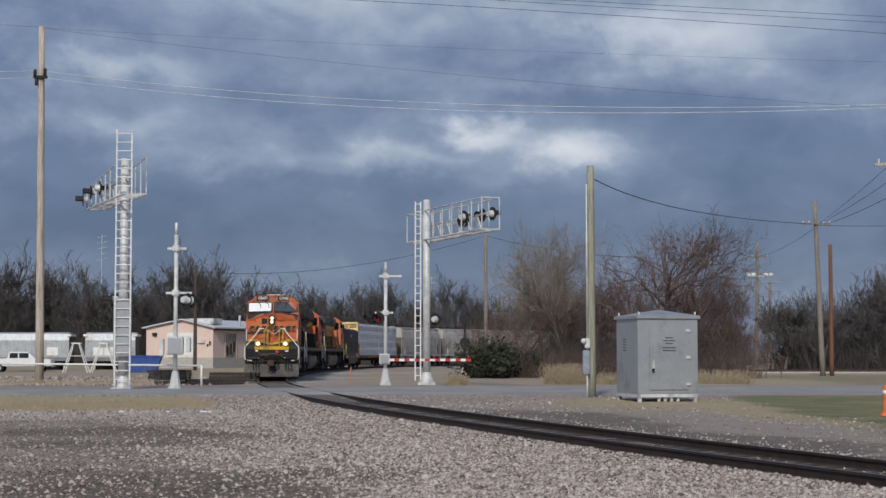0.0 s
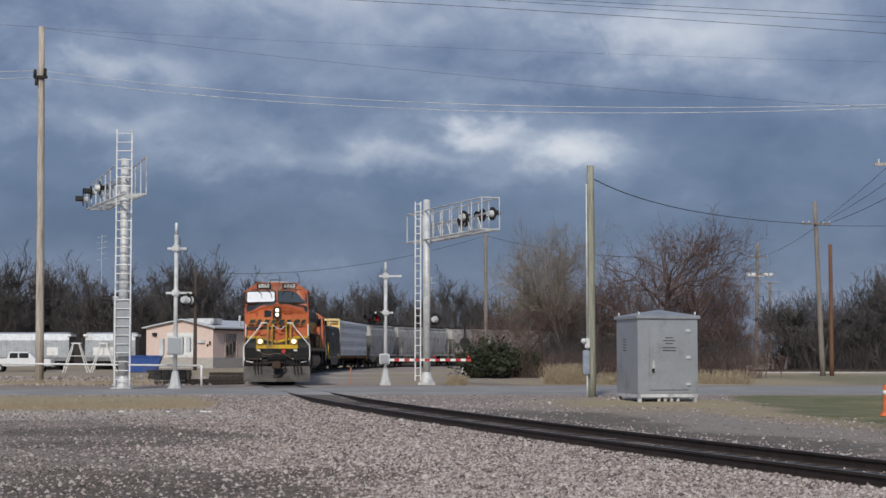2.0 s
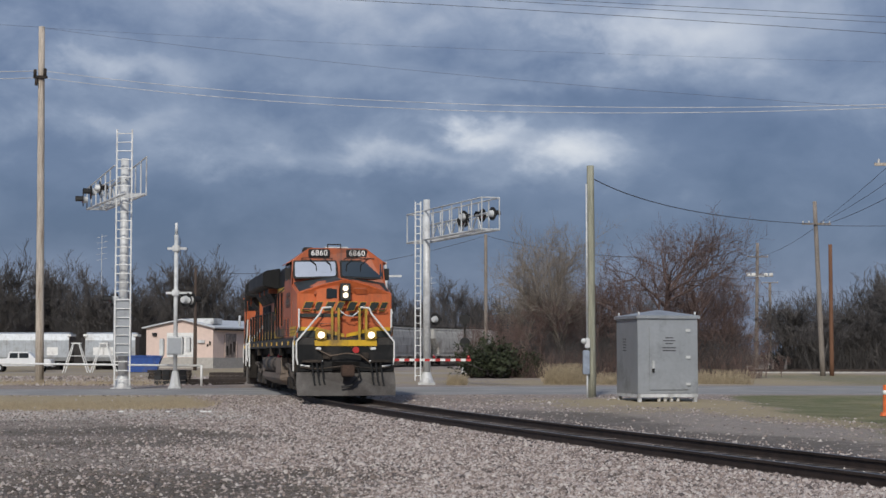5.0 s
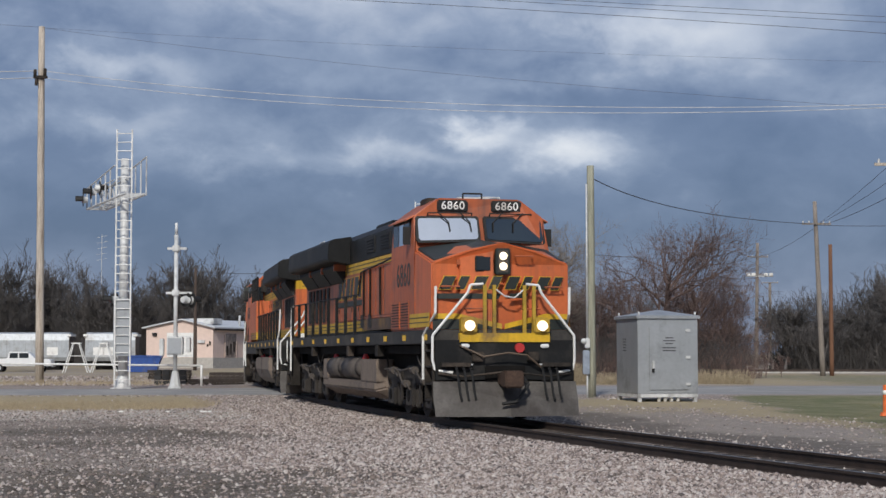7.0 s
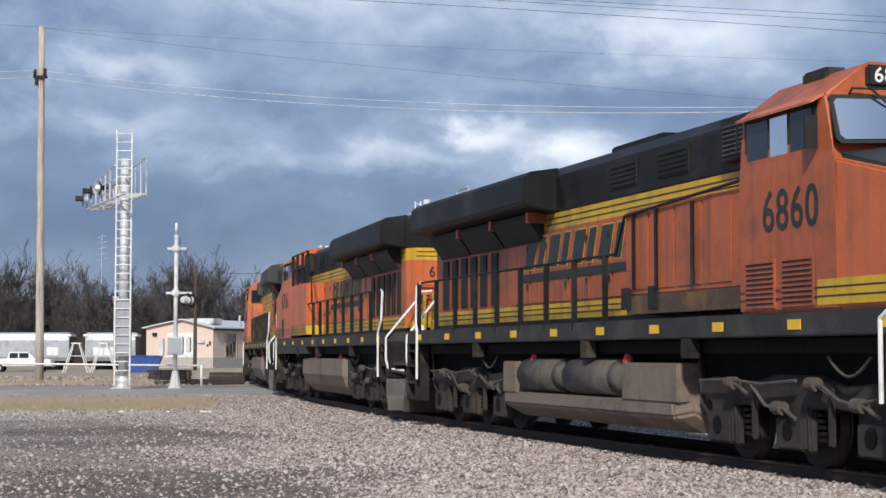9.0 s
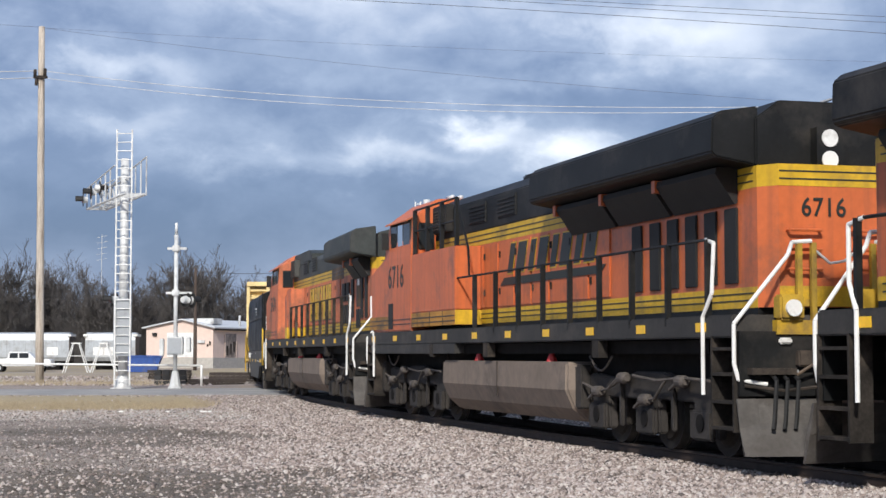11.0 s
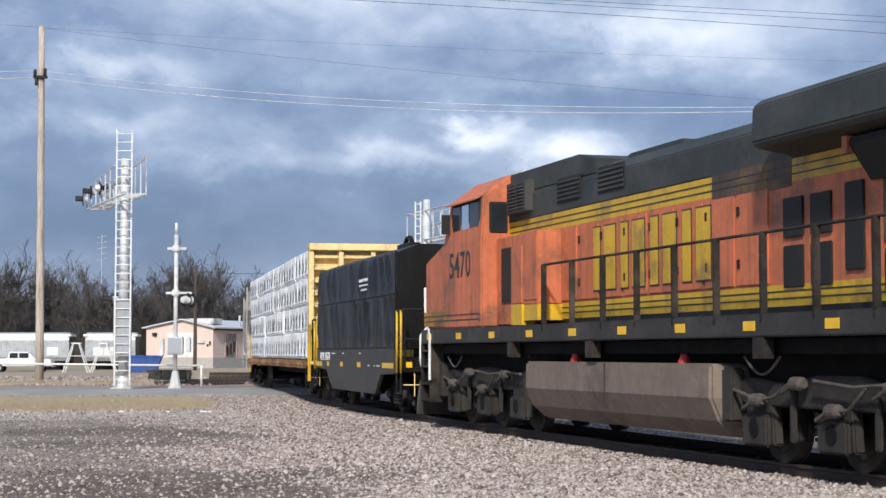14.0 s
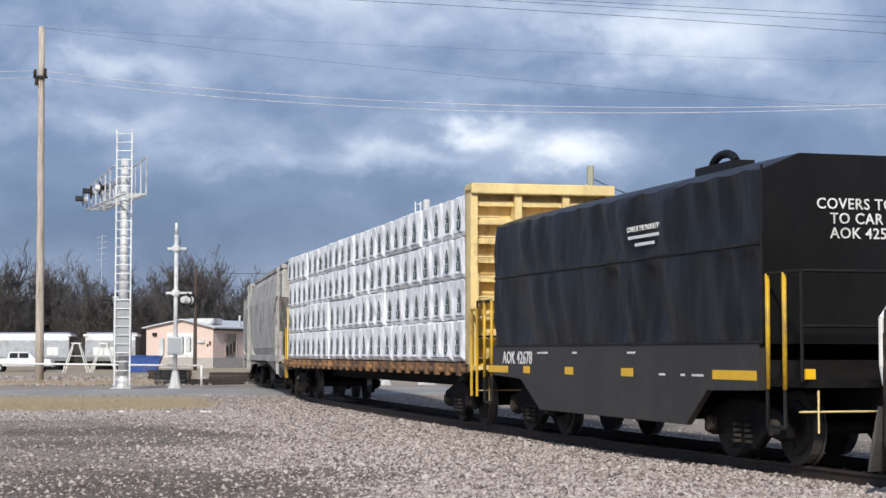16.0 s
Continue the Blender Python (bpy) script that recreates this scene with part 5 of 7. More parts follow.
far_siding()
for x, y, z in ((-53.8, 270, 20.5), (-2.0, 290, 14.8)):
    a = empty("antenna_mast", "thin distant lattice antenna mast", "antenna", m=pose(x, y, -0.3))
    rods("mast", GALV, a, 0.045, [(0, 0, 0), (0, 0, z)])
    for k in range(5):
        rods("crosspiece", GALV, a, 0.03, [(-0.8, 0, z - 0.5 - k * 0.9), (0.8, 0, z - 0.2 - k * 0.9)])
lamp_cluster = empty("flood_lights", "cluster of pale floodlights on the distant pole", "floodlight", m=pose(37.75, 205.4, 10.7))
for k in (-1.4, -0.8, 0.7, 1.3):
    boxes("floodlight", WHITE, lamp_cluster, (k, k + 0.45, -0.3, 0.0, 0.0, 0.35), bevel=0.04)
boxes("bracket", GALV, lamp_cluster, (-1.4, 1.75, -0.05, 0.05, -0.08, 0.02))

# ---------------------------------------------------------------- train
CARS, AXLES = [], []
TREAD = mat("wheel_steel", (0.022, 0.019, 0.017), 0.75, 0.2, vary=0.3, scale=4.0)


def wheelset(parent, x, r):
    bm = bmesh.new()
    for s in (-1, 1):
        add_cyl(bm, (0, s * 0.70, 0), (0, s * 0.83, 0), r, r, 28)
        add_cyl(bm, (0, s * 0.67, 0), (0, s * 0.70, 0), r + 0.028, r + 0.028, 28)
        add_cyl(bm, (0, s * 0.83, 0), (0, s * 0.86, 0), r * 0.78, r * 0.72, 20)
        add_cyl(bm, (0, s * 0.83, 0), (0, s * 0.98, 0), 0.13, 0.11, 10)
        for k in range(3):
            a = 2.1 * k
            add_box(bm, math.cos(a) * 0.22 - 0.04, math.cos(a) * 0.22 + 0.04, min(s * 0.82, s * 0.875), max(s * 0.82, s * 0.875), math.sin(a) * 0.22 - 0.04, math.sin(a) * 0.22 + 0.04)
    add_cyl(bm, (0, -0.98, 0), (0, 0.98, 0), 0.085, 0.085, 10)
    w = part("wheelset", bm, TREAD, parent)
    w.data.materials.append(mat("bright_wheel_rim", (0.32, 0.30, 0.28), 0.35, 0.8, vary=0.1))
    for f in w.data.polygons:
        if abs(f.normal.y) < 0.3 and math.hypot(f.center.x, f.center.z) > r * 0.97:
            f.material_index = 1
    w.matrix_basis = pose(x, 0, r)
    AXLES.append((w, x, r))
    return w


def both(fn):
    for s in (-1, 1):
        fn(s)


def band(bm, x0, x1, s, y, z0, z1, t=0.012):
    add_box(bm, x0, x1, min(s * y, s * (y + t)), max(s * y, s * (y + t)), z0, z1)


def stripes(name, material, c, x0, x1, y, z0, z1):
    for s in (-1, 1):
        bm = bmesh.new()
        band(bm, x0, x1, s, y, z0, z1)
        part(name, bm, material, c)


def loco_truck(c, xc, kind):
    """A three-axle truck: two cast side frames with pedestals, springs, axle boxes and brake cylinders, on its wheelsets."""
    for s in (-1, 1):
        y0, y1 = sorted((s * 1.02, s * 1.16))
        prof = [(-2.7, 1.0), (-2.7, 0.82), (-2.42, 0.76)]
        for k in (-1.95, 0.0, 1.95):
            prof += [(k - 0.36, 0.72), (k - 0.40, 0.24), (k + 0.40, 0.20), (k + 0.36, 0.72)]
        prof += [(2.42, 0.76), (2.7, 0.82), (2.7, 1.0), (2.3, 1.08), (1.2, 1.0), (0.5, 1.12), (-0.5, 1.12), (-1.2, 1.0), (-2.3, 1.08)]
        bm = bmesh.new()
        add_prism(bm, [(x + xc, z) for x, z in prof], y0, y1, "y")
        part("truck_side_frame", bm, TRUCK, c, bevel=0.025)
        for k in (-1.95, 0.0, 1.95):
            bm = bmesh.new()
            add_box(bm, xc + k - 0.34, xc + k + 0.34, min(s * 1.15, s * 1.24), max(s * 1.15, s * 1.24), 0.22, 0.62)
            part("pedestal", bm, TRUCK, c, bevel=0.03)
            # Proud near-black disc paints in the darkness of the axle recess.
            bm = bmesh.new()
            add_cyl(bm, (xc + k - 0.02, s * 1.22, 0.45), (xc + k - 0.02, s * 1.255, 0.45), 0.135, 0.12, 14)
            part("axle_box_cover", bm, UNDER, c)
            bm = bmesh.new()
            for i in range(5):
                add_cyl(bm, (xc + k + 0.55, s * 1.02, 0.34 + i * 0.075), (xc + k + 0.55, s * 1.02, 0.385 + i * 0.075), 0.11, 0.11, 12)
            part("coil_spring", bm, UNDER, c)
        for k, zc in ((-1.45, 1.0), (-0.15, 0.72), (0.7, 1.02), (1.75, 0.8)):
            bm = bmesh.new()
            add_cyl(bm, (xc + k - 0.1, s * 1.28, zc), (xc + k + 0.1, s * 1.28, zc), 0.085, 0.085, 14)
            add_cyl(bm, (xc + k - 0.16, s * 1.28, zc), (xc + k - 0.1, s * 1.28, zc), 0.05, 0.085, 14)
            add_cyl(bm, (xc + k + 0.1, s * 1.28, zc), (xc + k + 0.42, s * 1.28, zc - 0.12), 0.03, 0.025, 8)
            part("brake_cylinder", bm, DUSTY, c)
        for pts in ([(-2.4, 1.02), (-1.5, 1.05), (-0.6, 1.0), (0.3, 1.06)], [(-0.9, 1.0), (-0.5, 0.74), (-0.2, 0.72)], [(0.9, 1.02), (1.3, 0.85), (1.7, 0.8), (2.4, 0.92)]):
            rods("brake_rigging", DUSTY, c, 0.022, [(xc + a_, s * 1.29, z_) for a_, z_ in pts])
        for k in (-0.98, 0.98):
            boxes("brake_hanger", TRUCK, c, (xc + k - 0.05, xc + k + 0.05, min(s * 1.16, s * 1.22), max(s * 1.16, s * 1.22), 0.30, 0.98), bevel=0.015)
            boxes("brake_shoe", GRIME, c, (xc + k * 1.32 - 0.06, xc + k * 1.32 + 0.06, min(s * 0.86, s * 1.0), max(s * 0.86, s * 1.0), 0.3, 0.75), bevel=0.02)
        links = [(xc + 1.1 + 0.12 * q, s * 1.3, 1.34 - 0.22 * math.sin(math.pi * q / 8)) for q in range(9)]
        rods("safety_chain", DUSTY, c, 0.018, links, n=5)
        rods("sand_pipe", TRUCK, c, 0.025, [(xc - 2.6, s * 1.2, 1.4), (xc - 2.62, s * 1.15, 0.7), (xc - 2.52, s * 0.8, 0.14)])
        boxes("sand_bracket", TRUCK, c, (xc + 2.45, xc + 2.75, min(s * 1.1, s * 1.3), max(s * 1.1, s * 1.3), 0.5, 1.2), bevel=0.03)
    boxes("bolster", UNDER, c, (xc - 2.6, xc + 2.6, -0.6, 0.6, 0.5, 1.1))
    for k in (-1.95, 0.0, 1.95):
        wheelset(c, xc + k, 0.53)


def slant_block(bm, x0, x1, s, y, z0, z1, lean, t=0.006, hole=None, d=1):
    """A plain slanted block standing for one letter of a painted mark, on the side face s."""
    ya, yb = s * y, s * (y + t)
    q = [(x0, z0), (x1, z0), (x1 + lean, z1), (x0 + lean, z1)]
    a = [bm.verts.new((p[0], ya, p[1])) for p in q]
    b = [bm.verts.new((p[0], yb, p[1])) for p in q]
    for i in range(4):
        bm.faces.new((a[i], a[(i + 1) % 4], b[(i + 1) % 4], b[i]))
    bm.faces.new(b)


def side_text(body, size, x, s, y, z, material, c, squeeze=0.8):
    m = Matrix.Translation((x, s * y, z)) @ (pose(0, 0, 0, 90, 0, 0) if s < 0 else pose(0, 0, 0, 90, 0, 180))
    return text_mesh("road_number", body, size, m, material, c, squeeze=squeeze)


def locomotive(label, number, off, turned, body, roof, kind):
    c = empty("locomotive", label, "locomotive", "orange locomotives")
    CARS.append((c, off, 6.6, turned))
    new_kind = kind == "new"
    # frame, deck, and an added near-black filler box that blocks light below
    boxes("frame_sill", SILL, c, (-10.15, 9.95, -1.5, 1.5, 1.58, 1.87), bevel=0.02)
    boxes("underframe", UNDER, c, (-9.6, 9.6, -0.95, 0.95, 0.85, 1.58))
    for s in (-1, 1):
        boxes("air_duct", UNDER, c, (-9.0, 9.0, min(s * 1.0, s * 1.3), max(s * 1.0, s * 1.3), 1.38, 1.56))
        for x in np.arange(-9.2, 9.4, 2.06):
            boxes("reflector_plate", REFLECT, c, (x - 0.16, x + 0.16, min(s * 1.5, s * 1.508), max(s * 1.5, s * 1.508), 1.66, 1.78))
        for x in (-5.3, 0.4, 4.2):
            boxes("jacking_pad", GRIME, c, (x - 0.14, x + 0.14, min(s * 1.35, s * 1.5), max(s * 1.35, s * 1.5), 1.32, 1.58))
    # hood in its painted bands
    x0, x1 = -9.75, 5.85
    boxes("hood_base", BLACK, c, (x0, x1, -0.95, 0.95, 1.87, 1.97))
    boxes("hood_stripe", YELLOW, c, (x0, x1, -0.952, 0.952, 1.97, 2.24))
    boxes("hood_side", body, c, (x0, x1, -0.95, 0.95, 2.24, 3.52))
    boxes("upper_stripe", YELLOW, c, (x0, x1, -0.952, 0.952, 3.52, 3.80))
    bm = bmesh.new()
    ring = [(0, 0.955, 3.80), (0, 0.955, 4.42), (0, 0.62, 4.66)] if new_kind else [(0, 0.955, 3.80), (0, 0.955, 4.26), (0, 0.78, 4.44), (0, 0.5, 4.52)]
    if not new_kind:
        bmh = bmesh.new()
        add_prism(bmh, [(1.5, 4.3), (5.84, 4.3), (5.84, 4.70), (2.3, 4.70), (1.5, 4.55)], -0.93, 0.93, "y")
        part("control_housing", bmh, roof, c, bevel=0.02)
    loft(bm, [mirrored([(xx, y, z) for _, y, z in ring]) for xx in (x0, x1)])
    part("hood_roof", bm, roof, c, bevel=0.02)
    for s in (-1, 1):
        for z in (2.06, 2.15, 3.60, 3.70):
            bm = bmesh.new()
            band(bm, x0 + 0.1, x1 - 0.1, s, 0.953, z, z + 0.018, 0.006)
            part("pin_stripe", bm, LOGO_DARK, c)
        # hood doors with latches and grab irons
        for i, x in enumerate(np.arange(-4.6, 5.4, 0.98)):
            d = boxes("hood_door", body, c, (x + 0.03, x + 0.93, min(s * 0.95, s * 0.975), max(s * 0.95, s * 0.975), 2.27, 3.48), bevel=0.008)
            for z in (2.5, 3.2):
                boxes("latch", GRIME, d, (x + 0.82, x + 0.88, min(s * 0.975, s * 0.995), max(s * 0.975, s * 0.995), z, z + 0.12))
        panels = [(-9.2, 0.38, 2.3, 3.3), (-8.55, 0.38, 2.3, 3.3), (-7.9, 0.38, 2.3, 3.3), (-7.25, 0.38, 2.3, 3.3), (-6.6, 0.38, 2.3, 3.3), (-5.9, 0.38, 2.3, 3.3)]
        if not new_kind:
            panels = [(-5.5, 0.5, 2.2, 2.72), (-5.5, 0.5, 2.82, 3.32), (-6.2, 0.5, 2.2, 2.72), (-6.2, 0.5, 2.82, 3.32), (-6.95, 0.42, 2.35, 3.38), (-8.0, 0.6, 2.08, 2.55), (-8.45, 0.3, 2.3, 3.4), (-9.1, 0.34, 2.3, 3.4)]
            boxes("service_opening", SOOT, c, (-8.0, -7.35, min(s * 0.95, s * 0.962), max(s * 0.95, s * 0.962), 2.62, 3.42), bevel=0.005)
            boxes("white_tag", WHITE, c, (-7.85, -7.55, min(s * 0.962, s * 0.968), max(s * 0.962, s * 0.968), 3.18, 3.36))
            bm = bmesh.new()
            band(bm, -5.2, -2.9, s, 0.953, 3.46, 3.82, 0.003)
            part("soot_stain", bm, SOOT, c, "exhaust soot over the upper stripe")
        for x, wdt, za, zb in panels:
            boxes("radiator_door", RUBBER, c, (x, x + wdt, min(s * 0.95, s * 0.985), max(s * 0.95, s * 0.985), za, zb), bevel=0.01)
        for x in (0.2, 2.1):
            g = boxes("roof_vent", RUBBER, c, (x, x + 1.1, min(s * 0.955, s * 0.975), max(s * 0.955, s * 0.975), 3.95, 4.36))
            for k in range(5):
                boxes("slat", roof, g, (x + 0.03, x + 1.07, min(s * 0.97, s * 0.995), max(s * 0.97, s * 0.995), 3.98 + k * 0.075, 4.01 + k * 0.075))
        # radiator wings
        wx0, wx1 = (-9.7, -2.3) if new_kind else (-10.0, -5.3)
        bm = bmesh.new()
        prof = [(s * 0.9, 3.80), (s * 1.5, 3.90), (s * 1.56, 3.96), (s * 1.54, 4.40), (s * 1.42, 4.50), (s * 0.9, 4.58)]
        add_prism(bm, prof, wx0, wx1, "x")
        part("radiator_wing", bm, roof, c, bevel=0.02)
        for k in range(3 if new_kind else 2):
            xx = wx0 + 0.5 + k * (wx1 - wx0 - 1.0) / 3
            bm = bmesh.new()
            w = (wx1 - wx0 - 1.4) / 3
            add_prism(bm, [(s * 0.96, 3.36), (s * 1.0, 3.34), (s * 1.28, 3.74), (s * 1.26, 3.82), (s * 0.96, 3.84)], xx, xx + w, "x")
            g = part("radiator_grille", bm, RUBBER, c)
            boxes("bracket", body, g, (xx + w, xx + w + 0.12, min(s * 0.96, s * 1.3), max(s * 0.96, s * 1.3), 3.66, 3.84))
    for s in (-1, 1):
        lb = boxes("blower_box", roof, c, (4.5, 5.55, min(s * 0.9, s * 1.1), max(s * 0.9, s * 1.1), 3.92, 4.50), bevel=0.02)
        for xa in (4.58, 5.06):
            boxes("louver_recess", RUBBER, lb, (xa, xa + 0.42, min(s * 1.1, s * 1.104), max(s * 1.1, s * 1.104), 3.98, 4.44))
        for k in range(7):
            for xa in (4.6, 5.08):
                boxes("slat", DUSTY, lb, (xa, xa + 0.38, min(s * 1.104, s * 1.125), max(s * 1.104, s * 1.125), 4.0 + k * 0.062, 4.018 + k * 0.062))
    top_z = 4.64 if new_kind else 4.46
    boxes("exhaust_housing", roof, c, (-0.9, 1.2, -0.5, 0.5, top_z, top_z + 0.14), bevel=0.03)
    rods("roof_grab", GALV, c, 0.02, [(-9.4, -0.6, top_z - 0.02), (-9.4, -0.6, top_z + 0.2), (-8.6, -0.6, top_z + 0.2), (-8.6, -0.6, top_z - 0.02)])
    # rear end of the hood
    bm = bmesh.new()
    loft(bm, [mirrored([(x, y * k, z) for _, y, z in [(0, 0.95, 1.97), (0, 0.95, 3.52)]]) for x, k in ((-9.75, 1.0), (-10.02, 0.82))])
    part("hood_end", bm, body, c)
    bm = bmesh.new()
    loft(bm, [mirrored([(x, y * k, z) for _, y, z in [(0, 0.95, 3.52), (0, 0.95, 3.80)]]) for x, k in ((-9.75, 1.0), (-10.025, 0.82))])
    part("hood_end_stripe", bm, YELLOW, c)
    for z in (3.60, 3.70):
        boxes("hood_end_pin_stripe", LOGO_DARK, c, (-10.031, -10.024, -0.77, 0.77, z, z + 0.02))
    boxes("hood_end_stripe", YELLOW, c, (-10.035, -10.022, -0.78, 0.78, 1.98, 2.24))
    for y in (-0.14, 0.14):
        bm = bmesh.new()
        add_cyl(bm, (-9.74, 0, 4.02 + y), (-9.95, 0, 4.02 + y), 0.115, 0.115, 16)
        part("rear_headlight", bm, WHITE, c)
    boxes("headlight_plate", roof, c, (-9.93, -9.74, -0.18, 0.18, 3.81, 4.3))
    text_mesh("road_number", number, 0.34, Matrix.Translation((-10.03, 0.15, 3.24)) @ pose(0, 0, 0, 90, 0, -90), LOGO_DARK, c, squeeze=0.9)
    for y in (-0.45, 0.45):
        for z in (2.45, 2.7, 2.95):
            rods("grab_iron", body, c, 0.02, [(-10.02, y - 0.22, z), (-10.12, y - 0.22, z), (-10.12, y + 0.22, z), (-10.02, y + 0.22, z)])
    # cab
    half = [(0, 1.5, 1.87), (0, 1.5, 3.5), (0, 1.44, 4.34), (0, 0.9, 4.73)]
    bm = bmesh.new()
    loft(bm, [mirrored([(5.85, y, z) for _, y, z in half]), mirrored([(8.32, 1.5, 1.87), (8.32, 1.5, 3.5), (7.98, 1.44, 4.34), (8.0, 0.9, 4.73)])])
    part("cab", bm, body, c, bevel=0.03)
    bm = bmesh.new()
    loft(bm, [[(8.2, 1.49, 1.87), (8.2, 1.49, 3.58), (8.2, 0.7, 3.70), (8.2, 0, 3.80), (8.2, -0.7, 3.70), (8.2, -1.49, 3.58), (8.2, -1.49, 1.87)],
              [(9.72, 1.46, 1.87), (9.72, 1.46, 3.24), (9.86, 0.7, 3.50), (9.93, 0, 3.66), (9.86, -0.7, 3.50), (9.72, -1.46, 3.24), (9.72, -1.46, 1.87)]])
    part("nose", bm, ORANGE if new_kind else body, c, bevel=0.03)
    for s in (-1, 1):
        bm = bmesh.new()
        v = [bm.verts.new(p) for p in ((8.3, s * 0.1, 3.82), (9.78, s * 0.1, 3.665), (9.62, s * 1.38, 3.315), (8.3, s * 1.42, 3.625), (8.3, s * 0.1, 3.74), (9.78, s * 0.1, 3.55), (9.62, s * 1.38, 3.22), (8.3, s * 1.42, 3.53))]
        for f in ((0, 1, 2, 3), (7, 6, 5, 4), (0, 4, 5, 1), (1, 5, 6, 2), (2, 6, 7, 3), (3, 7, 4, 0)):
            bm.faces.new([v[i] for i in f])
        part("anti_glare_panel", bm, LOGO_DARK, c, "matt black panel below the windshield")

        # windshield, angled back towards the sides
        def glass(y, z, o):
            return (8.40 - (z - 3.5) * 0.40 - abs(y) * 0.10 + o, s * y, z)
        q = [(0.10, 3.87), (0.14, 3.83), (1.33, 3.79), (1.38, 3.84), (1.37, 4.24), (1.33, 4.28), (0.14, 4.29), (0.10, 4.25)]
        # Right-hand pane gets the painted bright reflection, left-hand pane the dim one.
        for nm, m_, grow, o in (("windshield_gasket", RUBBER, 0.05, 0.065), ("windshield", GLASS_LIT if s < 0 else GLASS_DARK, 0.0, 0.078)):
            bm = bmesh.new()
            cy, cz = 0.74, 4.05
            pts = [(y + math.copysign(grow, y - cy), z + math.copysign(grow, z - cz)) for y, z in q]
            a = [bm.verts.new(glass(y, z, o)) for y, z in pts]
            b = [bm.verts.new(glass(y, z, o - 0.06)) for y, z in pts]
            for i in range(8):
                bm.faces.new((a[i], a[(i + 1) % 8], b[(i + 1) % 8], b[i]))
            bm.faces.new(a)
            w = part(nm, bm, m_, c)
        rods("wiper", RUBBER, c, 0.014, [glass(0.95, 4.42, 0.16), glass(0.72, 4.2, 0.11), glass(0.70, 4.0, 0.10)], [glass(0.48, 4.42, 0.16), glass(0.26, 4.2, 0.11), glass(0.24, 4.0, 0.10)], [glass(0.2, 4.40, 0.14), glass(1.15, 4.40, 0.14)], [glass(0.2, 4.40, 0.14), glass(0.2, 4.34, 0.05)], [glass(1.15, 4.40, 0.14), glass(1.15, 4.34, 0.05)])
        boxes("rear_window_gasket", RUBBER, c, (5.825, 5.86, min(s * 0.98, s * 1.34), max(s * 0.98, s * 1.34), 3.62, 4.2), bevel=0.02)
        boxes("rear_window", GLASS, c, (5.815, 5.83, min(s * 1.02, s * 1.30), max(s * 1.02, s * 1.30), 3.67, 4.15))
        # side windows and doors
        boxes("side_window_frame", GRIME, c, (5.98, 7.80, min(s * 1.40, s * 1.475), max(s * 1.40, s * 1.475), 3.60, 4.28), bevel=0.01)
        for a, b in ((6.06, 6.62), (6.68, 7.12), (7.2, 7.72)):
            # The middle pane's gleam comes from the bright-reflection copy of the glass.
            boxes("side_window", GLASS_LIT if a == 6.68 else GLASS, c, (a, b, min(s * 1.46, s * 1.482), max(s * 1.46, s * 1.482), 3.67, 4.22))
        bm = bmesh.new()
        add_prism(bm, [(s * 1.36, 4.36), (s * 1.58, 4.24), (s * 1.58, 4.27), (s * 1.34, 4.40)], 5.95, 7.9, "x")
        part("awning", bm, ORANGE_DULL, c)
        boxes("mirror", RUBBER, c, (7.86, 7.9, min(s * 1.5, s * 1.66), max(s * 1.5, s * 1.66), 3.72, 4.1))
        side_text(number, 0.70, 7.2, s, 1.503, 3.06, LOGO_DARK, c, squeeze=0.96)
        for k in ((6.05, 7.0) if new_kind and s < 0 else ()):
            g = boxes("cab_louver", body, c, (k, k + 0.78, min(s * 1.5, s * 1.52), max(s * 1.5, s * 1.52), 1.93, 2.52))
            for j in range(9):
                boxes("slat", ORANGE_DULL if not new_kind else BLACK, g, (k + 0.04, k + 0.74, min(s * 1.52, s * 1.53), max(s * 1.52, s * 1.53), 1.97 + j * 0.06, 1.99 + j * 0.06))
        bm = bmesh.new()
        band(bm, 7.85, 9.7, s, 1.497, 1.93, 2.22, 0.008)
        part("cab_stripe", bm, DULL_YELLOW if s > 0 else YELLOW, c)
        bm = bmesh.new()
        for z in (2.02, 2.12):
            band(bm, 5.9, 9.68, s, 1.506, z, z + 0.018, 0.004)
        part("cab_pin_stripe", bm, LOGO_DARK, c)
        # wide electrical locker behind the cab
        bxx = (1.9, 5.85) if new_kind else (3.0, 4.05)
        flush = new_kind and s > 0
        if flush:
            bxx = (2.45, 5.86)
            boxes("electrical_locker", body, c, (bxx[0], bxx[1], 0.9, 1.496, 2.24, 3.5), bevel=0.02)
            boxes("locker_stripe", DULL_YELLOW, c, (bxx[0], bxx[1], 0.9, 1.494, 1.95, 2.24))
            boxes("locker_end_stripe", YELLOW, c, (bxx[0] - 0.006, bxx[0] - 0.001, 0.96, 1.49, 1.96, 2.24))
            for z in (2.02, 2.12):
                boxes("locker_pin_stripe", LOGO_DARK, c, (bxx[0] + 0.02, bxx[1], 1.494, 1.50, z, z + 0.02))
            for x in (bxx[0] + 0.9, bxx[0] + 1.9, bxx[0] + 2.9):
                boxes("panel_seam", LOGO_DARK, c, (x, x + 0.015, 1.494, 1.50, 1.95, 2.24))
            boxes("deep_sill", SILL, c, (bxx[0], 9.6, 1.1, 1.5, 1.38, 1.585), bevel=0.01)
            for x in (bxx[0] + 0.05, bxx[0] + 1.15, bxx[0] + 2.25, 5.75):
                boxes("upper_rail_post", BLACK, c, (x - 0.04, x + 0.04, 1.40, 1.48, 3.5, 4.45))
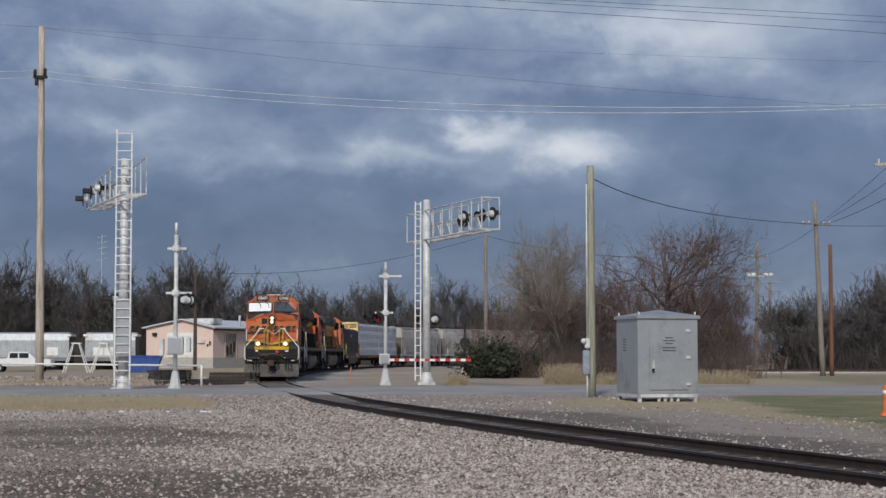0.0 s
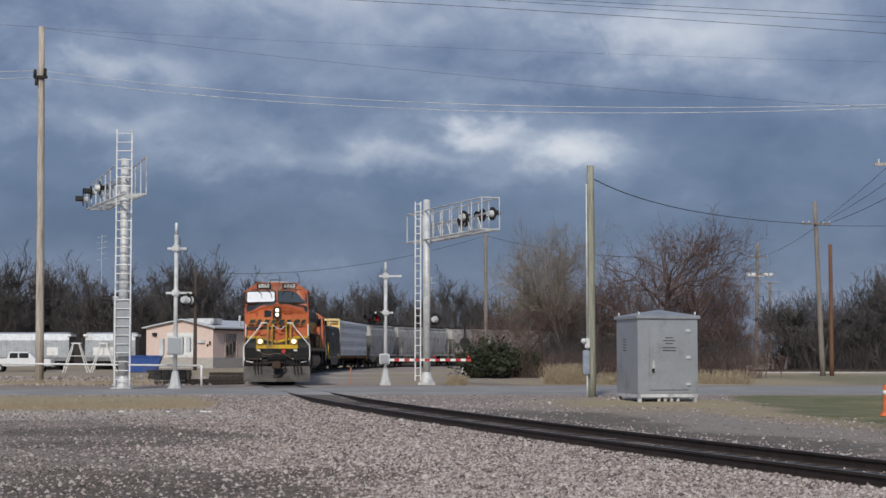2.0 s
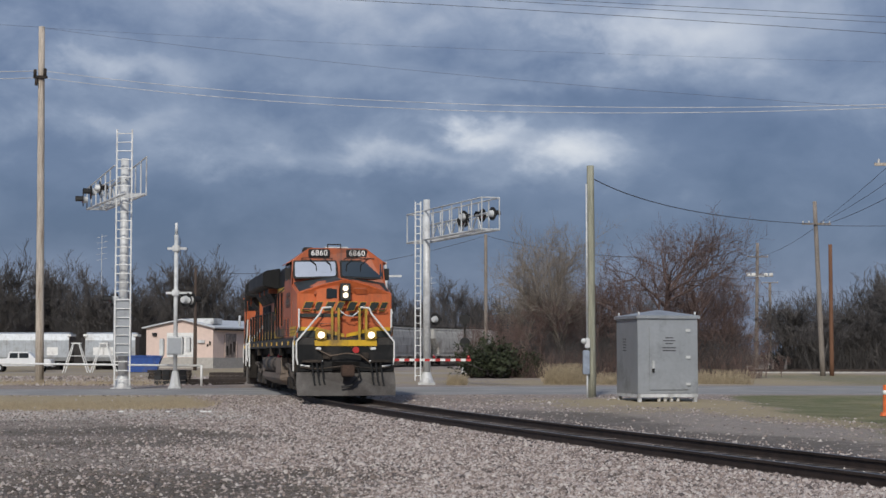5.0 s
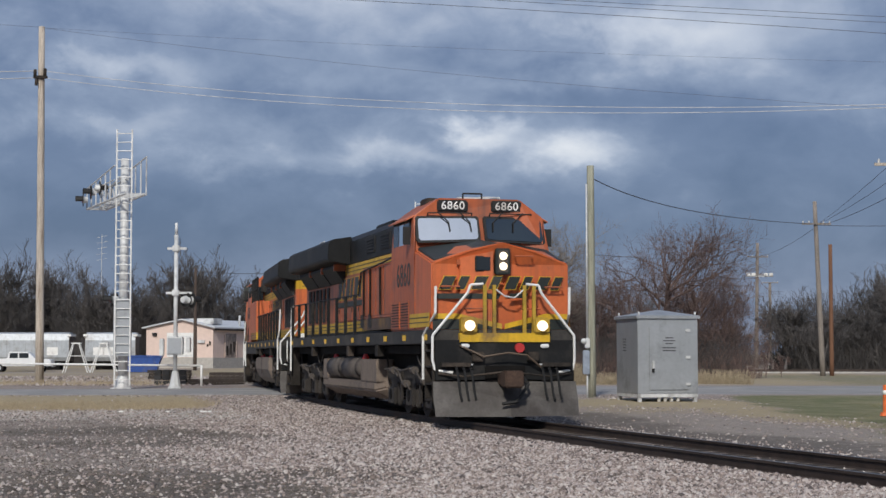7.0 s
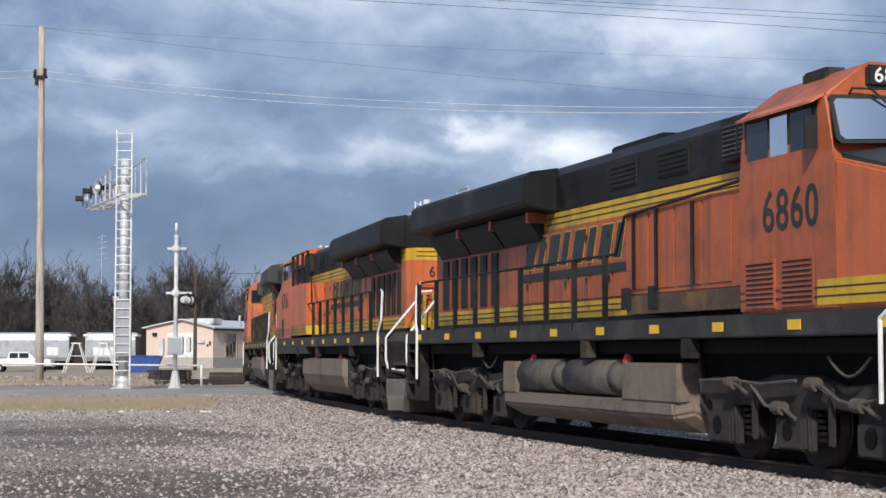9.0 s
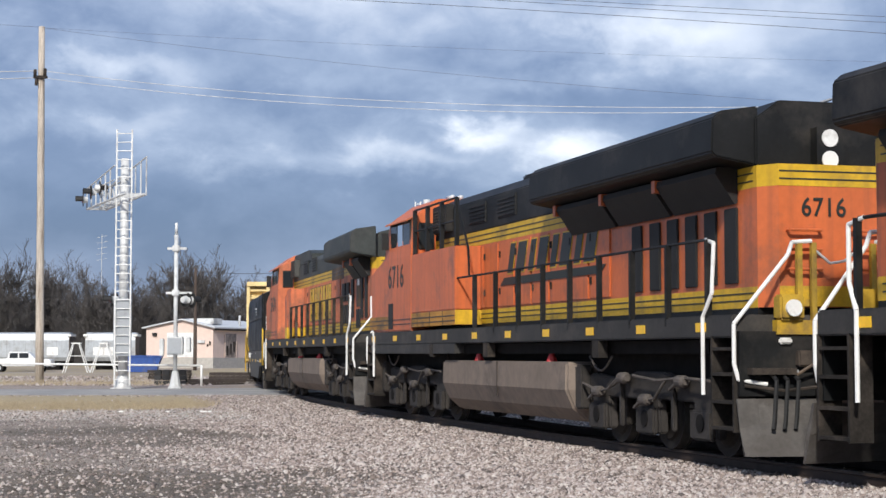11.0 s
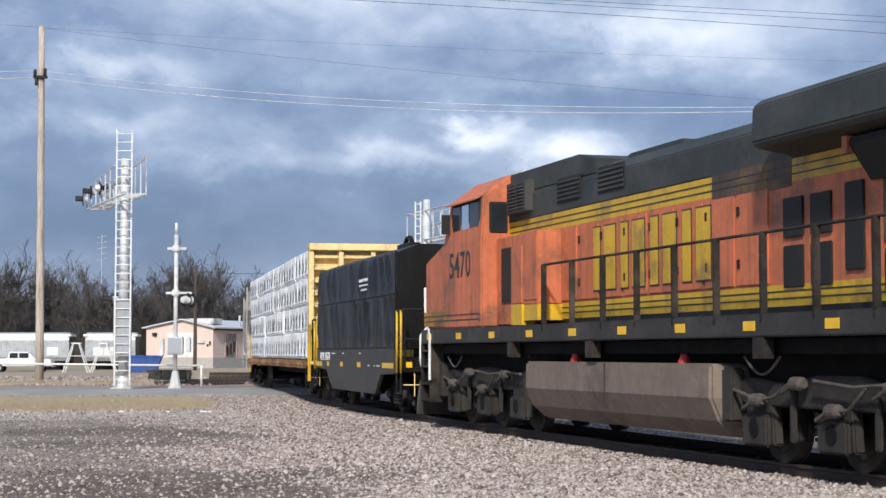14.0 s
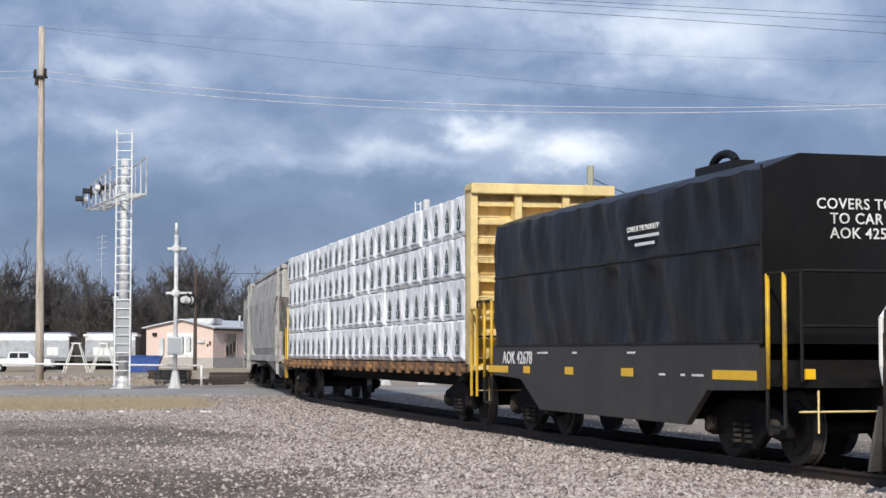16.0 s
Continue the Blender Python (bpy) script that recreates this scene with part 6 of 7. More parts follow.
            for z in (4.0, 4.45):
                rods("upper_rail", BLACK, c, 0.024, [(bxx[0] + 0.05, 1.44, z), (5.75, 1.44, z)])
            rods("upper_rail", BLACK, c, 0.024, [(bxx[0] + 0.05, 1.44, 4.45), (bxx[0] - 0.75, 1.44, 3.4), (bxx[0] - 0.8, 1.44, 2.86)])
            boxes("toilet_vent", RUBBER, c, (7.45, 7.85, 1.5, 1.512, 1.93, 2.5))
        boxes("electrical_locker" if not flush else "inner_locker", body, c, (bxx[0] + 0.02, bxx[1], min(s * 0.9, s * 1.4), max(s * 0.9, s * 1.4), 2.22, 3.48), bevel=0.02)
        boxes("locker_stripe" if not flush else "inner_stripe", YELLOW if not new_kind else SOOT, c, (bxx[0] + 0.02, bxx[1], min(s * 0.9, s * 1.402), max(s * 0.9, s * 1.402), 1.95, 2.22))
        n = int((bxx[1] - bxx[0]) / 0.9)
        for k in range(0 if flush else n):
            boxes("locker_door", body, c, (bxx[0] + 0.05 + k * 0.9, bxx[0] + 0.85 + k * 0.9, min(s * 1.4, s * 1.415), max(s * 1.4, s * 1.415), 2.3, 3.42), bevel=0.006)
        for k in (1.75, 2.75):
            if new_kind and not flush:
                boxes("locker_vent", RUBBER, c, (k, k + 0.35, min(s * 1.4, s * 1.42), max(s * 1.4, s * 1.42), 2.02, 2.34))
        if not new_kind:
            boxes("cab_side_locker", body, c, (3.75, 5.85, min(s * 0.9, s * 1.2), max(s * 0.9, s * 1.2), 1.9, 3.5), bevel=0.02)
            boxes("rear_locker", body, c, (3.72, 4.3, min(s * 1.2, s * 1.44), max(s * 1.2, s * 1.44), 2.24, 3.28), bevel=0.02)
            boxes("rear_locker_stripe", YELLOW, c, (3.72, 4.3, min(s * 1.2, s * 1.44), max(s * 1.2, s * 1.44), 1.88, 2.24))
            for z in (2.5, 2.85, 3.1):
                boxes("latch", GRIME, c, (3.69, 3.72, min(s * 1.28, s * 1.36), max(s * 1.28, s * 1.36), z, z + 0.06))
            boxes("cab_rear_door", RUBBER, c, (5.0, 5.5, min(s * 1.2, s * 1.22), max(s * 1.2, s * 1.22), 2.3, 3.3))
        # painted mark on the hood: plain slanted blocks and a bar
        if new_kind:
            xs, lean = (-3.9, 0.9), 0.22
            lm, om = LOGO_DARK, YELLOW
            zz = (2.88, 3.42)
        else:
            xs, lean = (-2.9, 1.7), 0.0
            lm, om = YELLOW, LOGO_DARK
            zz = (2.40, 3.40)
        wd = (xs[1] - xs[0]) / 4
        sg = 1 if s < 0 else -1
        for k in range(4):
            a = xs[0] + k * wd
            for mm_, g_, yy in ((om, 0.025, 0.977), (lm, 0.0, 0.984)):
                bm = bmesh.new()
                for f0, f1 in ((0.0, 0.40), (0.56, 0.80)):
                    slant_block(bm, a + wd * f0 - g_, a + wd * f1 + g_, s, yy, zz[0] - g_, zz[1] + g_, lean * sg)
                part("painted_mark" if mm_ is lm else "mark_outline", bm, mm_, c)
        if new_kind:
            bm = bmesh.new()
            slant_block(bm, xs[0] - 0.3, xs[1] + 0.2, s, 0.983, 2.66, 2.80, 0.25 * sg)
            part("painted_mark", bm, LOGO_DARK, c)
        # walkway railing
        RAILMAT = BLACK if new_kind else GRIME
        top = 2.86
        xr0, xr1 = -9.35, (1.6 if new_kind and s < 0 else (2.4 if new_kind else 2.5))
        rods("handrail", RAILMAT, c, 0.022, [(xr0, s * 1.44, top), (xr1, s * 1.44, top)] + ([(xr1 + 0.35, s * 1.44, 3.4), (5.8, s * 1.46, 3.55)] if new_kind and s < 0 else [(xr1 + 0.1, s * 1.44, top)]))
        for x in np.arange(xr0, xr1 + 0.1, 1.32):
            bm = bmesh.new()
            add_box(bm, x - 0.03, x + 0.03, min(s * 1.42, s * 1.5), max(s * 1.42, s * 1.5), 1.75, top)
            part("handrail_post", bm, RAILMAT, c)
        if new_kind and s < 0:
            for x in (2.28, 3.1, 4.32):
                rods("handrail_post", RAILMAT, c, 0.03, [(x, s * 1.44, 2.3), (x, s * 1.44, 3.42)])
    # fuel tank
    bm = bmesh.new()
    prof = [(-1.42, 1.25), (1.42, 1.25), (1.43, 0.80), (1.30, 0.50), (1.05, 0.28), (-1.05, 0.28), (-1.30, 0.50), (-1.43, 0.80)]
    if number == "6860":
        prof = [(-1.0, 1.25), (1.0, 1.25), (1.0, 0.72), (1.42, 0.72), (1.42, 0.5), (1.0, 0.27), (-1.0, 0.27), (-1.42, 0.5), (-1.42, 0.72), (-1.0, 0.72)]
    loft(bm, [[(x, y * k, 0.85 + (z - 0.85) * k) for y, z in prof] for x, k in ((-3.98, 0.82), (-3.78, 1.0), (3.58, 1.0), (3.78, 0.82))])
    part("fuel_tank", bm, TANK, c, "dust-brown steel fuel tank", bevel=0.04)
    for s in (-1, 1):
        if number == "6860":
            for a, b in ((-3.0, -1.0), (-0.75, 1.45)):
                bm = bmesh.new()
                for p, q, r0, r1 in ((a, a + 0.12, 0.16, 0.29), (a + 0.12, b - 0.12, 0.29, 0.29), (b - 0.12, b, 0.29, 0.16)):
                    add_cyl(bm, (p, s * 1.2, 1.02), (q, s * 1.2, 1.02), r0, r1, 18)
                part("air_reservoir", bm, DUSTY, c, "dusty horizontal air reservoir cylinder", smooth=True)
            boxes("tank_panel", TANK, c, (1.7, 3.7, min(s * 1.0, s * 1.4), max(s * 1.0, s * 1.4), 0.7, 1.25), bevel=0.02)
            boxes("tank_panel", TANK, c, (-3.9, -3.2, min(s * 1.0, s * 1.4), max(s * 1.0, s * 1.4), 0.7, 1.25), bevel=0.02)
        else:
            for x in (-0.1,):
                boxes("tank_seam", GRIME, c, (x, x + 0.04, min(s * 1.42, s * 1.435), max(s * 1.42, s * 1.435), 0.62, 1.24))
        for x in (-2.6, 1.6):
            bm = bmesh.new()
            add_cyl(bm, (x, s * 1.25, 1.25), (x, s * 1.25, 1.40), 0.1, 0.04, 8)
            part("filler_cap", bm, RED, c, "red fuel filler cap")
    loco_truck(c, 6.6, kind)
    loco_truck(c, -6.6, kind)
    # ends: plates, plows, steps, couplers, rails
    for e in (1, -1):
        X = 9.95 if e > 0 else -10.15
        def bx(name, material, x0_, x1_, y0, y1, z0, z1, label="", bevel=0.0):
            a, b = X + e * x0_, X + e * x1_
            return boxes(name, material, c, (min(a, b), max(a, b), y0, y1, z0, z1), label=label, bevel=bevel)
        bx("end_plate", BLACK, -0.06, 0.10, -1.45, 1.45, 0.85, 1.66)
        bx("draft_gear_pocket", UNDER, 0.10, 0.13, -0.42, 0.42, 0.66, 1.14)
        for y in (-1.05, 1.05):
            bx("hose_bracket", GRIME, 0.1, 0.26, y - 0.3, y + 0.3, 1.12, 1.2)
            bx("receptacle_box", GRIME, 0.1, 0.22, y * 0.55 - 0.12, y * 0.55 + 0.12, 1.22, 1.42, bevel=0.02)
            bx("marker_lamp", WHITE, 0.1, 0.16, y * 0.8 - 0.09, y * 0.8 + 0.09, 1.5, 1.58, bevel=0.02)
        bm = bmesh.new()
        def pl(y, z, out):
            return (X + e * out, y, z)
        loft(bm, [[pl(y, 0.82, 0.12) for y in (-1.5, 0, 1.5)] + [pl(y, 0.82, 0.08) for y in (1.5, 0, -1.5)],
                  [pl(-1.52, 0.45, 0.22), pl(0, 0.45, 0.44), pl(1.52, 0.45, 0.22), pl(1.5, 0.45, 0.18), pl(0, 0.45, 0.4), pl(-1.5, 0.45, 0.18)],
                  [pl(-1.5, 0.12, 0.34), pl(0, 0.12, 0.62), pl(1.5, 0.12, 0.34), pl(1.5, 0.12, 0.3), pl(0, 0.12, 0.58), pl(-1.5, 0.12, 0.3)]])
        part("snow_plow", bm, PLOW, c, "scuffed dusty grey steel plow")
        bm = bmesh.new()
        add_box(bm, min(X, X + e * 0.72), max(X, X + e * 0.72), -0.16, 0.16, 0.74, 1.02)
        add_box(bm, min(X + e * 0.6, X + e * 0.95), max(X + e * 0.6, X + e * 0.95), -0.22, 0.16, 0.70, 1.04)
        part("coupler", bm, mat("rusty_coupler", (0.06, 0.035, 0.024), 0.85, vary=0.4), c, bevel=0.03)
        for y in (-1.05, -0.9, -0.75, 0.75, 0.9, 1.05):
            rods("brake_hose", RUBBER, c, 0.028, [(X + e * 0.1, y, 1.15), (X + e * 0.3, y, 1.05), (X + e * 0.34, y + 0.05, 0.6), (X + e * 0.36, y + 0.08, 0.45)])
        rods("brake_hose", RUBBER, c, 0.035, [(X + e * 0.1, 0.35, 0.95), (X + e * 0.5, 0.38, 0.75), (X + e * 0.62, 0.1, 0.42), (X + e * 0.62, -0.2, 0.38)])
        rods("jumper_cable", mat("tan_cable", (0.12, 0.085, 0.06), 0.7), c, 0.02, [(X + e * 0.12, -0.95, 1.55), (X + e * 0.3, -0.5, 1.32), (X + e * 0.35, 0.0, 1.4), (X + e * 0.35, 0.4, 1.35), (X + e * 0.2, 0.75, 1.1)])
        rods("uncoupling_lever", GRIME, c, 0.022, [(X + e * 0.12, -1.4, 0.98), (X + e * 0.25, -0.9, 0.92), (X + e * 0.3, 0, 1.02), (X + e * 0.25, 0.9, 0.92), (X + e * 0.12, 1.4, 0.98)])
        bm = bmesh.new()
        add_cyl(bm, (X + e * 0.1, 0.3, 1.5), (X + e * 0.18, 0.3, 1.5), 0.1, 0.1, 10)
        part("hose_cap", bm, RED, c)
        for s in (-1, 1):
            for z in (0.42, 0.75, 1.1, 1.42):
                a, b = X - e * 0.62, X - e * 0.02
                boxes("step", GRIME, c, (min(a, b), max(a, b), min(s * 1.2, s * 1.5), max(s * 1.2, s * 1.5), z, z + 0.04))
            for xx in (-0.64, 0.0):
                boxes("step_side", GRIME, c, (X + e * xx - 0.02, X + e * xx + 0.02, min(s * 1.2, s * 1.5), max(s * 1.2, s * 1.5), 0.4, 1.6))
            bm = bmesh.new()
            add_tube(bm, [(X - e * 0.85, s * 1.52, 0.85), (X - e * 0.85, s * 1.52, 1.85), (X - e * 0.65, s * 1.48, 2.15), (X - e * 0.62, s * 1.46, 2.8), (X - e * 0.9, s * 1.44, 2.86)] if e < 0 else
                     [(X - e * 0.72, s * 1.52, 0.85), (X - e * 0.72, s * 1.52, 1.75), (X - e * 0.05, s * 1.42, 2.2), (X - e * 0.02, s * 1.42, 2.75)], 0.028, 8)
            part("grab_rail", bm, WHITE, c, "white painted step handrail")
            bm = bmesh.new()
            add_tube(bm, [(X + e * 0.14, s * 1.10, 1.0), (X + e * 0.06, s * 1.45, 1.05), (X + e * 0.04, s * 1.5, 1.25), (X + e * 0.04, s * 1.5, 1.75), (X + e * 0.1, s * 0.78, 2.62), (X + e * 0.1, s * 0.72, 2.78), (X + e * 0.1, s * 0.45, 2.8)], 0.028, 8)
            part("grab_rail", bm, WHITE, c, "white painted end handrail")
            rods("cut_lever_grab", GALV, c, 0.02, [(X + e * 0.12, s * 0.72, 1.16), (X + e * 0.22, s * 0.72, 1.16), (X + e * 0.22, s * 1.15, 1.16), (X + e * 0.12, s * 1.15, 1.16)])
        bx("end_platform_edge", YELLOW, 0.0, 0.13, -0.95, 0.95, 1.62, 1.80)
        for y in (-0.42, -0.22, 0.42, 0.62):
            bx("end_post", MUSTARD, 0.06, 0.12, y - 0.035, y + 0.035, 1.80, 2.78)
        rods("safety_chain", GALV, c, 0.018, [(X + e * 0.1, -0.2, 2.7), (X + e * 0.12, 0.0, 2.55), (X + e * 0.12, 0.2, 2.52), (X + e * 0.1, 0.42, 2.7)])
        # ditch lights
        for s in (-1, 1):
            bx("ditch_light_housing", MUSTARD, -0.02, 0.2, s * 0.765 - 0.17, s * 0.765 + 0.17, 1.80, 2.12, bevel=0.03)
            bm = bmesh.new()
            add_cyl(bm, (X + e * 0.2, s * 0.765, 1.95), (X + e * 0.25, s * 0.765, 1.95), 0.105, 0.105, 18)
            part("ditch_light", bm, LAMP_ON if (e > 0 and number == "6860") else WHITE, c)
    # nose face
    X = 9.9
    boxes("headlight_recess", LOGO_DARK, c, (9.80, 9.945, -0.155, 0.155, 3.00, 3.54), bevel=0.02)
    boxes("headlight_plate", DUSTY, c, (9.80, 9.955, -0.12, 0.12, 3.03, 3.51), bevel=0.02)
    for z in (3.17, 3.38):
        bm = bmesh.new()
        add_cyl(bm, (9.95, 0, z), (9.975, 0, z), 0.085, 0.08, 18)
        part("headlight", bm, LAMP_ON if number == "6860" else WHITE, c)
    bm = bmesh.new()
    loft(bm, [[(9.93 - 0.1438 * abs(y) + o, y, z) for y, z in ((-0.88, 1.9), (-0.2, 1.9), (-0.2, 3.48), (-0.88, 3.34))] for o in (-0.05, 0.012)])
    part("nose_door", bm, ORANGE if new_kind else body, c, bevel=0.008)
    for z in (2.2, 2.75, 3.2):
        boxes("door_hinge", body, c, (9.78, 9.83, -0.95, -0.88, z, z + 0.1))
    boxes("door_window_gasket", RUBBER, c, (9.84, 9.905, -0.58, -0.24, 3.06, 3.38), bevel=0.02)
    boxes("door_window", GLASS, c, (9.90, 9.915, -0.55, -0.27, 3.09, 3.35), bevel=0.005)
    for y, z in ((0.45, 3.38), (0.6, 2.3), (-0.6, 2.3), (-1.1, 2.75), (1.1, 2.75)):
        o = -0.07 * abs(y)
        rods("grab_iron", body, c, 0.018, [(9.88 + o, y - 0.18, z), (9.99 + o, y - 0.18, z), (9.99 + o, y + 0.18, z), (9.88 + o, y + 0.18, z)])
    for s in (-1, 1):
        # painted mark on the nose: slanted blocks with yellow edge, bar below, on the angled nose halves
        def nose_quad(bm, ya, yb, z0, z1, lean, o):
            pts = [(ya, z0), (yb, z0), (yb + lean, z1), (ya + lean, z1)]
            a = [bm.verts.new((9.93 - 0.1438 * abs(y) + o, y, z)) for y, z in pts]
            b = [bm.verts.new((9.93 - 0.1438 * abs(y) + o - 0.01, y, z)) for y, z in pts]
            for i in range(4):
                bm.faces.new((a[i], a[(i + 1) % 4], b[(i + 1) % 4], b[i]))
            bm.faces.new(a)
        for (ya, yb) in (((-1.32, -0.80), (-0.66, -0.14)) if s < 0 else ((0.02, 0.54), (0.70, 1.22))):
            for g_, o, mm_ in ((0.013, 0.014, YELLOW), (0.0, 0.02, LOGO_DARK)):
                bm = bmesh.new()
                for f0, f1 in ((0.0, 0.46), (0.66, 1.0)):
                    nose_quad(bm, ya + (yb - ya) * f0 - g_, ya + (yb - ya) * f1 + g_, 2.70 - g_, 2.96 + g_, 0.12, o + 0.012)
                part("nose_mark" if g_ == 0 else "mark_outline", bm, mm_, c)
        bm = bmesh.new()
        if s < 0:
            nose_quad(bm, -1.42, -0.1, 2.50, 2.61, 0.06, 0.028)
        else:
            nose_quad(bm, 0.1, 0.5, 2.52, 2.62, 0.06, 0.016)
        part("nose_mark", bm, LOGO_DARK, c)
        for mm_, o, lo, hi in ((LOGO_DARK, 0.016, (1.88, 1.88, 1.88), (2.09, 2.09, 1.90)), (YELLOW, 0.020, (2.09, 2.09, 1.885), (2.20, 2.20, 1.99))):
            bm = bmesh.new()
            ys = (1.44, 0.92, 0.03)
            front = [[bm.verts.new((9.93 - 0.1438 * y + o, s * y, z)) for y, z in zip(ys, zz_)] for zz_ in (lo, hi)]
            back_ = [[bm.verts.new((9.93 - 0.1438 * y + o - 0.012, s * y, z)) for y, z in zip(ys, zz_)] for zz_ in (lo, hi)]
            for i in range(2):
                bm.faces.new((front[0][i], front[0][i + 1], front[1][i + 1], front[1][i]))
                bm.faces.new((front[1][i], front[1][i + 1], back_[1][i + 1], back_[1][i]))
                bm.faces.new((front[0][i], front[0][i + 1], back_[0][i + 1], back_[0][i]))
            part("nose_stripe", bm, mm_, c)
        # number boards
        nb = boxes("number_board", RUBBER, c, (7.9, 8.06, s * 0.60 - 0.34, s * 0.60 + 0.34, 4.43, 4.69), bevel=0.03)
        text_mesh("board_number", number, 0.25, Matrix.Translation((8.066, s * 0.60, 4.56)) @ pose(0, 0, 0, 90, 0, 90), WHITE, nb)
    boxes("roof_unit", GRIME, c, (6.6, 7.2, -1.0, -0.7, 4.60, 4.80), bevel=0.03)
    boxes("roof_unit", GALV, c, (6.6, 7.6, -0.4, 0.4, 4.70, 4.80), bevel=0.04)
    rods("roof_hoop", RUBBER, c, 0.02, [(7.75, -0.3, 4.70), (7.75, -0.3, 4.86), (7.75, 0.12, 4.86), (7.75, 0.12, 4.70)])
    rods("horn", GALV, c, 0.05, [(6.1, 0.3, 4.8), (6.6, 0.3, 4.8)], [(6.1, 0.5, 4.8), (6.5, 0.5, 4.8)], n=8)
    return c


locomotive("orange and black diesel locomotive with lit headlights leading the train", "6860", 0.0, False, ORANGE_WORN_SHADED, BLACK, "new")
locomotive("orange diesel locomotive running backwards behind the leading one", "6716", 22.3, True, ORANGE, BLACK, "new")
locomotive("weathered orange locomotive with dark green roof and yellow lettering blocks", "5470", 44.1, True, ORANGE_DULL, GREEN_BLACK, "old")


def freight_truck(c, xc, r=0.46, wb=0.9):
    for s in (-1, 1):
        bm = bmesh.new()
        prof = [(-1.2, 0.62), (-1.2, 0.34), (-0.95, 0.30), (-0.62, 0.36), (-0.34, 0.16), (0.34, 0.16), (0.62, 0.36), (0.95, 0.30), (1.2, 0.34), (1.2, 0.62), (0.72, 0.72), (0.4, 0.80), (-0.4, 0.80), (-0.72, 0.72)]
        add_prism(bm, [(x + xc, z) for x, z in prof], s * 0.98, s * 1.10, "y")
        part("truck_side_frame", bm, UNDER, c, bevel=0.02)
        for k in (-0.16, 0.16):
            bm = bmesh.new()
            for i in range(4):
                add_cyl(bm, (xc + k, s * 1.08, 0.24 + i * 0.07), (xc + k, s * 1.08, 0.28 + i * 0.07), 0.09, 0.09, 10)
            part("coil_spring", bm, GRIME, c)
        for k in (-wb, wb):
            bm = bmesh.new()
            add_cyl(bm, (xc + k, s * 1.06, r), (xc + k, s * 1.18, r), 0.12, 0.1, 12)
            part("bearing", bm, GRIME, c)
    boxes("bolster", UNDER, c, (xc - 0.3, xc + 0.3, -1.0, 1.0, 0.45, 0.85))
    for k in (-wb, wb):
        wheelset(c, xc + k, r)


def car_coupler(c, x, e):
    bm = bmesh.new()
    add_box(bm, min(x, x + e * 0.6), max(x, x + e * 0.6), -0.12, 0.12, 0.76, 1.0)
    add_box(bm, min(x + e * 0.45, x + e * 0.8), max(x + e * 0.45, x + e * 0.8), -0.22, 0.2, 0.7, 1.04)
    part("coupler", bm, UNDER, c, bevel=0.03)


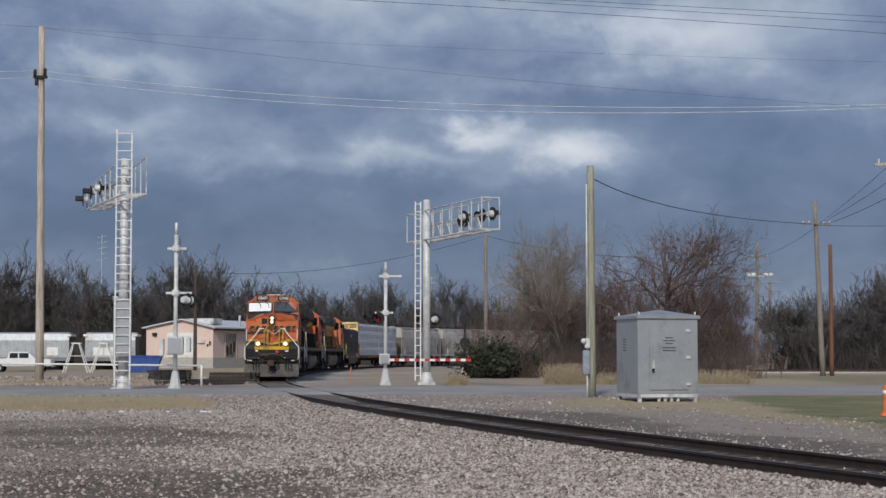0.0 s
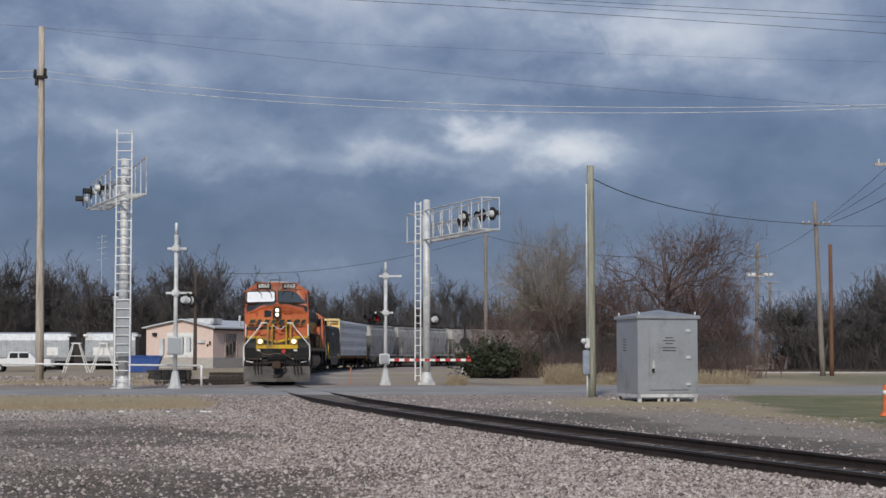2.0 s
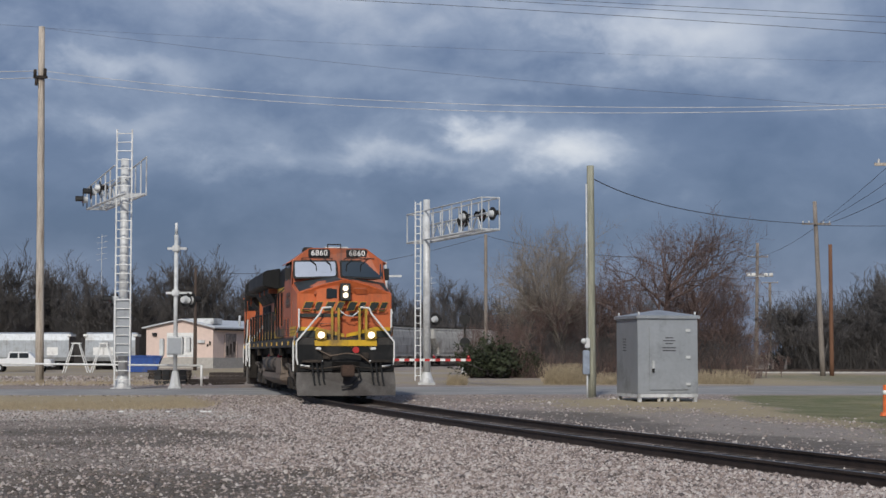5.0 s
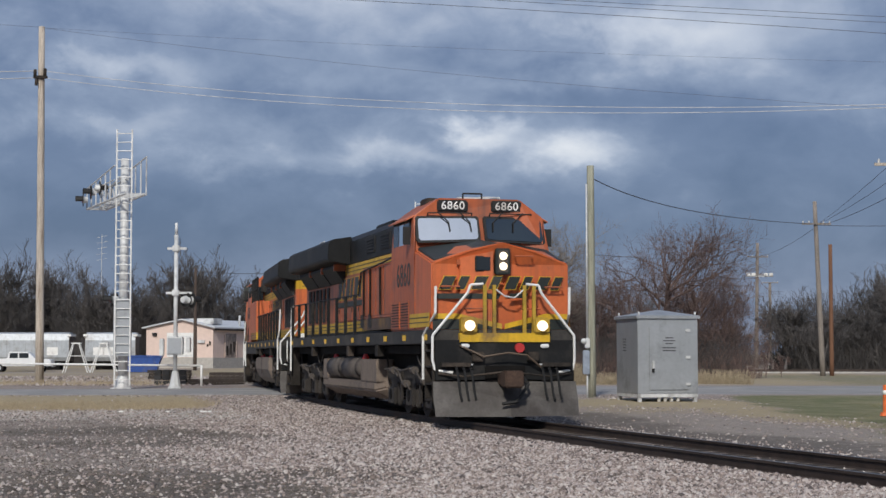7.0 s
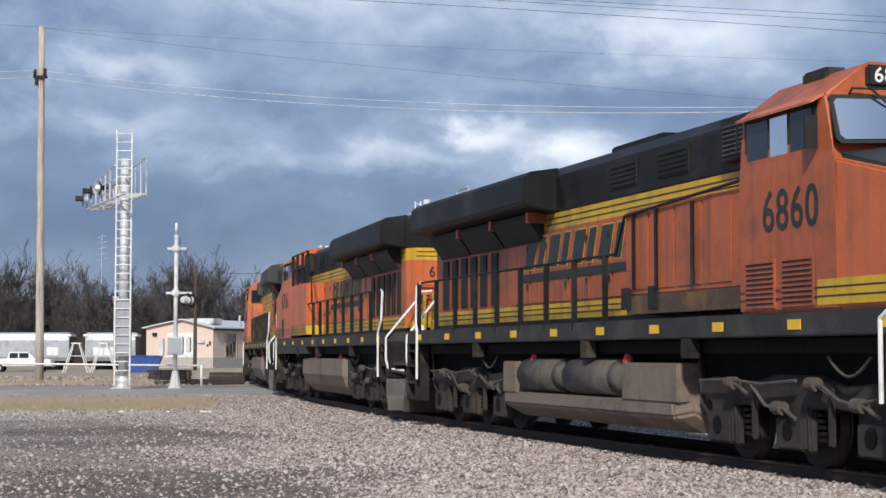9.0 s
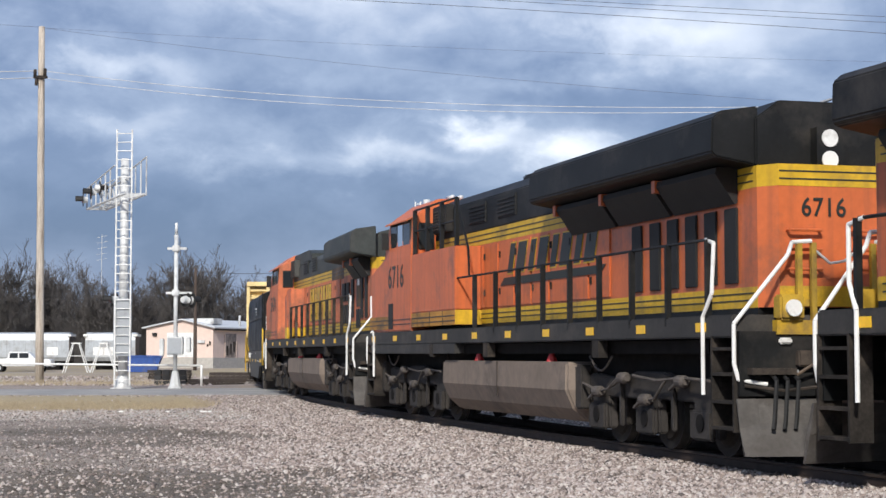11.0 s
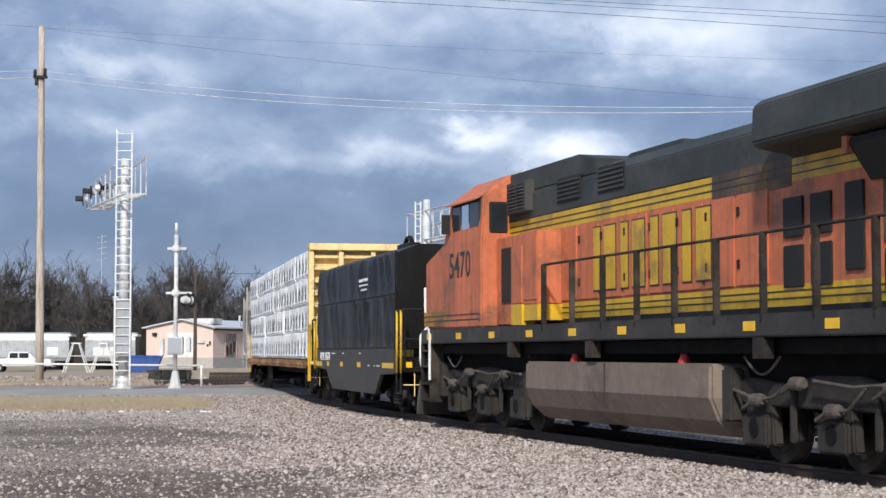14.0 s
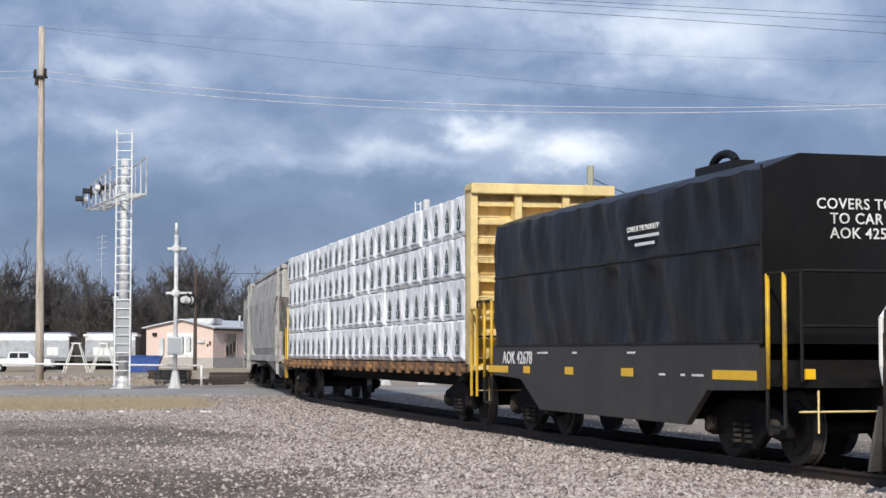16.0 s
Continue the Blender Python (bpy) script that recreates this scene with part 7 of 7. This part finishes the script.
def coil_car(off):
    c = empty("coil_car", "dark grey coil car with a black tarpaulin cover", "rail car")
    CARS.append((c, off, 4.3, False))
    # side sills with a deep belly between the trucks
    for s in (-1, 1):
        bm = bmesh.new()
        prof = [(-5.25, 1.52), (-5.25, 1.0), (-3.75, 0.95), (-2.75, 0.45), (3.1, 0.43), (3.75, 0.9), (5.25, 0.93), (5.25, 1.52)]
        add_prism(bm, prof, s * 1.36, s * 1.45, "y")
        part("side_sill", bm, COIL_GREY, c, bevel=0.01)
        for x, w in ((-4.95, 0.55), (-3.4, 0.16), (-1.35, 0.18), (1.05, 0.22), (4.55, 0.62)):
            boxes("reflector_plate", REFLECT, c, (x - w, x + w, min(s * 1.45, s * 1.456), max(s * 1.45, s * 1.456), 1.05, 1.17))
        side_text("AOK 42678", 0.30, -3.9, s, 1.453, 1.30, WHITE, c, squeeze=1.0)
        for x, w in ((-2.6, 0.5), (-1.1, 0.2), (1.2, 0.3), (3.5, 0.3), (2.3, 0.2), (3.0, 0.14), (3.35, 0.12)):
            boxes("stencil_bar", WHITE, c, (x - w / 2, x + w / 2, min(s * 1.45, s * 1.454), max(s * 1.45, s * 1.454), 1.38 if x < 2 else 1.08, 1.41 if x < 2 else 1.11))
    boxes("floor", UNDER, c, (-5.25, 5.25, -1.36, 1.36, 0.98, 1.3))
    boxes("centre_sill", UNDER, c, (-6.3, 6.3, -0.35, 0.35, 0.7, 1.05))
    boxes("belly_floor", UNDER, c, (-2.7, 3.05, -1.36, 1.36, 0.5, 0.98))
    # cover: four panels a side with folds
    bm = bmesh.new()
    r_ = random.Random(5)
    nx = 120
    rings = []
    for i in range(nx + 1):
        x = -5.15 + 10.45 * i / nx
        pts = [(x, 1.43, 1.5)]
        for k, z in enumerate((1.75, 2.0, 2.3, 2.6, 2.73, 2.95, 3.2, 3.45)):
            fold = 0.042 * math.sin(i * 0.19 + 2.1 * math.sin(i * 0.083) + k * 0.35) + 0.034 * math.sin(i * 0.55 + 1.9 * math.sin(i * 0.16 + k * 0.4) + k * 0.8) * (0.4 + 0.6 * abs(math.sin(i * 0.071 + k)))
            pts.append((x, 1.435 if z == 2.73 else 1.42 + fold + r_.uniform(-0.011, 0.011), z))
        tz = 0.03 * abs(math.sin(i * 0.33))
        rings.append(mirrored(pts + [(x, 1.40, 3.68 - tz), (x, 0.9, 3.86)]))
    loft(bm, rings)
    bmesh.ops.recalc_face_normals(bm, faces=bm.faces)
    bmesh.ops.split_edges(bm, edges=[e for e in bm.edges if e.is_manifold and e.calc_face_angle(0) > 0.9])
    part("cover", bm, TARP, c, "creased black tarpaulin cover", smooth=True)
    for s in (-1, 1):
        rods("cover_strap", BLACK, c, 0.02, [(-5.15, s * 1.45, 2.73), (5.3, s * 1.45, 2.73)], [(-5.15, s * 1.45, 1.52), (5.3, s * 1.45, 1.52)], [(5.3, s * 1.44, 1.5), (5.3, s * 1.42, 3.7)])
        for k, w in enumerate((1.25, 0.7)):
            boxes("stencil_bar", WHITE, c, (1.75 - w / 2, 1.75 + w / 2, min(s * 1.46, s * 1.468), max(s * 1.46, s * 1.468), 3.03 - k * 0.11, 3.075 - k * 0.11))
        m = Matrix.Translation((1.75, s * 1.464, 3.17)) @ (pose(0, 0, 0, 90, 0, 0) if s < 0 else pose(0, 0, 0, 90, 0, 180))
        text_mesh("cover_text", "COVER IS THE PROPERTY OF", 0.11, m, WHITE, c, squeeze=0.85)
    bm = bmesh.new()
    add_box(bm, 1.6, 2.9, -0.6, -0.3, 3.84, 4.05)
    ring = [(2.25 + 0.4 * math.cos(a), -0.45, 4.0 + 0.2 * math.sin(a)) for a in np.linspace(0, math.pi, 11)]
    add_tube(bm, ring, 0.06, 8)
    part("lifting_bracket", bm, BLACK, c)
    for e in (1, -1):
        X = e * 5.3
        m = Matrix.Translation((X + e * 0.02, 0, 3.05)) @ pose(0, 0, 0, 90, 0, 90 * e)
        text_mesh("cover_text", "COVERS TO BE\nTO CAR SE\nAOK 42523", 0.192, m, WHITE, c)
        boxes("end_platform", UNDER, c, (min(X, X + e * 1.0), max(X, X + e * 1.0), -1.35, 1.35, 0.98, 1.08))
        for s in (-1, 1):
            for xx in (0.12, 0.55):
                rods("yellow_post", YELLOW, c, 0.03, [(X + e * xx, s * 1.42, 0.95), (X + e * xx, s * 1.42, 2.35)], n=8)
            rods("platform_rail", BLACK, c, 0.022, [(X + e * 0.12, s * 1.42, 2.35), (X + e * 0.98, s * 1.42, 2.35), (X + e * 0.98, s * 1.42, 1.05)])
            rods("stirrup", BLACK, c, 0.025, [(X + e * 0.1, s * 1.42, 0.98), (X + e * 0.1, s * 1.42, 0.5), (X + e * 0.55, s * 1.42, 0.5), (X + e * 0.55, s * 1.42, 0.98)])
        rods("platform_rail", BLACK, c, 0.022, [(X + e * 0.98, -1.42, 2.35), (X + e * 0.98, 1.42, 2.35)], [(X + e * 0.98, -1.42, 1.7), (X + e * 0.98, 1.42, 1.7)])
        boxes("reflector_plate", REFLECT, c, (X + e * 1.0 - 0.02, X + e * 1.0 + 0.02, -1.4, -1.27, 1.08, 1.2))
        rods("yellow_lever", YELLOW_CAR, c, 0.013, [(X + e * 0.95, -1.45, 0.7), (X + e * 0.95, -0.4, 0.7)], [(X + e * 0.95, -1.2, 0.45), (X + e * 0.95, -1.2, 0.95)])
        freight_truck(c, e * 4.1)
        car_coupler(c, X + e * 0.6, e)


coil_car(62.2)


def lumber_car(off):
    c = empty("lumber_flatcar", "yellow bulkhead flatcar stacked with white-wrapped lumber", "rail car")
    CARS.append((c, off, 9.3, False))
    boxes("deck", RUST, c, (-12.0, 12.2, -1.42, 1.42, 1.02, 1.2), bevel=0.01)
    boxes("centre_sill", UNDER, c, (-12.2, 12.4, -0.4, 0.4, 0.7, 1.02))
    boxes("centre_beam", YELLOW_CAR, c, (-11.4, 11.6, -0.12, 0.12, 1.2, 4.45))
    for s in (-1, 1):
        for x in np.arange(-11.4, 11.8, 0.92):
            boxes("stake_pocket", RUST, c, (x - 0.09, x + 0.09, min(s * 1.42, s * 1.5), max(s * 1.42, s * 1.5), 0.96, 1.2))
            bm = bmesh.new()
            add_cyl(bm, (x + 0.3, s * 1.42, 1.06), (x + 0.3, s * 1.5, 1.06), 0.06, 0.06, 8)
            part("winch", bm, RUST, c)
    # bulkheads: posts, top beam, ribs
    for e, X in ((1, 11.95), (-1, -11.55)):
        hw = 1.42 if e > 0 else 1.3
        boxes("bulkhead_panel", YELLOW_CAR, c, (min(X, X + e * 0.08), max(X, X + e * 0.08), -hw, hw, 1.2, 4.5 if e > 0 else 4.3))
        for y in ((-1.42, -0.55, 0.4, 1.28) if e > 0 else (-1.3, -0.55, 0.4, 1.16)):
            tk = 0.42 if e > 0 else 0.12
            boxes("bulkhead_post", YELLOW_CAR, c, (min(X, X + e * tk), max(X, X + e * tk), y, y + 0.14, 1.05, 4.5 if e > 0 else 4.3), bevel=0.01)
        for k in range(9):
            z = 1.3 + k * 0.36
            boxes("bulkhead_rib", YELLOW_CAR, c, (min(X + e * 0.08, X + e * 0.3), max(X + e * 0.08, X + e * 0.3), -1.3, 1.3, z, z + 0.1))
        boxes("top_beam", YELLOW_CAR, c, (min(X - e * 0.05, X + e * (0.5 if e > 0 else 0.12)), max(X - e * 0.05, X + e * (0.5 if e > 0 else 0.12)), -hw, hw, 4.40 - (0.1 if e < 0 else 0), 4.60 - (0.16 if e < 0 else 0)), bevel=0.015)
        boxes("walkway", YELLOW_CAR, c, (min(X + e * 0.1, X + e * 1.0), max(X + e * 0.1, X + e * 1.0), -1.42, 1.42, 1.08, 1.16))
        rods("ladder_rail", YELLOW_CAR, c, 0.025, [(X + e * 0.48, -1.3, 1.1), (X + e * 0.48, -1.3, 2.9)], [(X + e * 0.48, -0.85, 1.1), (X + e * 0.48, -0.85, 2.9)])
        for k in range(8):
            rods("rung", YELLOW_CAR, c, 0.016, [(X + e * 0.48, -1.3, 1.3 + k * 0.38), (X + e * 0.48, -0.85, 1.3 + k * 0.38)])
        for s in (-1, 1):
            rods("yellow_post", YELLOW, c, 0.028, [(X + e * 0.55, s * (1.44 if e > 0 else 1.3), 0.6), (X + e * 0.55, s * (1.44 if e > 0 else 1.3), 2.2), (X + e * 0.95, s * (1.44 if e > 0 else 1.3), 2.2), (X + e * 0.95, s * (1.44 if e > 0 else 1.3), 0.6)])
        freight_truck(c, e * 10.1 + 0.1)
        car_coupler(c, X + e * 0.45, e)
    # wrapped packs, four high
    r_ = random.Random(8)
    xs = np.linspace(-11.35, 11.9, 7)
    for s in (-1, 1):
        for row in range(4):
            z0 = 1.24 + row * 0.805
            for k in range(6):
                a, b = xs[k] + r_.uniform(0.0, 0.06), xs[k + 1] - r_.uniform(0.02, 0.08)
                out = 1.40 + r_.uniform(-0.03, 0.03)
                bm = bmesh.new()
                n, m = 32, 4
                rings = []
                for i in range(n + 1):
                    x = a + (b - a) * i / n
                    seam = -0.035 if i % (n // m) == 0 else 0.0
                    w = [r_.uniform(-0.02, 0.02) + seam for _ in range(5)]
                    sag = r_.uniform(-0.02, 0.012)
                    pts = [(0.15, z0 + 0.02), (0.15, z0 + 0.77), (out - 0.03, z0 + 0.785 + sag), (out + w[0] + 0.01, z0 + 0.75), (out + w[1], z0 + 0.5), (out + w[2], z0 + 0.28), (out + w[3] + 0.02, z0 + 0.08), (out - 0.03, z0 + 0.0 + sag)]
                    rings.append([(x, s * y, z) for y, z in pts])
                loft(bm, rings)
                p = part("lumber_pack", bm, WRAP, c, "white plastic-wrapped lumber pack with dark green prints")
                yy = out + 0.024
                for mm_, lift_, shapes in ((WRAP_INK, 0.004, ((0.0, 0.15, 0.15, 0.13, 0.30), (0.0, 0.11, 0.09, 0.32, 0.40), (0.0, 0.15, 0.02, 0.40, 0.60), (0.02, 0.22, 0.22, 0.055, 0.075))),
                                           (PRINT_GAP, 0.007, ((0.0, 0.035, 0.035, 0.17, 0.29), (0.0, 0.05, 0.01, 0.42, 0.50)))):
                    bm = bmesh.new()
                    for j in range(m):
                        x = a + (b - a) * (j + 0.56) / m
                        for cx, dx0, dx1, zz0, zz1 in shapes:
                            q = [bm.verts.new((xx + cx, s * (yy + lift_), z0 + zz)) for xx, zz in ((x - dx0, zz0), (x + dx0, zz0), (x + dx1, zz1), (x - dx1, zz1))]
                            bm.faces.new(q)
                    part("print", bm, mm_, p)["kind"] = "stuff"
            boxes("batten", mat("shaded_lumber", (0.16, 0.12, 0.08), 0.8), c, (-11.2, 11.8, min(s * 1.15, s * 1.30), max(s * 1.15, s * 1.30), z0 - 0.05, z0 + 0.01))


lumber_car(81.0)


def hopper_car(off, half, label):
    """A covered hopper: curved sides, sloped end sheets, roof walk, hatches, ladders, bays."""
    c = empty("covered_hopper", label, "rail car", "covered hoppers")
    L2 = half
    CARS.append((c, off, L2 - 1.9, False))
    bm = bmesh.new()
    body = [(1.38, 1.3), (1.5, 1.6), (1.56, 2.4), (1.56, 3.3), (1.46, 4.0), (1.25, 4.35), (0.6, 4.52)]
    def ring(x, zlow):
        return mirrored([(x, y, max(z, zlow + (z - 1.3) * 0.02)) for y, z in body])
    rings = [ring(-L2 + 0.45, 3.3), ring(-L2 + 2.3, 1.3)]
    for i in range(1, 12):
        rings.append(ring(-L2 + 2.3 + (2 * L2 - 4.6) * i / 12, 1.3))
    rings += [ring(L2 - 2.3, 1.3), ring(L2 - 0.45, 3.3)]
    loft(bm, rings)
    part("tank_body", bm, HOPPER, c, "dusty grey curved hopper body", bevel=0.0)
    for s in (-1, 1):
        boxes("side_sill", HOPPER, c, (-L2, L2, min(s * 1.3, s * 1.52), max(s * 1.3, s * 1.52), 1.12, 1.34), bevel=0.01)
        boxes("top_chord", HOPPER, c, (-L2 + 0.4, L2 - 0.4, min(s * 1.2, s * 1.36), max(s * 1.2, s * 1.36), 4.28, 4.4))
        for e in (-1, 1):
            for xx in (0.15, 0.75):
                rods("ladder_rail", HOPPER, c, 0.03, [(e * (L2 - xx), s * 1.5, 0.7), (e * (L2 - xx), s * 1.5, 4.3)])
            for k in range(9):
                rods("rung", HOPPER, c, 0.018, [(e * (L2 - 0.15), s * 1.5, 0.8 + k * 0.42), (e * (L2 - 0.75), s * 1.5, 0.8 + k * 0.42)])
            boxes("end_post", HOPPER, c, (e * (L2 - 1.6) - 0.08, e * (L2 - 1.6) + 0.08, min(s * 1.2, s * 1.5), max(s * 1.2, s * 1.5), 1.3, 4.0))
        rods("roof_walk_rail", GRIME, c, 0.025, [(-L2 + 0.3, s * 0.75, 4.72), (L2 - 0.3, s * 0.75, 4.72)])
        for x in np.arange(-L2 + 0.4, L2 - 0.3, 1.1):
            rods("walk_bracket", GRIME, c, 0.02, [(x, s * 0.75, 4.45), (x, s * 0.75, 4.72)])
    boxes("roof_walk", GRIME, c, (-L2 + 0.2, L2 - 0.2, -0.72, -0.3, 4.62, 4.66), (-L2 + 0.2, L2 - 0.2, 0.3, 0.72, 4.62, 4.66))
    boxes("trough_hatch", HOPPER, c, (-L2 + 1.2, L2 - 1.2, -0.25, 0.25, 4.5, 4.64), bevel=0.03)
    for e in (-1, 1):
        boxes("end_platform", UNDER, c, (min(e * (L2 - 2.2), e * L2), max(e * (L2 - 2.2), e * L2), -1.4, 1.4, 1.05, 1.18))
        freight_truck(c, e * (L2 - 1.9))
        car_coupler(c, e * L2, e)
    nb = 3 if L2 > 8 else 2
    for k in range(nb):
        xc = (k - (nb - 1) / 2) * (2 * L2 - 5.5) / nb
        w = (2 * L2 - 5.5) / nb / 2 - 0.2
        bm = bmesh.new()
        loft(bm, [[(xc - w, -1.2, 1.35), (xc + w, -1.2, 1.35), (xc + w, 1.2, 1.35), (xc - w, 1.2, 1.35)], [(xc - 0.35, -0.6, 0.45), (xc + 0.35, -0.6, 0.45), (xc + 0.35, 0.6, 0.45), (xc - 0.35, 0.6, 0.45)]])
        part("discharge_bay", bm, HOPPER, c)


hopper_car(101.9, 7.6, "pale grey two-bay covered hopper in the moving train")
hopper_car(120.2, 9.7, "long grey covered hopper in the moving train")
hopper_car(140.8, 9.7, "long grey covered hopper in the moving train")
hopper_car(161.4, 9.7, "long grey covered hopper in the moving train")


def motions():
    for c, off, half, turned in CARS:
        turn = pose(0, 0, 0, 0, 0, 180) if turned else Matrix.Identity(4)
        walk(c, [(k * 0.5, car_pose(train_at(k * 0.5) + off, half) @ turn) for k in range(33)])
    s0 = train_at(0.0)
    back = {c: turned for c, _, _, turned in CARS}
    for w, x, r in AXLES:
        sign = -1 if back[w.parent] else 1
        rows = []
        for k in range(241):
            t = k / 15
            rows.append((t, pose(x, 0, r, 0, sign * math.degrees((s0 - train_at(t)) / r) % 360, 0)))
        walk(w, rows)


motions()
